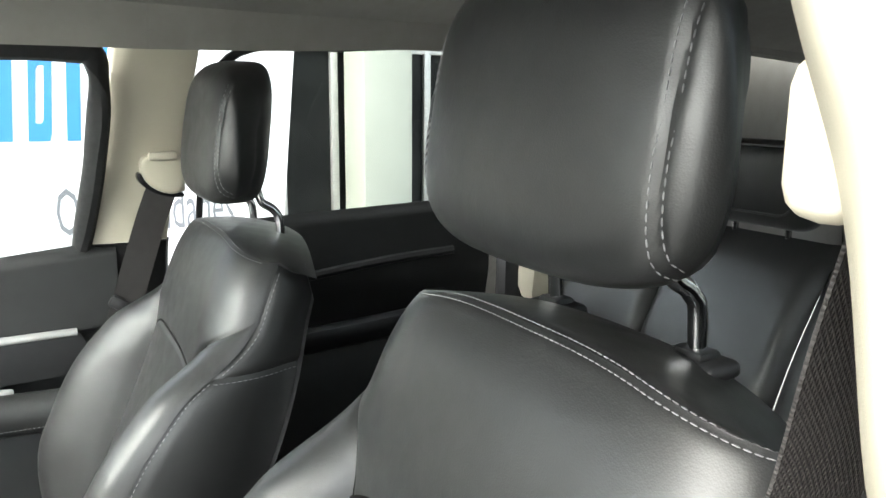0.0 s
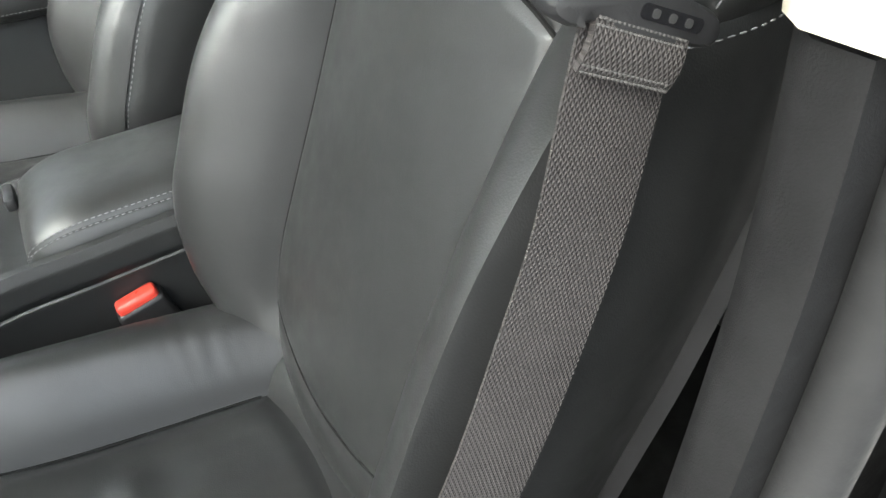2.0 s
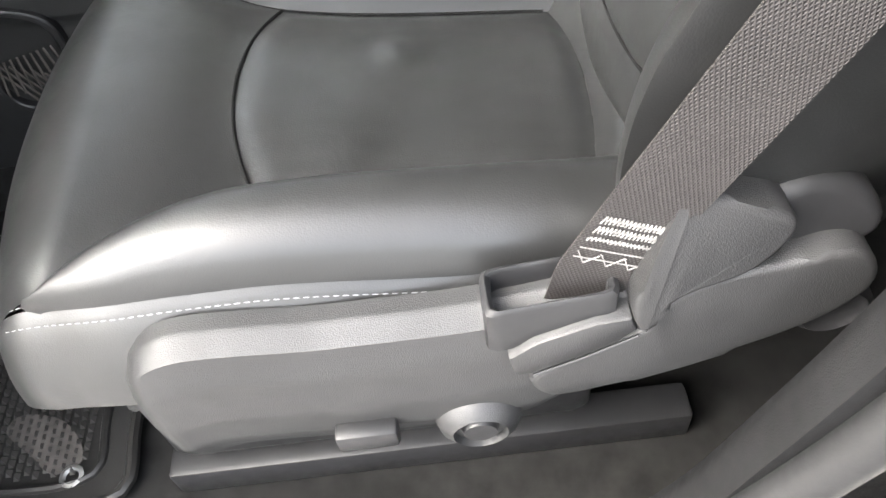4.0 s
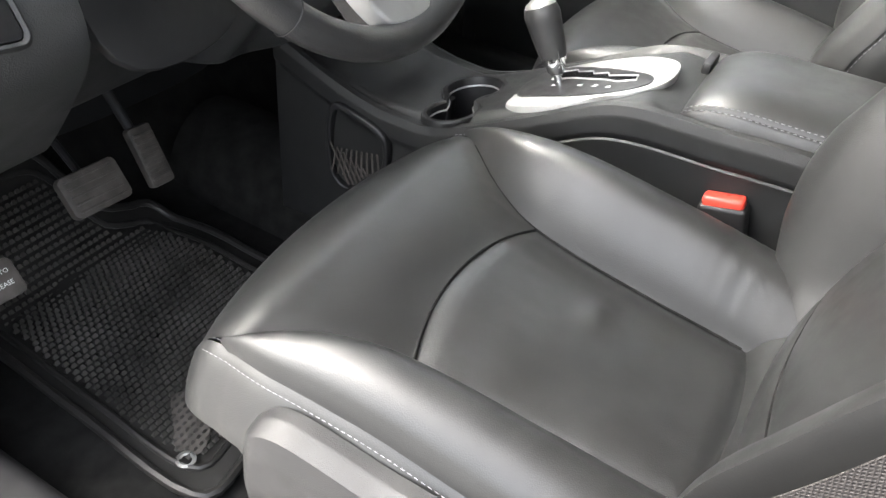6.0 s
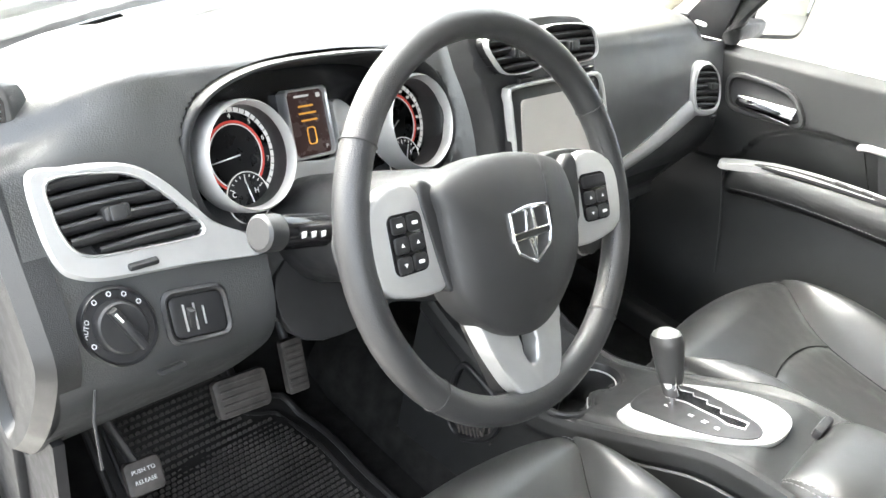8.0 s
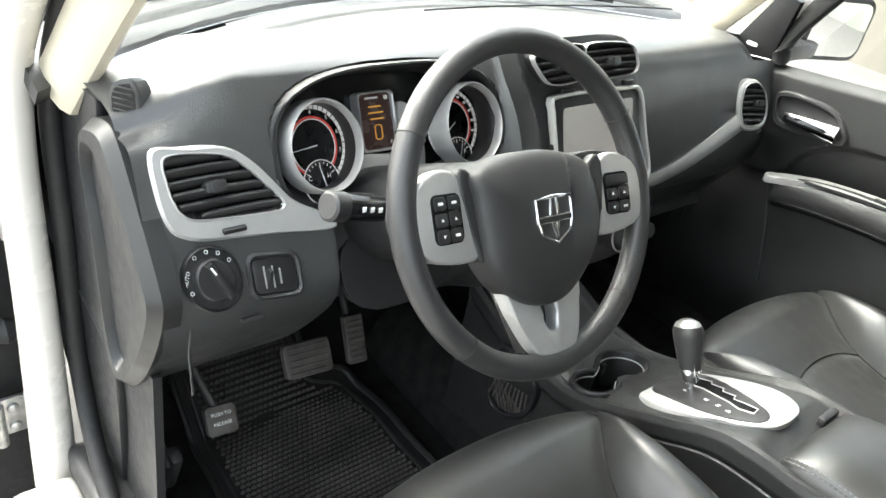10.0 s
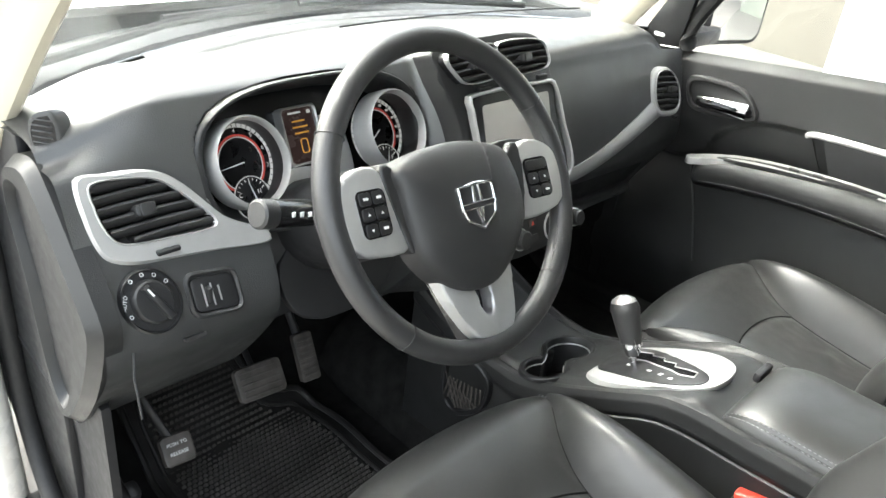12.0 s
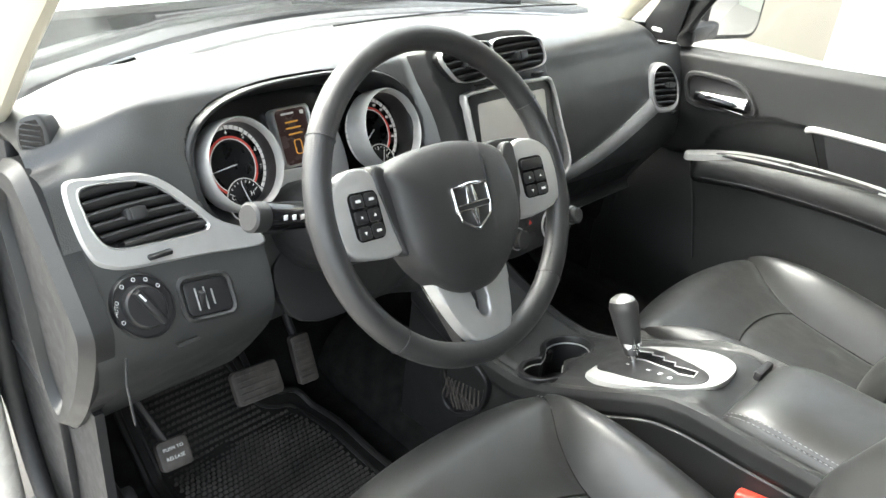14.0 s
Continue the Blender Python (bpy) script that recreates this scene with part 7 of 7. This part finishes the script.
# ---------------------------------------------------------------- rear bench
for xc_, w_, nm_ in ((-0.30, 0.640, "rear_seat"), (0.19, 0.335, "rear_seat"), (0.51, 0.30, "rear_seat")):
    rs = thing(nm_, (xc_, -1.2, 0.30), "black leather rear bench seat section", "car seat", "rear seats")
    def rb_fn(u, v, w=w_, xc=xc_):
        s = 2 * u - 1
        z = 0.60 + 0.48 * v
        edge = max(0, (abs(s) - 0.85) / 0.15)
        top = max(0, (v - 0.9) / 0.1)
        return (xc + s * w / 2, -1.36 - 0.20 * v + 0.03 * math.sin(math.pi * v) - 0.03 * edge ** 2 - 0.03 * top ** 2, z)
    part("backrest", thick(surf(rb_fn, 24, 20), 0.09), LEATHER, rs)
    part("seat_cushion", box((xc_, -1.16, 0.54), (w_ - 0.01, 0.46, 0.14), 0.04, seg=3), LEATHER, rs)
    hd_ = part("headrest", box((xc_, -1.585, 1.175), (0.25, 0.085, 0.165), 0.04, (-8, 0, 0), 4), LEATHER, rs)
    part("piping", tube([(xc_ + a, -1.548, 1.185 + b) for a, b in rrect(0, 0, 0.19, 0.125, 0.03)], 0.0025, 6, closed=True), LEATHER, hd_)
    for sx in (-0.06, 0.06):
        part("post", tube([(xc_ + sx, -1.59, 1.06), (xc_ + sx, -1.588, 1.12)], 0.006, 10), CHROME, hd_, "chrome headrest post")

# driver's door hinges in the front jamb
for z0 in (0.30, 0.72):
    hg = thing("hinge", (-0.80, 0.70, z0), "plated steel door hinge on the white jamb", "hinge", "door hinges")
    part("leaf", merge(box((-0.800, 0.715, z0), (0.060, 0.010, 0.085), 0.004), box((-0.772, 0.705, z0), (0.006, 0.030, 0.085), 0.002)), STEEL, hg)
    part("knuckle", tube([(-0.822, 0.695, z0 - 0.045), (-0.822, 0.695, z0 + 0.045)], 0.011, 12), STEEL, hg)
    for q in (-0.022, 0.022):
        part("bolt", lathe([(0.010, 0), (0.010, 0.007), (0.007, 0.009), (0, 0.009)], lambda a, b, d: Vector((-0.795 + a, 0.710 - d, z0 + q + b)), 0, 0, 12), STEEL, hg)
gr = thing("cable_grommet", (-0.80, 0.70, 0.50), "black ribbed rubber cable boot at the door jamb", "cable boot")
part("boot", tube([(-0.775 - 0.014 * k, 0.70, 0.50) for k in range(9)], lambda t: 0.018 + 0.005 * (round(t * 8) % 2), 14), RUBBER, gr)
